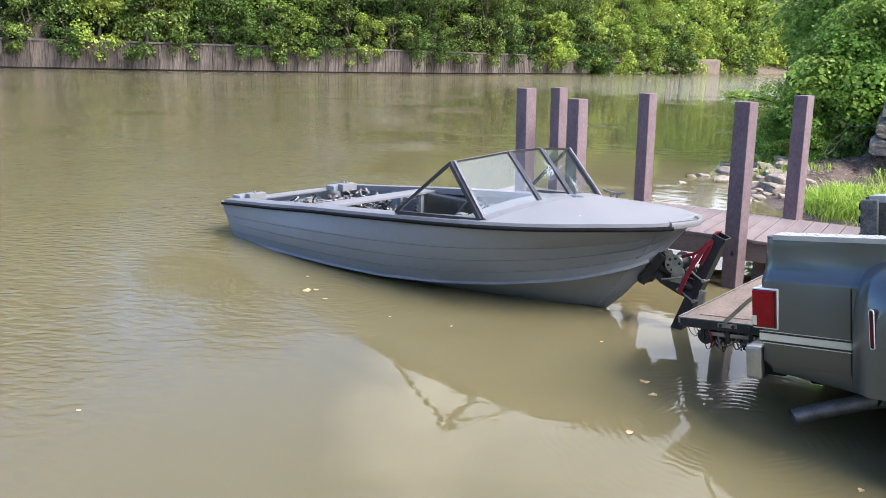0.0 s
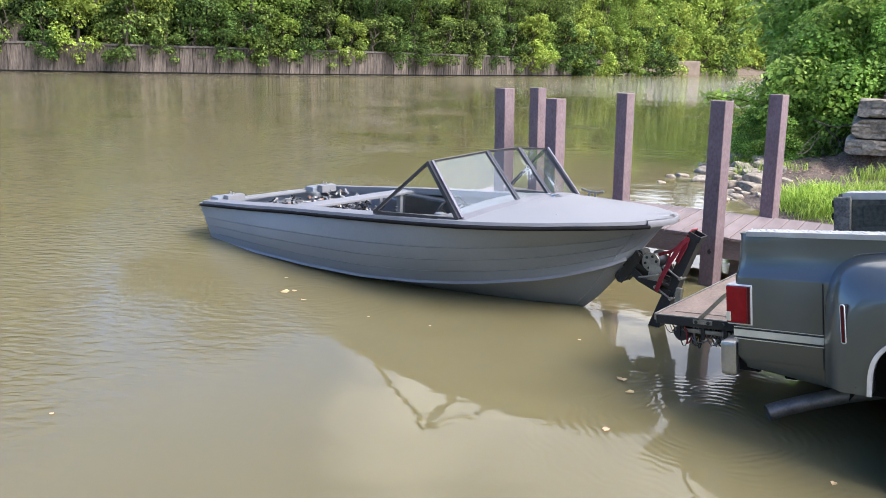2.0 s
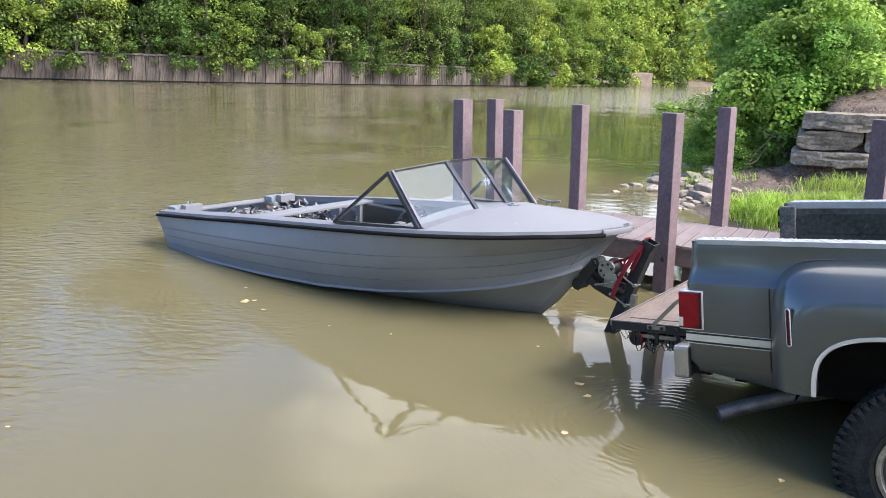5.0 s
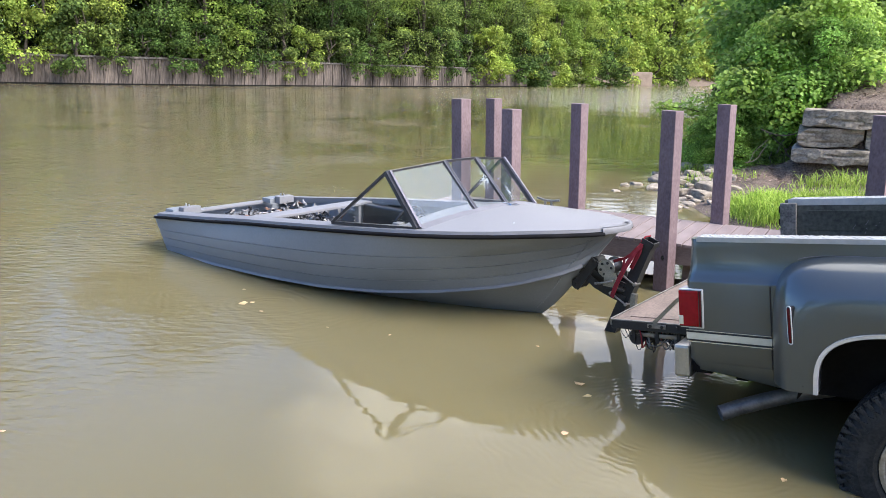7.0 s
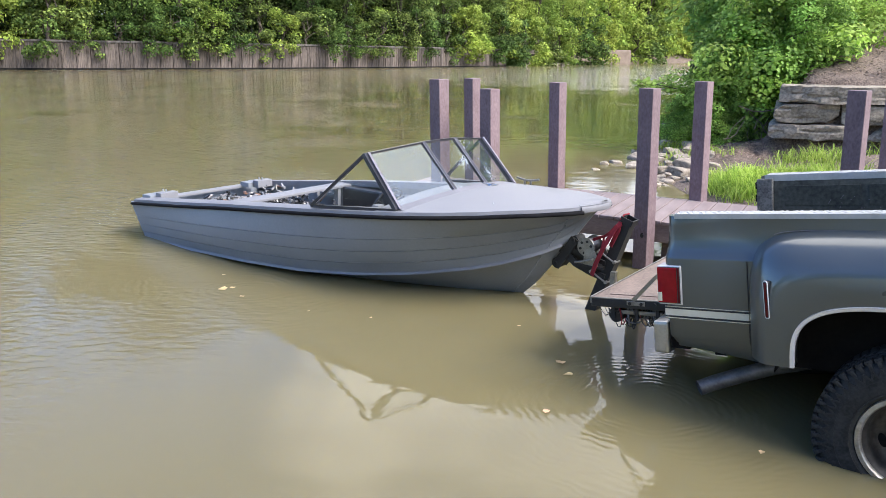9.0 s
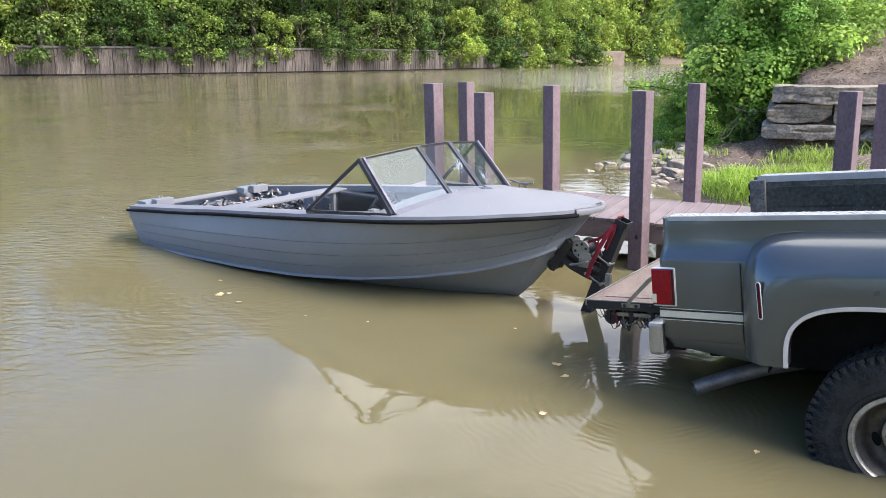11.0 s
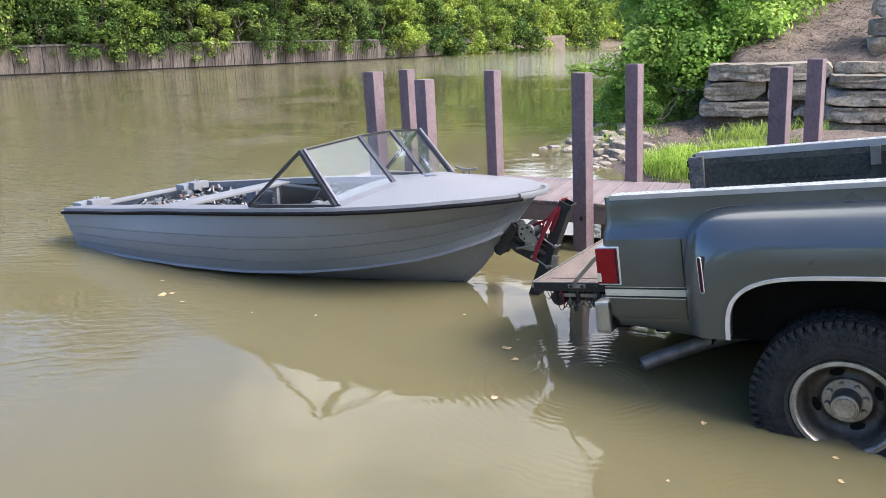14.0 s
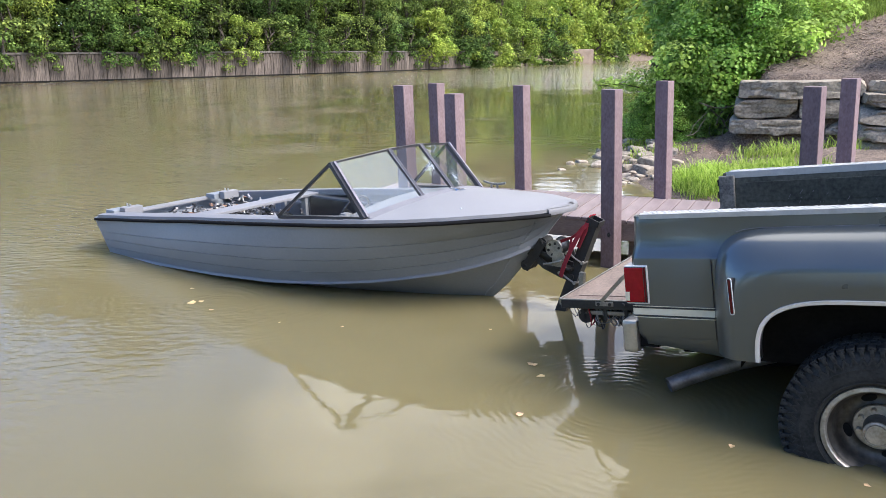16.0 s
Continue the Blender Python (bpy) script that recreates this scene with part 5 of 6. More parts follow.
        v = add_cyl(bm, (0, -0.001, 0), (0, 0.003, 0), 0.030, n=20)
        bmesh.ops.transform(bm, matrix=m, verts=v)
        part("hand_hole", bm, UNDER, hub)
    bm = bmesh.new()
    revolve(bm, [(0.066, 0.110), (0.063, 0.030), (0.060, 0.020)], 40)
    part("hub_barrel", bm, DISH_PAINT, hub, "dark hub barrel", 30)
    bm = bmesh.new()
    revolve(bm, [(0.060, 0.020), (0.058, 0.013), (0.053, 0.011), (0.051, 0.016), (0.046, 0.016), (0.044, 0.010), (0.0, 0.008)], 40)
    part("hub_cap", bm, RIM_PAINT, hub, "polished hub end", 30)
    return hub


# inner tyres, unseen, darken the arch; a block is added to darken the underside
for y in (0.29, 2.13):
    bm = bmesh.new()
    revolve(bm, [(0.0, y + 0.03), (0.2, y + 0.03), (0.24, y - 0.1), (0.33, y - 0.11), (0.385, y - 0.08), (0.39, y), (0.385, y + 0.08), (0.33, y + 0.11), (0.24, y + 0.1), (0.2, y + 0.05)], 40)
    part("inner_tyre", bm, RUBBER, truck, "inner tyre of the dual pair", 40)
box("underbody_blocker", (0.60, 0.45, -0.1), (1.45, 1.95, 0.28), UNDER, truck, 0.04)
wheel(0.012, False)
wheel(2.408, True)
wheel(0.17, False, 3.45)
wheel(2.25, True, 3.45)

# cab and hood up the ramp, unseen, added to shade the bed and underside
def body_ring(x, crown):
    half = [(y, z) for y, z in side_profile[:-1]] + [(0.30, 1.0 + crown * 0.4), (0.60, 1.0 + crown * 0.8), (1.21, 1.0 + crown)]
    return [(x, y, z) for y, z in half] + [(x, 2.42 - y, z) for y, z in half[-2::-1]]


bm = bmesh.new()
rows = [body_ring(x, c) for x, c in ((1.50, 0.0), (3.05, 0.0), (3.10, 0.05), (3.8, 0.045), (4.25, 0.02), (4.36, -0.02))]
loft(bm, rows)
for r in (rows[0], rows[-1]):
    bm.faces.new([bm.verts.new(p) for p in r])
part("cab_body", bm, TRUCK_PAINT, truck, "dark grey-green cab and hood", 35)
bm = bmesh.new()
rings = [[(x0, y0, z), (x1, y0, z), (x1, 2.42 - y0, z), (x0, 2.42 - y0, z)] for x0, x1, y0, z in ((1.53, 3.06, 0.26, 0.985), (1.60, 2.52, 0.37, 1.50), (1.63, 2.46, 0.41, 1.56), (1.72, 2.36, 0.52, 1.59))]
loft(bm, [r + r[:1] for r in rings])
bm.faces.new([bm.verts.new(p) for p in rings[-1]])
bmesh.ops.remove_doubles(bm, verts=bm.verts, dist=0.001)
part("cab_roof", bm, TRUCK_PAINT, truck, "dark grey-green cab roof and pillars", 30)
CAB_GLASS = material("dark_cab_glass", (0.012, 0.014, 0.015), (0.02, 0.022, 0.023), 0.08, scale=4, bump=0.0)
for ring, nm in ((((3.00, 0.36, 1.03), (3.00, 2.06, 1.03), (2.56, 1.99, 1.48), (2.56, 0.43, 1.48)), "windshield"), (((1.545, 0.42, 1.08), (1.545, 2.0, 1.08), (1.60, 1.95, 1.44), (1.60, 0.47, 1.44)), "rear_window"), (((1.66, 0.265, 1.03), (2.88, 0.265, 1.03), (2.50, 0.355, 1.46), (1.70, 0.355, 1.46)), "side_window"), (((1.66, 2.155, 1.03), (2.88, 2.155, 1.03), (2.50, 2.065, 1.46), (1.70, 2.065, 1.46)), "side_window")):
    bm = bmesh.new()
    c = Vector((2.2, 1.21, 1.2))
    pts = [Vector(p) for p in ring]
    nrm = (pts[1] - pts[0]).cross(pts[3] - pts[0]).normalized()
    nrm = nrm if nrm.dot(pts[0] - c) > 0 else -nrm
    f0 = bm.faces.new([bm.verts.new(p + nrm * 0.004) for p in pts])
    ext = bmesh.ops.extrude_face_region(bm, geom=[f0])
    bmesh.ops.translate(bm, verts=[g for g in ext["geom"] if isinstance(g, bmesh.types.BMVert)], vec=nrm * 0.012)
    part(nm, bm, CAB_GLASS, truck, "dark cab glass")
box("front_bumper", (4.37, 0.22, 0.30), (4.46, 2.20, 0.47), BUMPER_MAT, truck, 0.02, "dull chrome front bumper")
box("cab_floor", (1.5, 0.30, 0.20), (4.3, 2.12, 0.298), UNDER, truck, 0.02)
# black discs stand for the shaded front wheel openings
for y in (0.196, 2.216):
    bm = bmesh.new()
    add_cyl(bm, (3.45, y - 0.002, 0.06), (3.45, y + 0.006, 0.06), 0.50, n=40)
    part("front_arch_disc", bm, UNDER, truck, "black disc painting the shade of the front wheel arch")


# ---- foliage ----
def rng_unit(rng, n):
    v = rng.normal(size=(n, 3))
    return v / np.linalg.norm(v, axis=1)[:, None]


def leaf_mesh(name, pos, nrm, size, rng, mat, shape):
    """Many small leaves in one mesh. shape: rows of (along, across, lift) for a leaf of length 1, and its faces."""
    n = len(pos)
    nrm = nrm / np.linalg.norm(nrm, axis=1)[:, None]
    t = np.cross(nrm, rng_unit(rng, n))
    t /= np.linalg.norm(t, axis=1)[:, None]
    b = np.cross(nrm, t)
    outline, faces = shape
    k = len(outline)
    v = np.zeros((n, k, 3))
    for i, (al, ac, up) in enumerate(outline):
        v[:, i] = pos + size[:, None] * (al * t + ac * b + up * nrm)
    f = [[(i * k + j) for j in face] for i in range(n) for face in faces]
    me = bpy.data.meshes.new(name)
    me.from_pydata(v.reshape(-1, 3).tolist(), [], f)
    me.materials.append(mat)
    return me


RHOMB = ([(-0.5, 0, 0), (0.0, 0.34, 0.06), (0.5, 0, 0), (0.0, -0.34, 0.06)], [(0, 1, 2, 3)])
HEART = ([(-0.42, 0, 0.02), (-0.5, 0.24, 0.03), (-0.05, 0.44, 0.06), (0.5, 0, -0.12), (-0.05, -0.44, 0.06), (-0.5, -0.24, 0.03)], [(0, 3, 2, 1), (0, 5, 4, 3)])


def clumps(rng, n, half, height, low, r0, r1):
    """Centres and sizes of leaf clumps that fill an uneven crown."""
    c = []
    for i in range(n):
        z = low + (height - low) * rng.random() ** 0.9
        k = (z - low) / (height - low)
        girth = half * (0.55 + 0.75 * math.sin(math.pi * min(0.12 + 0.85 * k, 1)))
        a, r = rng.random() * 2 * math.pi, girth * math.sqrt(rng.random())
        c.append((r * math.cos(a) * rng.uniform(0.8, 1.15), r * math.sin(a), z, rng.uniform(r0, r1)))
    return np.array(c)


def crown_mesh(name, seed, n_clump, half, height, low, r0, r1, n_leaf, s0, s1, mat, shape=RHOMB, up=0.45):
    rng = np.random.default_rng(seed)
    c = clumps(rng, n_clump, half, height, low, r0, r1)
    w = c[:, 3] ** 2
    idx = rng.choice(len(c), n_leaf, p=w / w.sum())
    d = rng_unit(rng, n_leaf)
    d[:, 2] = np.abs(d[:, 2]) * np.where(rng.random(n_leaf) < 0.75, 1, -1)
    rad = c[idx, 3] * rng.uniform(0.55, 1.08, n_leaf) ** 0.6
    # ragged sprays: pull part of the leaves outward
    rad *= np.where(rng.random(n_leaf) < 0.12, rng.uniform(1.05, 1.4, n_leaf), 1)
    pos = c[idx, :3] + d * rad[:, None] * np.array([1, 1, 0.72])
    pos[:, 2] -= 0.25 * rad * rng.random(n_leaf)
    nrm = d * 0.85 + rng_unit(rng, n_leaf) * 0.75 + np.array([0, 0, up])
    return leaf_mesh(name, pos, nrm, rng.uniform(s0, s1, n_leaf), rng, mat, shape), c


def trunk_mesh(seed, height, r, c, limbs=9):
    """A tapered, crooked trunk with limbs that reach into the crown's clumps."""
    rng = random.Random(seed)
    bm = bmesh.new()
    path = [Vector((0, 0, -0.3))]
    for i in range(7):
        path.append(Vector((rng.gauss(0, 0.16) * i * 0.5, rng.gauss(0, 0.16) * i * 0.5, height * 0.8 * (i + 1) / 7)))

    def limb(pts, ra, rb):
        rings = []
        for i, p in enumerate(pts):
            d = (pts[min(i + 1, len(pts) - 1)] - pts[max(i - 1, 0)]).normalized()
            side = d.cross(Vector((0.3, 1, 0.1))).normalized()
            other = d.cross(side)
            rr = ra + (rb - ra) * i / (len(pts) - 1)
            rings.append([bm.verts.new(p + (side * math.cos(a) + other * math.sin(a)) * rr) for a in [2 * math.pi * j / 7 for j in range(7)]])
        for a, b in zip(rings, rings[1:]):
            for j in range(7):
                bm.faces.new((a[j], a[(j + 1) % 7], b[(j + 1) % 7], b[j]))

    limb(path, r, r * 0.35)
    order = list(range(len(c)))
    rng.shuffle(order)
    for i in order[:limbs]:
        end = Vector(c[i][:3])
        k = max(1, min(6, int(7 * (end.z * 0.6) / (height * 0.8))))
        a = path[k]
        mid = (a + end) / 2 + Vector((0, 0, 0.3))
        limb([a, mid, end], r * 0.38, r * 0.1)
    me = bpy.data.meshes.new("trunk")
    bm.to_mesh(me)
    bm.free()
    me.materials.append(BARK)
    me.shade_smooth()
    return me


def tree_kind(seed, height, half, low, n_clump, n_leaf, s0, s1, mat, r0=0.7, r1=1.5, shape=RHOMB, up=0.45):
    crown, c = crown_mesh("crown", seed, n_clump, half, height, low, r0, r1, n_leaf, s0, s1, mat, shape, up)
    return trunk_mesh(seed, height, 0.11 + height * 0.011, c), crown


def plant(name, kind, x, y, z, turn, size, label, category, group, tilt=0.0):
    top = empty(name, Matrix.LocRotScale((x, y, z), Euler((tilt, 0, turn)), (size, size, size * random.uniform(0.92, 1.1))), label, category, group)
    for nm, me in zip(("trunk", "crown"), kind):
        if me is not None:
            ob = new(nm, me)
            ob.parent = top
    return top


random.seed(3)
big_kinds = [tree_kind(100 + i, 13.5, 2.9, 0.8, 31, 12500, 0.13, 0.29, TREE_LEAF, 0.7, 2.0) for i in range(3)] + [tree_kind(110, 12.0, 2.7, 0.5, 32, 12500, 0.13, 0.29, SUNNY_LEAF, 0.7, 1.9)]
# back trees take the shade-coloured leaves so gaps in the front row read dark
back_kinds = [tree_kind(120 + i, 16.5, 3.6, 1.5, 60, 3300, 0.43, 0.88, SHADE_LEAF, 0.9, 1.9) for i in range(2)]
sunny_far = tree_kind(125, 14.5, 3.4, 0.4, 58, 4200, 0.36, 0.74, SUNNY_LEAF, 0.9, 1.8)
# one undergrowth kind has shade painted into its leaf colour
under_kinds = [tree_kind(140 + i, 3.2, 1.7, -0.3, 24, 2400, 0.16, 0.33, SHADE_LEAF if i else TREE_LEAF, 0.4, 0.85) for i in range(2)]
shrub_kinds = [tree_kind(130 + i, 3.6, 1.6, -1.2, 26, 3000, 0.15, 0.30, TREE_LEAF if i != 1 else SUNNY_LEAF, 0.4, 0.85) for i in range(3)]


def bank_point(s, beyond):
    """The place s metres along the far bank from its left end in view, so far behind its line."""
    pts = FAR_BANK[2:]
    for (ax, ay), (bx, by) in zip(pts, pts[1:]):
        ln = math.hypot(bx - ax, by - ay)
        if s <= ln or (bx, by) == pts[-1]:
            ux, uy = (bx - ax) / ln, (by - ay) / ln
            return ax + ux * s - uy * beyond, ay + uy * s + ux * beyond
        s -= ln


s, i = -32.0, 0
while s < 330:
    f = random.uniform(2.0, 4.5)
    x, y = bank_point(s, f)
    # trees picked here wear the sunlit leaf colour
    sunny = i in (1, 4, 6, 7, 9, 10, 12, 17, 21, 24, 25, 29) or s > 86
    kind = (big_kinds[3] if sunny else big_kinds[random.randrange(3)]) if s < 110 else (sunny_far if sunny else back_kinds[i % 2])
    plant("tree", kind, x, y, far_ground(x, y) - 0.1, random.uniform(0, 6.28), random.uniform(0.85, 1.15) * (1 + max(0, s - 80) * 0.004), "leafy broadleaf tree on the far bank, " + ("yellow-green tone for sunlight" if sunny else "mid to dark green"), "tree", "trees along the far bank")
    s += random.uniform(4.0, 6.0) * (1 + max(0, s - 70) * 0.006)
    i += 1
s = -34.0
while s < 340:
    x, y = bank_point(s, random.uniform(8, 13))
    plant("tree", back_kinds[random.randrange(2)], x, y, far_ground(x, y) - 0.1, random.uniform(0, 6.28), random.uniform(0.9, 1.2) * (1 + max(0, s - 80) * 0.004), "tall tree behind the bank's front row, leaves darkened to stand for shade", "tree", "trees behind the far bank")
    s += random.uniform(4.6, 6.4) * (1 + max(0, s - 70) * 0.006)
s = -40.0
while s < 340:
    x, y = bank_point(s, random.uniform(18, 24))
    plant("tree", back_kinds[random.randrange(2)], x, y, far_ground(x, y) - 0.1, random.uniform(0, 6.28), random.uniform(1.2, 1.45) * (1 + max(0, s - 80) * 0.004), "tall tree deep in the far woods, leaves darkened to stand for shade", "tree", "trees behind the far bank")
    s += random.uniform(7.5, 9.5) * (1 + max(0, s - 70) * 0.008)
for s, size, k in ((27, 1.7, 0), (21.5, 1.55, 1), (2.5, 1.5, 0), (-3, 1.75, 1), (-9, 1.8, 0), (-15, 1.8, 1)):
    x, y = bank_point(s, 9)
    plant("tree", back_kinds[k], x, y, far_ground(x, y), 0.4 + s, size, "very tall tree above the far woods, leaves darkened to stand for shade", "tree", "trees behind the far bank")
# shrubs and vines that lean over the wall
for s, k, size in ((8.0, 1, 0.9), (-3, 0, 0.9), (2, 2, 0.7), (5.2, 0, 0.75), (12, 2, 0.95), (15.5, 0, 0.7), (18, 2, 0.6), (23.5, 2, 0.8), (29.5, 0, 0.7), (35, 1, 0.75), (41, 0, 0.9), (46.5, 2, 0.6), (57, 2, 0.95), (64, 0, 1.0), (21, 2, 0.75), (27, 1, 0.8), (25.5, 0, 0.9), (32.5, 0, 0.9), (38, 2, 0.8), (44, 0, 0.7), (49, 2, 0.9), (54, 0, 0.8), (60, 2, 0.8), (68, 1, 1.2), (71, 1, 1.0), (78, 0, 1.2), (80.5, 1, 1.2), (82.5, 0, 1.1), (85, 2, 1.2), (88.5, 1, 1.3), (93, 0, 1.4), (101, 1, 1.5), (109, 2, 1.5), (118, 0, 1.7), (127, 1, 1.6), (149, 1, 2.0), (158, 0, 2.0)):
    x, y = bank_point(s, random.uniform(0.0, 0.5))
    plant("shrub", shrub_kinds[k], x, y, far_ground(*bank_point(s, 1.2)) - 0.25, random.uniform(0, 6.28), size * 1.25, "leafy shrub spilling over the sheet-pile wall" if s < 75 else "leafy shrub at the far waterline", "shrub", "shrubs on the far bank")
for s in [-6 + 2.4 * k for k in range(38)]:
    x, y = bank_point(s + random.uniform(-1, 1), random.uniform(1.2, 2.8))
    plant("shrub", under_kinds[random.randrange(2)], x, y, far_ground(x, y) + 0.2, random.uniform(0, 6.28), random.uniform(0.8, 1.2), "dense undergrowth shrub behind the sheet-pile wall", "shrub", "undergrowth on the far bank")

# sheet-pile wall
pile_wall = empty("sheet_pile_wall", Matrix(), "weathered grey-brown sheet-pile retaining wall along the far bank", "retaining wall", kind="structure")
PANEL, TOP = 1.2, 2.5
bm = bmesh.new()
prof = [(0.0, 0.09), (0.03, 0.09), (0.04, 0.0), (0.24, 0.0), (0.26, 0.045), (0.44, 0.045), (0.46, 0.0), (0.68, 0.0), (0.70, 0.045), (0.89, 0.045), (0.91, 0.0), (PANEL - 0.03, 0.0), (PANEL - 0.02, 0.09), (PANEL, 0.09)]
loft(bm, [[(x, y, -1.0) for x, y in prof], [(x, y, 0.45) for x, y in prof], [(x, y, TOP) for x, y in prof]])
panel_me = bpy.data.meshes.new("panel")
bm.to_mesh(panel_me)
bm.free()
panel_me.materials.append(PILE_MAT)
pts = FAR_BANK[1:8]
k = 0
for (ax, ay), (bx, by) in list(zip(pts, pts[1:])) + [((16.2, 123.3), (21.3, 131.7))]:
    ln = math.hypot(bx - ax, by - ay)
    n = max(1, round(ln / PANEL))
    turn = math.atan2(by - ay, bx - ax)
    for i in range(n):
        ob = new("panel", panel_me)
        ob.parent = pile_wall
        ob.matrix_local = Matrix.LocRotScale((ax + (bx - ax) * i / n, ay + (by - ay) * i / n, random.uniform(-0.03, 0.03)), Euler((0, 0, turn)), (ln / n / PANEL, 1, 1))
        k += 1
    m = Matrix.LocRotScale((ax, ay, 0), Euler((0, 0, turn)), None)
    bm = bmesh.new()
    add_box(bm, (-0.05, 0.13, -1.0), (ln + 0.05, 0.30, TOP - 0.06), 0, m)
    part("backing", bm, UNDER, pile_wall)
    bm = bmesh.new()
    add_box(bm, (-0.02, -0.03, -0.3), (ln + 0.02, 0.10, 0.13), 0.01, m)
    part("wet_footing", bm, UNDER, pile_wall, "dark wet band at the waterline")
    if ax > 15:
        continue
    bm = bmesh.new()
    add_box(bm, (-0.02, -0.10, TOP - 0.12), (ln + 0.02, 0.28, TOP + 0.06), 0.02, m)
    part("waler", bm, WALER_MAT, pile_wall, "pale timber cap along the wall")
# darker upper tier, set back, at the upstream end
for i in range(29):
    s = -31.0 + 1.2 * i
    x, y = bank_point(s, 1.0)
    u, v = bank_point(s + 1.2, 1.0)
    ob = new("panel", panel_me)
    ob.parent = pile_wall
    ob.matrix_local = Matrix.LocRotScale((x, y, 2.2 + random.uniform(-0.06, 0.06)), Euler((0, 0, math.atan2(v - y, u - x))), (1, 1, 0.85))
# broken concrete farther along
block = empty("concrete_block", pose(43.2, 166.6, 0, 0, 0, 20), "pale weathered concrete block at the far waterline", "concrete block")
box("block", (-3.3, -1.4, -0.8), (2.7, 1.6, 2.9), CONCRETE, block, 0.25)
rng_r = random.Random(8)


def rock_mesh(seed, rough=0.35, flat=0.6):
    bm = bmesh.new()
    bmesh.ops.create_icosphere(bm, subdivisions=3, radius=1.0)
    off = Vector((seed * 7.3, seed * 1.7, seed * 3.1))
    for v in bm.verts:
        p = v.co.copy()
        d = noise.noise(p * 0.9 + off) * rough + noise.noise(p * 2.3 + off) * rough * 0.4 + 0.06 * noise.noise(p * 6 + off)
        c = Vector((max(min(p.x, 0.72), -0.72), max(min(p.y, 0.75), -0.75), max(min(p.z, 0.7), -0.7)))
        v.co = c * (1 + d)
        v.co.z *= flat
    me = bpy.data.meshes.new("rock")
    bm.to_mesh(me)
    bm.free()
    me.materials.append(ROCK_MAT)
    me.shade_smooth()
    me.set_sharp_from_angle(angle=radians(48))
    return me


rock_kinds = [rock_mesh(i, 0.3 + 0.06 * (i % 3), 0.5 + 0.1 * (i % 3)) for i in range(7)]


def put_rock(x, y, z, size, label="pale grey-brown river rock at the water's edge", group="rocks along the shore"):
    ob = new("rock", rock_kinds[rng_r.randrange(7)])
    ob.matrix_world = Matrix.LocRotScale((x, y, z), Euler((rng_r.uniform(-0.3, 0.3), rng_r.uniform(-0.3, 0.3), rng_r.uniform(0, 6.28))), (size * rng_r.uniform(0.9, 1.5), size * rng_r.uniform(0.8, 1.1), size * rng_r.uniform(0.8, 1.1)))
    return tagged(ob, label, "rock", group)


for x, y, r in ((2.85, 12.75, 0.13), (3.25, 12.35, 0.20), (3.10, 12.95, 0.14), (3.62, 11.05, 0.21), (3.32, 11.25, 0.15), (3.50, 11.75, 0.20), (3.85, 11.60, 0.24), (3.95, 12.2, 0.18), (3.55, 12.5, 0.22), (3.85, 12.9, 0.20), (3.60, 13.4, 0.18), (4.15, 13.2, 0.22), (4.05, 13.9, 0.22), (4.45, 14.2, 0.30), (4.35, 12.7, 0.24), (4.75, 15.2, 0.26), (5.0, 15.9, 0.26), (4.60, 14.9, 0.2), (5.3, 17.2, 0.34), (4.05, 11.1, 0.13), (3.75, 10.45, 0.12), (2.55, 12.1, 0.10), (4.3, 11.9, 0.16), (4.55, 13.5, 0.17), (3.45, 10.85, 0.09), (4.9, 14.6, 0.17)):
    put_rock(x, y, max(ground_height(x, y), -0.02) + r * 0.15, r * 0.82)
for i in range(46):
    y = rng_r.uniform(10.2, 15.6)
    x = interp(y, SHORE_Y, SHORE_X) + rng_r.gauss(0.32, 0.30)
    r = rng_r.uniform(0.045, 0.12)
    put_rock(x, y, max(ground_height(x, y), -0.02) + r * 0.15, r)
for i in range(34):
    s = rng_r.uniform(79, 165)
    x, y = bank_point(s, rng_r.uniform(-0.5, 1.2))
    put_rock(x, y, 0.1, rng_r.uniform(0.35, 0.9), "pale boulder at the far waterline", "boulders at the far waterline")


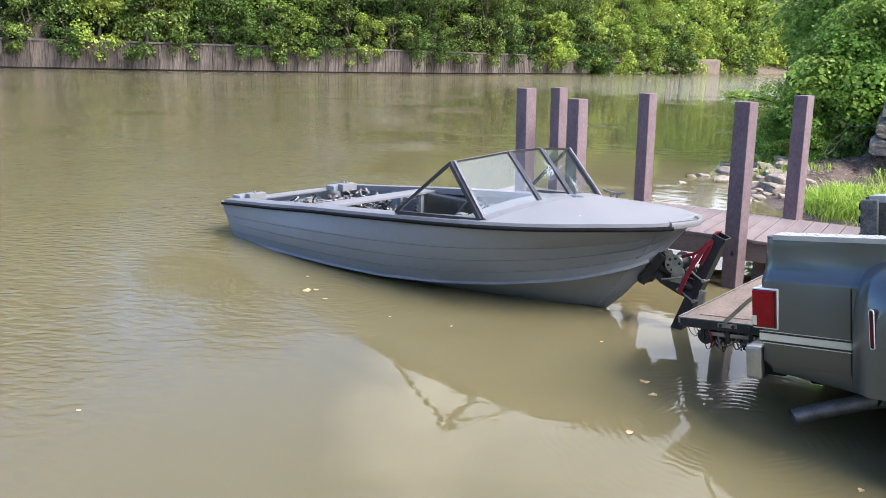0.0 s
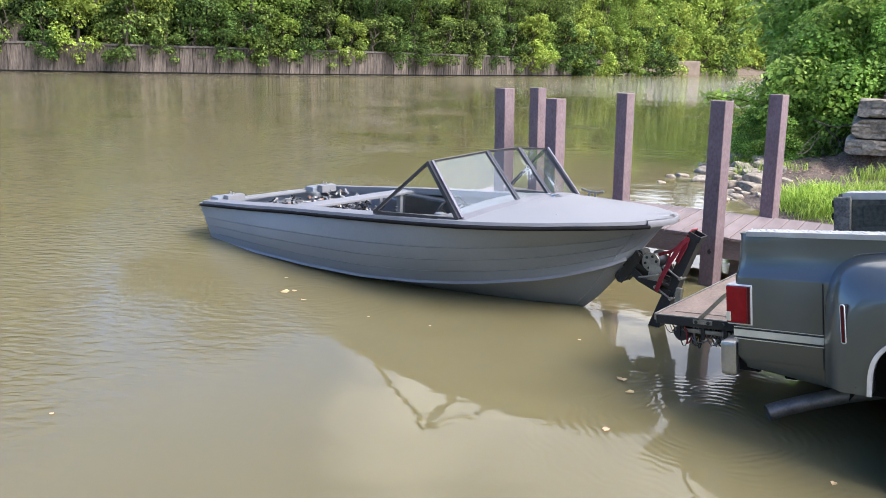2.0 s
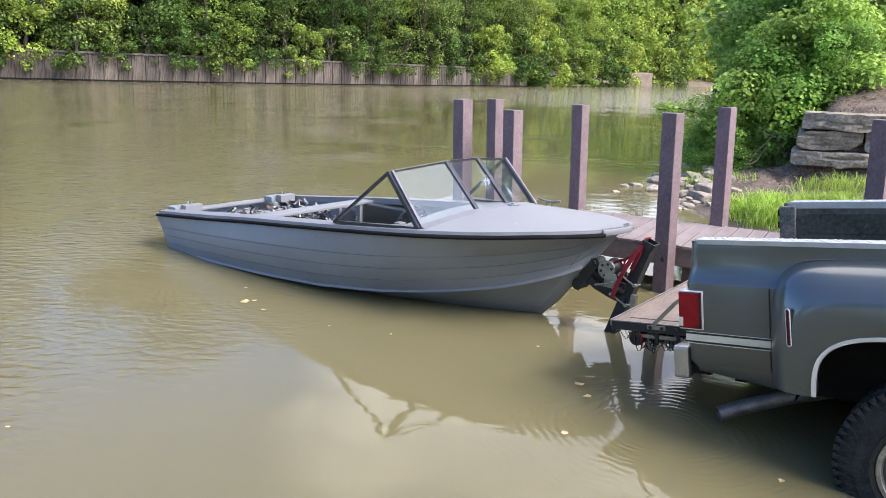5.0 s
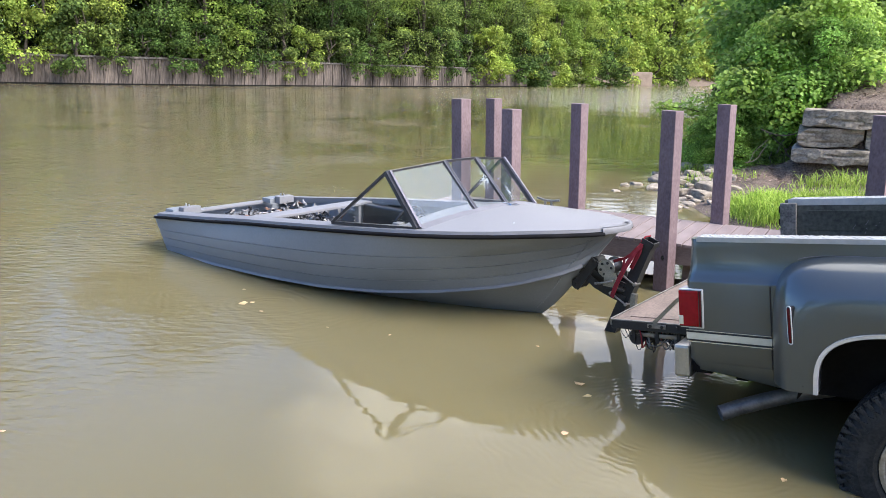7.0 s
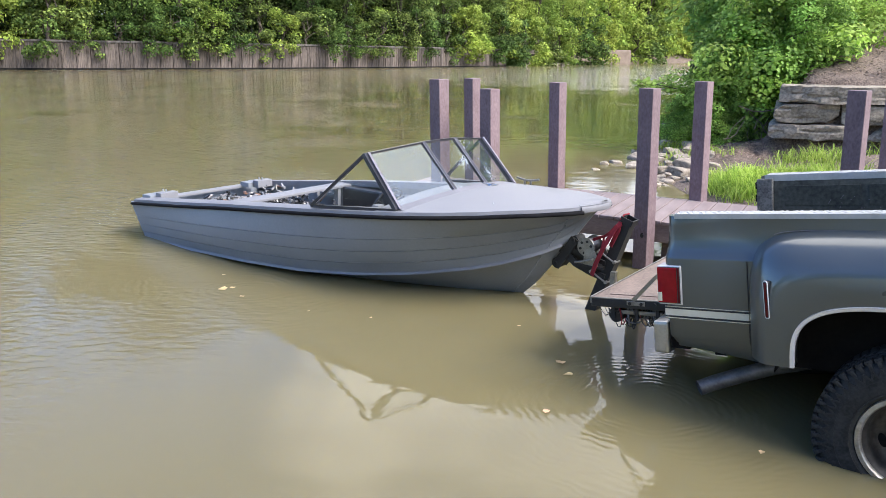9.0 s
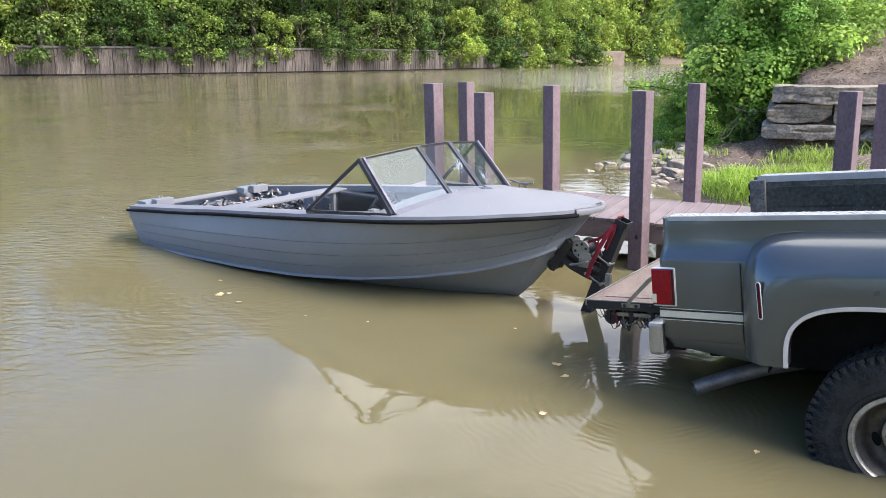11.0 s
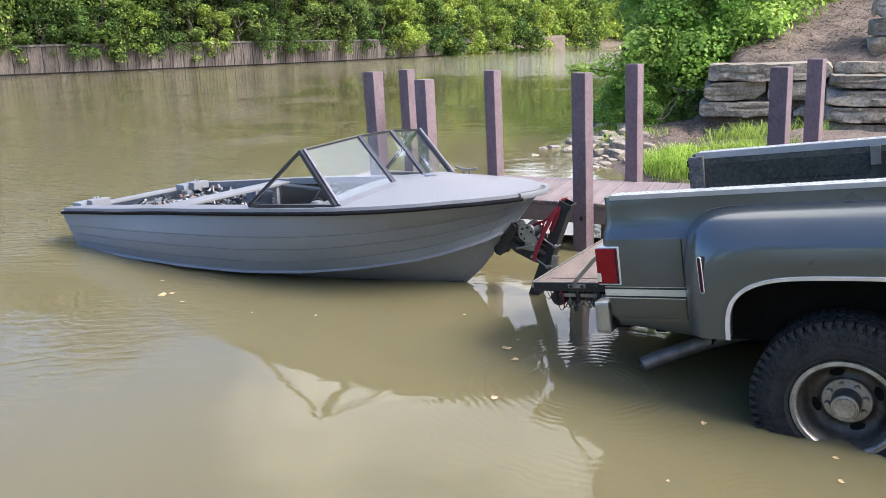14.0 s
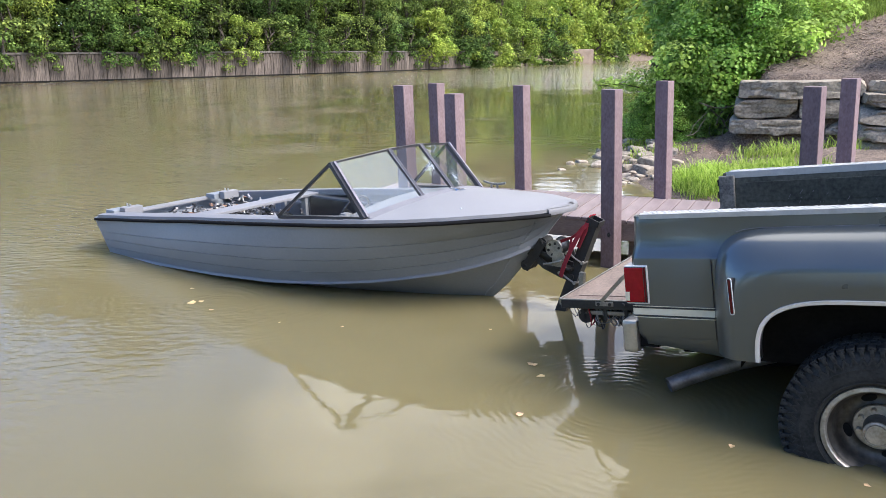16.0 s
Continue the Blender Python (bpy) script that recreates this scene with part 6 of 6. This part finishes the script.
# stacked limestone wall
def slab(seed, lx, ly, lz):
    """A quarried limestone block: flat bed faces, a split front with layers, broken corners and pitted edges."""
    rng = random.Random(seed * 17 + 3)
    bm = bmesh.new()
    nx, ny, nz = max(6, int(lx / 0.036)), max(6, int(ly / 0.07)), max(6, int(lz / 0.032))
    grid = {}

    def corner(i, j, k):
        if (i, j, k) not in grid:
            grid[i, j, k] = bm.verts.new((i / nx - 0.5, j / ny - 0.5, k / nz - 0.5))
        return grid[i, j, k]

    for i in range(nx):
        for k in range(nz):
            bm.faces.new([corner(i, 0, k), corner(i + 1, 0, k), corner(i + 1, 0, k + 1), corner(i, 0, k + 1)])
        for j in range(ny):
            bm.faces.new([corner(i, j, nz), corner(i + 1, j, nz), corner(i + 1, j + 1, nz), corner(i, j + 1, nz)])
            if j < 3:
                bm.faces.new([corner(i, j + 1, 0), corner(i + 1, j + 1, 0), corner(i + 1, j, 0), corner(i, j, 0)])
    for j in range(ny):
        for k in range(nz):
            bm.faces.new([corner(0, j + 1, k), corner(0, j, k), corner(0, j, k + 1), corner(0, j + 1, k + 1)])
            bm.faces.new([corner(nx, j, k), corner(nx, j + 1, k), corner(nx, j + 1, k + 1), corner(nx, j, k + 1)])
    off = Vector((seed * 5.1, seed * 2.3, seed * 9.7))
    cuts = []
    for i in range(16):
        d = Vector((rng.choice((-1, 1)) * rng.uniform(0.2, 1), rng.uniform(-1, -0.15), rng.choice((-1, 1)) * rng.uniform(0.05, 0.9))).normalized()
        reach = abs(d.x) * lx / 2 + abs(d.y) * ly / 2 + abs(d.z) * lz / 2
        cuts.append((d, reach - rng.uniform(0.006, 0.045)))
    for i in range(7):
        d = Vector((rng.choice((-1, 1)) * rng.uniform(0.25, 1), rng.uniform(-0.2, 0.1), rng.choice((-1, 1)) * rng.uniform(0.35, 1))).normalized()
        cuts.append((d, abs(d.x) * lx / 2 + abs(d.z) * lz / 2 - rng.uniform(0.006, 0.045)))
    for i in range(5):
        d = Vector((rng.uniform(-0.35, 0.35), -1, rng.uniform(-0.5, 0.4))).normalized()
        cuts.append((d, abs(d.x) * lx * 0.2 + ly / 2 + abs(d.z) * lz * 0.3 - rng.uniform(0.0, 0.05)))
    beds = sorted(rng.uniform(-0.38, 0.38) * lz for _ in range(3))
    for v in bm.verts:
        a, b, c = v.co.x * 2, v.co.y * 2, v.co.z * 2
        p = Vector((v.co.x * lx, v.co.y * ly, v.co.z * lz))
        p.y += 0.05 * noise.noise(Vector((p.x * 1.6, p.z * 2, 4)) + off) * -min(b, 0)
        for d, reach in cuts:
            k = d.dot(p) - reach
            if k > 0:
                p -= d * k
        q = p + off
        if b < -0.2:
            for z in beds:
                w = abs(p.z - z - 0.025 * noise.noise(Vector((p.x * 1.8, 0, z * 9)) + off))
                p.y += 0.03 * max(0, 1 - w / 0.022) * max(0, 0.5 + 1.5 * noise.noise(Vector((p.x * 2.2, z * 30, 1)) + off))
        # chips: each cell of the face stands a little in or out
        _, seeds = noise.voronoi(Vector((q.x * 4.5, q.y * 4.5, q.z * 9)))
        p += Vector((0.3 * a, -1.0, 0.3 * c)) * 0.032 * noise.noise(seeds[0] * 3.7)
        p += Vector((0.5 * a, -1.0, 0.35 * c)) * (0.025 * noise.noise(q * 3.0) + 0.012 * noise.noise(q * 15))
        p.z += 0.020 * noise.noise(Vector((p.x * 1.7, p.y, c * 0.6)) + off) + 0.010 * noise.noise(Vector((p.x * 6, p.y * 4, c)) + off)
        v.co = p
    me = bpy.data.meshes.new("stone")
    bm.to_mesh(me)
    bm.free()
    me.materials.append(LIMESTONE)
    me.shade_smooth()
    me.set_sharp_from_angle(angle=radians(26))
    return me


sw = STONE_B - STONE_A
stone_wall = empty("stone_wall", Matrix.LocRotScale((STONE_A.x, STONE_A.y, 0.34), Euler((0, 0, math.atan2(sw.y, sw.x))), None), "dry-stacked wall of big grey limestone slabs on the bank", "stone wall", kind="structure")
# (height, thickness, set-back, stones as start and length)
courses = [(-0.08, 0.25, 0.16, [(1.30, 0.62), (2.0, 1.3)]), (0.19, 0.26, 0.0, [(0.05, 1.42), (1.50, 0.58), (2.10, 1.4), (3.56, 1.5), (5.1, 1.2)]), (0.45, 0.31, 0.05, [(0.11, 0.95), (1.08, 0.86), (1.97, 0.95), (2.95, 1.3), (4.3, 1.7)]), (0.77, 0.28, 0.02, [(0.16, 1.86), (2.05, 1.35), (3.45, 1.5), (5.0, 1.3)])]
seed = 1
for z, h, back, row in courses:
    for x, ln in row:
        ob = new("stone", slab(seed, ln, 0.95, h - 0.025))
        ob.parent = stone_wall
        ob.location = (x + ln / 2, 0.36 + back + 0.04 * ((seed * 37) % 5 - 2) / 2, z + h / 2)
        ob.rotation_euler = (0.012 * ((seed * 13) % 5 - 2), 0.012 * ((seed * 7) % 5 - 2), 0.02 * ((seed * 11) % 5 - 2))
        seed += 1

for x, y, z, ln, lz in ((1.93, -0.42, -0.13, 1.6, 0.27), (3.6, -0.46, -0.13, 1.5, 0.27), (1.90, -0.50, 0.155, 1.75, 0.24), (3.7, -0.5, 0.155, 1.4, 0.25), (1.95, -0.44, 0.40, 1.35, 0.25), (3.34, -0.44, 0.40, 1.5, 0.25), (2.0, -0.46, 0.655, 1.75, 0.21), (3.8, -0.46, 0.655, 1.5, 0.21)):
    ob = new("stone", slab(seed, ln, 0.9, lz - 0.02))
    ob.parent = stone_wall
    ob.location = (x + ln / 2, y + 0.3, z + lz / 2)
    ob.rotation_euler = (0, 0.015, 0.04 * (seed % 3 - 1))
    seed += 1
for k, dz, ln in ((0.0, 0.0, 1.5), (0.02, 0.29, 1.2), (0.04, 0.58, 1.6), (1.6, 0.0, 1.4), (1.3, 0.29, 1.5)):
    ob = new("boulder", slab(seed, ln, 0.8, 0.28))
    ob.matrix_world = Matrix.LocRotScale((7.95 + sw.normalized().x * (k + ln / 2), 11.75 + sw.normalized().y * (k + ln / 2), 1.60 + dz), Euler((0, 0, math.atan2(sw.y, sw.x))), None)
    tagged(ob, "grey limestone slab on the upper dirt slope", "boulder", "slabs on the upper slope")
    seed += 1

# broad-leaved vines and bushes on the near bank
vine_kinds = [tree_kind(200 + i, 2.9, 1.25, 0.05, 40, 16000, 0.042, 0.098, BUSH_LEAF, 0.32, 0.62, HEART, 0.65) for i in range(3)] + [tree_kind(205, 2.9, 1.25, 0.05, 36, 5000, 0.11, 0.21, BUSH_LEAF, 0.35, 0.7, RHOMB, 1.0)]
for x, y, size, k in ((5.40, 14.1, 0.5, 2), (5.50, 14.7, 0.68, 0), (4.75, 15.1, 0.22, 1), (6.15, 14.15, 0.85, 1), (6.5, 14.5, 1.0, 0), (7.1, 15.0, 0.98, 2), (7.9, 16.6, 0.9, 0), (7.3, 16.4, 1.2, 1), (8.4, 17.6, 1.4, 3), (9.9, 17.6, 1.3, 2), (9.3, 19.0, 1.5, 3), (10.6, 20.4, 1.6, 3), (12.4, 19.6, 1.5, 3), (11.2, 22.8, 1.7, 3), (6.55, 13.75, 0.55, 1), (5.0, 13.75, 0.36, 2), (5.45, 13.55, 0.42, 0), (4.75, 14.2, 0.30, 1), (7.3, 15.2, 0.55, 2)):
    plant("bush", vine_kinds[k], x, y, ground_height(x, y) - 0.15, random.uniform(0, 6.28), size, "dense bush overgrown with broad bright green vine leaves", "bush", "bushes on the near bank")
bank_kinds = [tree_kind(220 + i, 9.5, 2.6, 0.4, 60, 7000, 0.16, 0.34, TREE_LEAF if i else SUNNY_LEAF, 0.6, 1.2) for i in range(2)]
for x, y, size in ((12.5, 25, 0.55), (15.5, 23, 0.6), (12.5, 30, 0.6), (16.0, 34, 0.65), (18.5, 29, 0.7), (20.0, 44, 0.8), (26, 55, 0.9), (33, 70, 1.0), (42, 90, 1.2), (23, 38, 0.8), (19.5, 22, 0.6), (55, 114, 1.4)):
    plant("tree", bank_kinds[random.randrange(2)], x, y, ground_height(x, y) - 0.15, random.uniform(0, 6.28), size, "green leafy tree on the near bank", "tree", "trees on the near bank")
for y in (33, 37, 42, 47, 53, 60, 68, 77, 87, 98):
    x = interp(y, SHORE_Y, SHORE_X) + 0.8
    plant("shrub", shrub_kinds[int(y) % 3], x, y, 0.6, random.uniform(0, 6.28), 0.7 + y * 0.008, "leafy shrub at the near bank's waterline", "shrub", "shrubs on the near bank")
# unseen trees added behind the onlooker at the landing to block sky light
for x, y, size in ((-20, -26, 1.5), (-13, -24, 1.4), (-6, -22, 1.4), (-26, -17, 1.5), (1, -23, 1.3), (8, -25, 1.3), (-30, -6, 1.4)):
    plant("tree", bank_kinds[1], x, y, ground_height(x, y) - 0.15, random.uniform(0, 6.28), size, "unseen leafy tree added behind the boat landing to block sky light", "tree", "trees behind the landing")

# a branch that hangs out over the water
limb_bush = empty("bush", pose(5.0, 14.4, 0.2), "low leafy branch reaching out over the water", "bush", "bushes on the near bank")
branch_path = [Vector((0.5, 0.1, 0.1)), Vector((0.1, 0.05, 0.7)), Vector((-0.4, 0.05, 1.0)), Vector((-0.8, 0.1, 1.08)), Vector((-1.2, 0.1, 1.04))]
tube("branch", branch_path, 0.012, BARK, limb_bush, 6)
rng = np.random.default_rng(77)
k = rng.uniform(1.2, 4.0, 260)
lp = np.array([np.array(branch_path[int(i)].lerp(branch_path[min(int(i) + 1, 4)], i - int(i))) for i in np.minimum(k, 3.999)]) + rng.normal(size=(260, 3)) * np.array([0.09, 0.14, 0.06])
ob = new("leaves", leaf_mesh("leaves", lp, rng_unit(rng, 260) * 0.6 + np.array([0, -0.3, 1.0]), rng.uniform(0.05, 0.12, 260), rng, BUSH_LEAF, HEART))
ob.parent = limb_bush

# bare roots and twigs under the bush
random.seed(17)
root_heap = empty("exposed_roots", pose(5.62, 12.9, 0.45), "tangle of bare grey roots and twigs under the bush", "roots")
for i in range(26):
    p = Vector((random.uniform(-0.5, 0.6), random.uniform(-0.3, 0.8), random.uniform(0.0, 0.55)))
    d = Vector((random.uniform(-1, 1), random.uniform(-1, 0.2), random.uniform(-0.9, 0.1))).normalized()
    path = []
    for k in range(6):
        path.append(p.copy())
        d = (d + Vector((random.uniform(-1, 1), random.uniform(-1, 1), random.uniform(-1, 0.6))) * 0.4).normalized()
        p = p + d * 0.14
    tube("root", path, random.uniform(0.003, 0.011), ROOT, root_heap, 5)


# grass
def grass(name, spots, tufts, per, seed, h0, h1, label, mat=GRASS_MAT):
    """Arching blades in tufts of uneven height, scattered over a few oval spots (x, y, two radii, turn)."""
    rng = np.random.default_rng(seed)
    verts, faces = [], []
    for _ in range(tufts):
        cx, cy, rx, ry, turn = spots[rng.integers(len(spots))]
        a, r = rng.random() * 6.283, math.sqrt(rng.random())
        u, v = rx * r * math.cos(a), ry * r * math.sin(a)
        tx, ty = cx + u * math.cos(turn) - v * math.sin(turn), cy + u * math.sin(turn) + v * math.cos(turn)
        tall = rng.uniform(h0, h1) * (1.25 - 0.6 * r)
        wide = rng.uniform(0.04, 0.12)
        for _ in range(int(per * rng.uniform(0.5, 1.4))):
            x, y = tx + rng.normal() * wide, ty + rng.normal() * wide
            z = ground_height(x, y)
            if z < -0.06:
                continue
            h = tall * rng.uniform(0.5, 1.15)
            b = rng.random() * 6.283
            w = rng.uniform(0.0025, 0.006)
            lean = rng.uniform(0.3, 1.3) * h
            dx, dy = math.cos(b), math.sin(b)
            px, py = -dy * w, dx * w
            k = len(verts)
            verts += [(x + px, y + py, z - 0.02), (x - px, y - py, z - 0.02), (x + dx * lean * 0.25 + px, y + dy * lean * 0.25 + py, z + h * 0.5), (x + dx * lean * 0.25 - px, y + dy * lean * 0.25 - py, z + h * 0.5), (x + dx * lean * 0.65 + px * 0.7, y + dy * lean * 0.65 + py * 0.7, z + h * 0.85), (x + dx * lean * 0.65 - px * 0.7, y + dy * lean * 0.65 - py * 0.7, z + h * 0.85), (x + dx * lean * 1.1, y + dy * lean * 1.1, z + h * rng.uniform(0.75, 0.98))]
            faces += [(k, k + 1, k + 3, k + 2), (k + 2, k + 3, k + 5, k + 4), (k + 4, k + 5, k + 6)]
    ob = raw(name, verts, faces, mat)
    return tagged(ob, label, "grass", kind="stuff")


grass("grass", [(4.2, 9.3, 0.7, 0.8, 0.1), (4.5, 8.9, 0.8, 0.7, -0.4), (3.85, 9.7, 0.3, 0.7, 0.0)], 300, 26, 4, 0.09, 0.27, "bright green tufted bank grass beside the dock")
grass("grass", [(5.35, 10.8, 0.55, 0.55, -0.5), (6.0, 10.5, 0.75, 0.6, -0.5), (5.0, 10.2, 0.5, 0.5, 0.0)], 62, 15, 14, 0.09, 0.30, "tall loose grass tufts before the stone wall")
grass("grass", [(4.4, 12.2, 0.35, 0.5, 0), (4.3, 13.8, 0.3, 0.4, 0), (4.9, 15.4, 0.4, 0.5, 0), (3.8, 12.3, 0.25, 0.35, 0)], 40, 18, 5, 0.10, 0.26, "sparse grass tufts between the shore rocks")
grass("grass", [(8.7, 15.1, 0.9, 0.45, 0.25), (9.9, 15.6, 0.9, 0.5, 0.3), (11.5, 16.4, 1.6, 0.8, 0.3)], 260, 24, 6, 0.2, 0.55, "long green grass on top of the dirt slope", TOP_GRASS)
# leaf litter on the dirt slope
rng = np.random.default_rng(9)
lp = []
while len(lp) < 15000:
    x, y = rng.uniform(5.2, 13), rng.uniform(10.5, 17)
    p = Vector((x, y)) - STONE_A
    a = sw.normalized()
    if p.dot(Vector((-a.y, a.x))) > 0.7:
        lp.append((x, y, ground_height(x, y) + 0.012))
while len(lp) < 17500:
    x, y = rng.uniform(4.2, 6.4), rng.uniform(10.3, 13.2)
    if ground_height(x, y) > 0.12:
        lp.append((x, y, ground_height(x, y) + 0.01))
lp = np.array(lp)
litter = new("leaf_litter", leaf_mesh("leaf_litter", lp, rng_unit(rng, len(lp)) * 0.3 + np.array([0, 0, 1.0]), rng.uniform(0.015, 0.06, len(lp)), rng, leaf_material("dry_leaf_litter", (0.035, 0.026, 0.02), (0.12, 0.088, 0.068), (0.30, 0.23, 0.185), 0.1), RHOMB))
tagged(litter, "dry brown leaf litter on the dirt slope", "leaf litter", kind="stuff")

# leaves afloat
leaf_me = leaf_mesh("floating_leaf", np.zeros((1, 3)), np.array([[0, 0, 1.0]]), np.array([1.0]), np.random.default_rng(2), DEAD_LEAF, HEART)
random.seed(31)
for x, y, size in ((-1.941, 5.543, 0.085), (-1.86, 5.58, 0.05), (-1.739, 5.353, 0.05), (0.436, 4.037, 0.075), (0.442, 3.845, 0.055), (0.236, 3.369, 0.045), (0.268, 4.678, 0.03), (-2.013, 5.937, 0.035), (1.174, 2.918, 0.035), (1.509, 2.342, 0.03), (1.60, 2.52, 0.032), (0.805, 2.461, 0.02), (-1.2, 5.0, 0.025), (-2.6, 3.3, 0.03), (-2.9, 3.05, 0.03), (-0.75, 4.85, 0.025)):
    ob = new("floating_leaf", leaf_me)
    ob.matrix_world = Matrix.LocRotScale((x, y, 0.006), Euler((random.uniform(-0.1, 0.1), random.uniform(-0.1, 0.1), random.uniform(0, 6.28))), (size, size, size))
    tagged(ob, "yellow-brown fallen leaf afloat on the water", "leaf", "fallen leaves on the water")
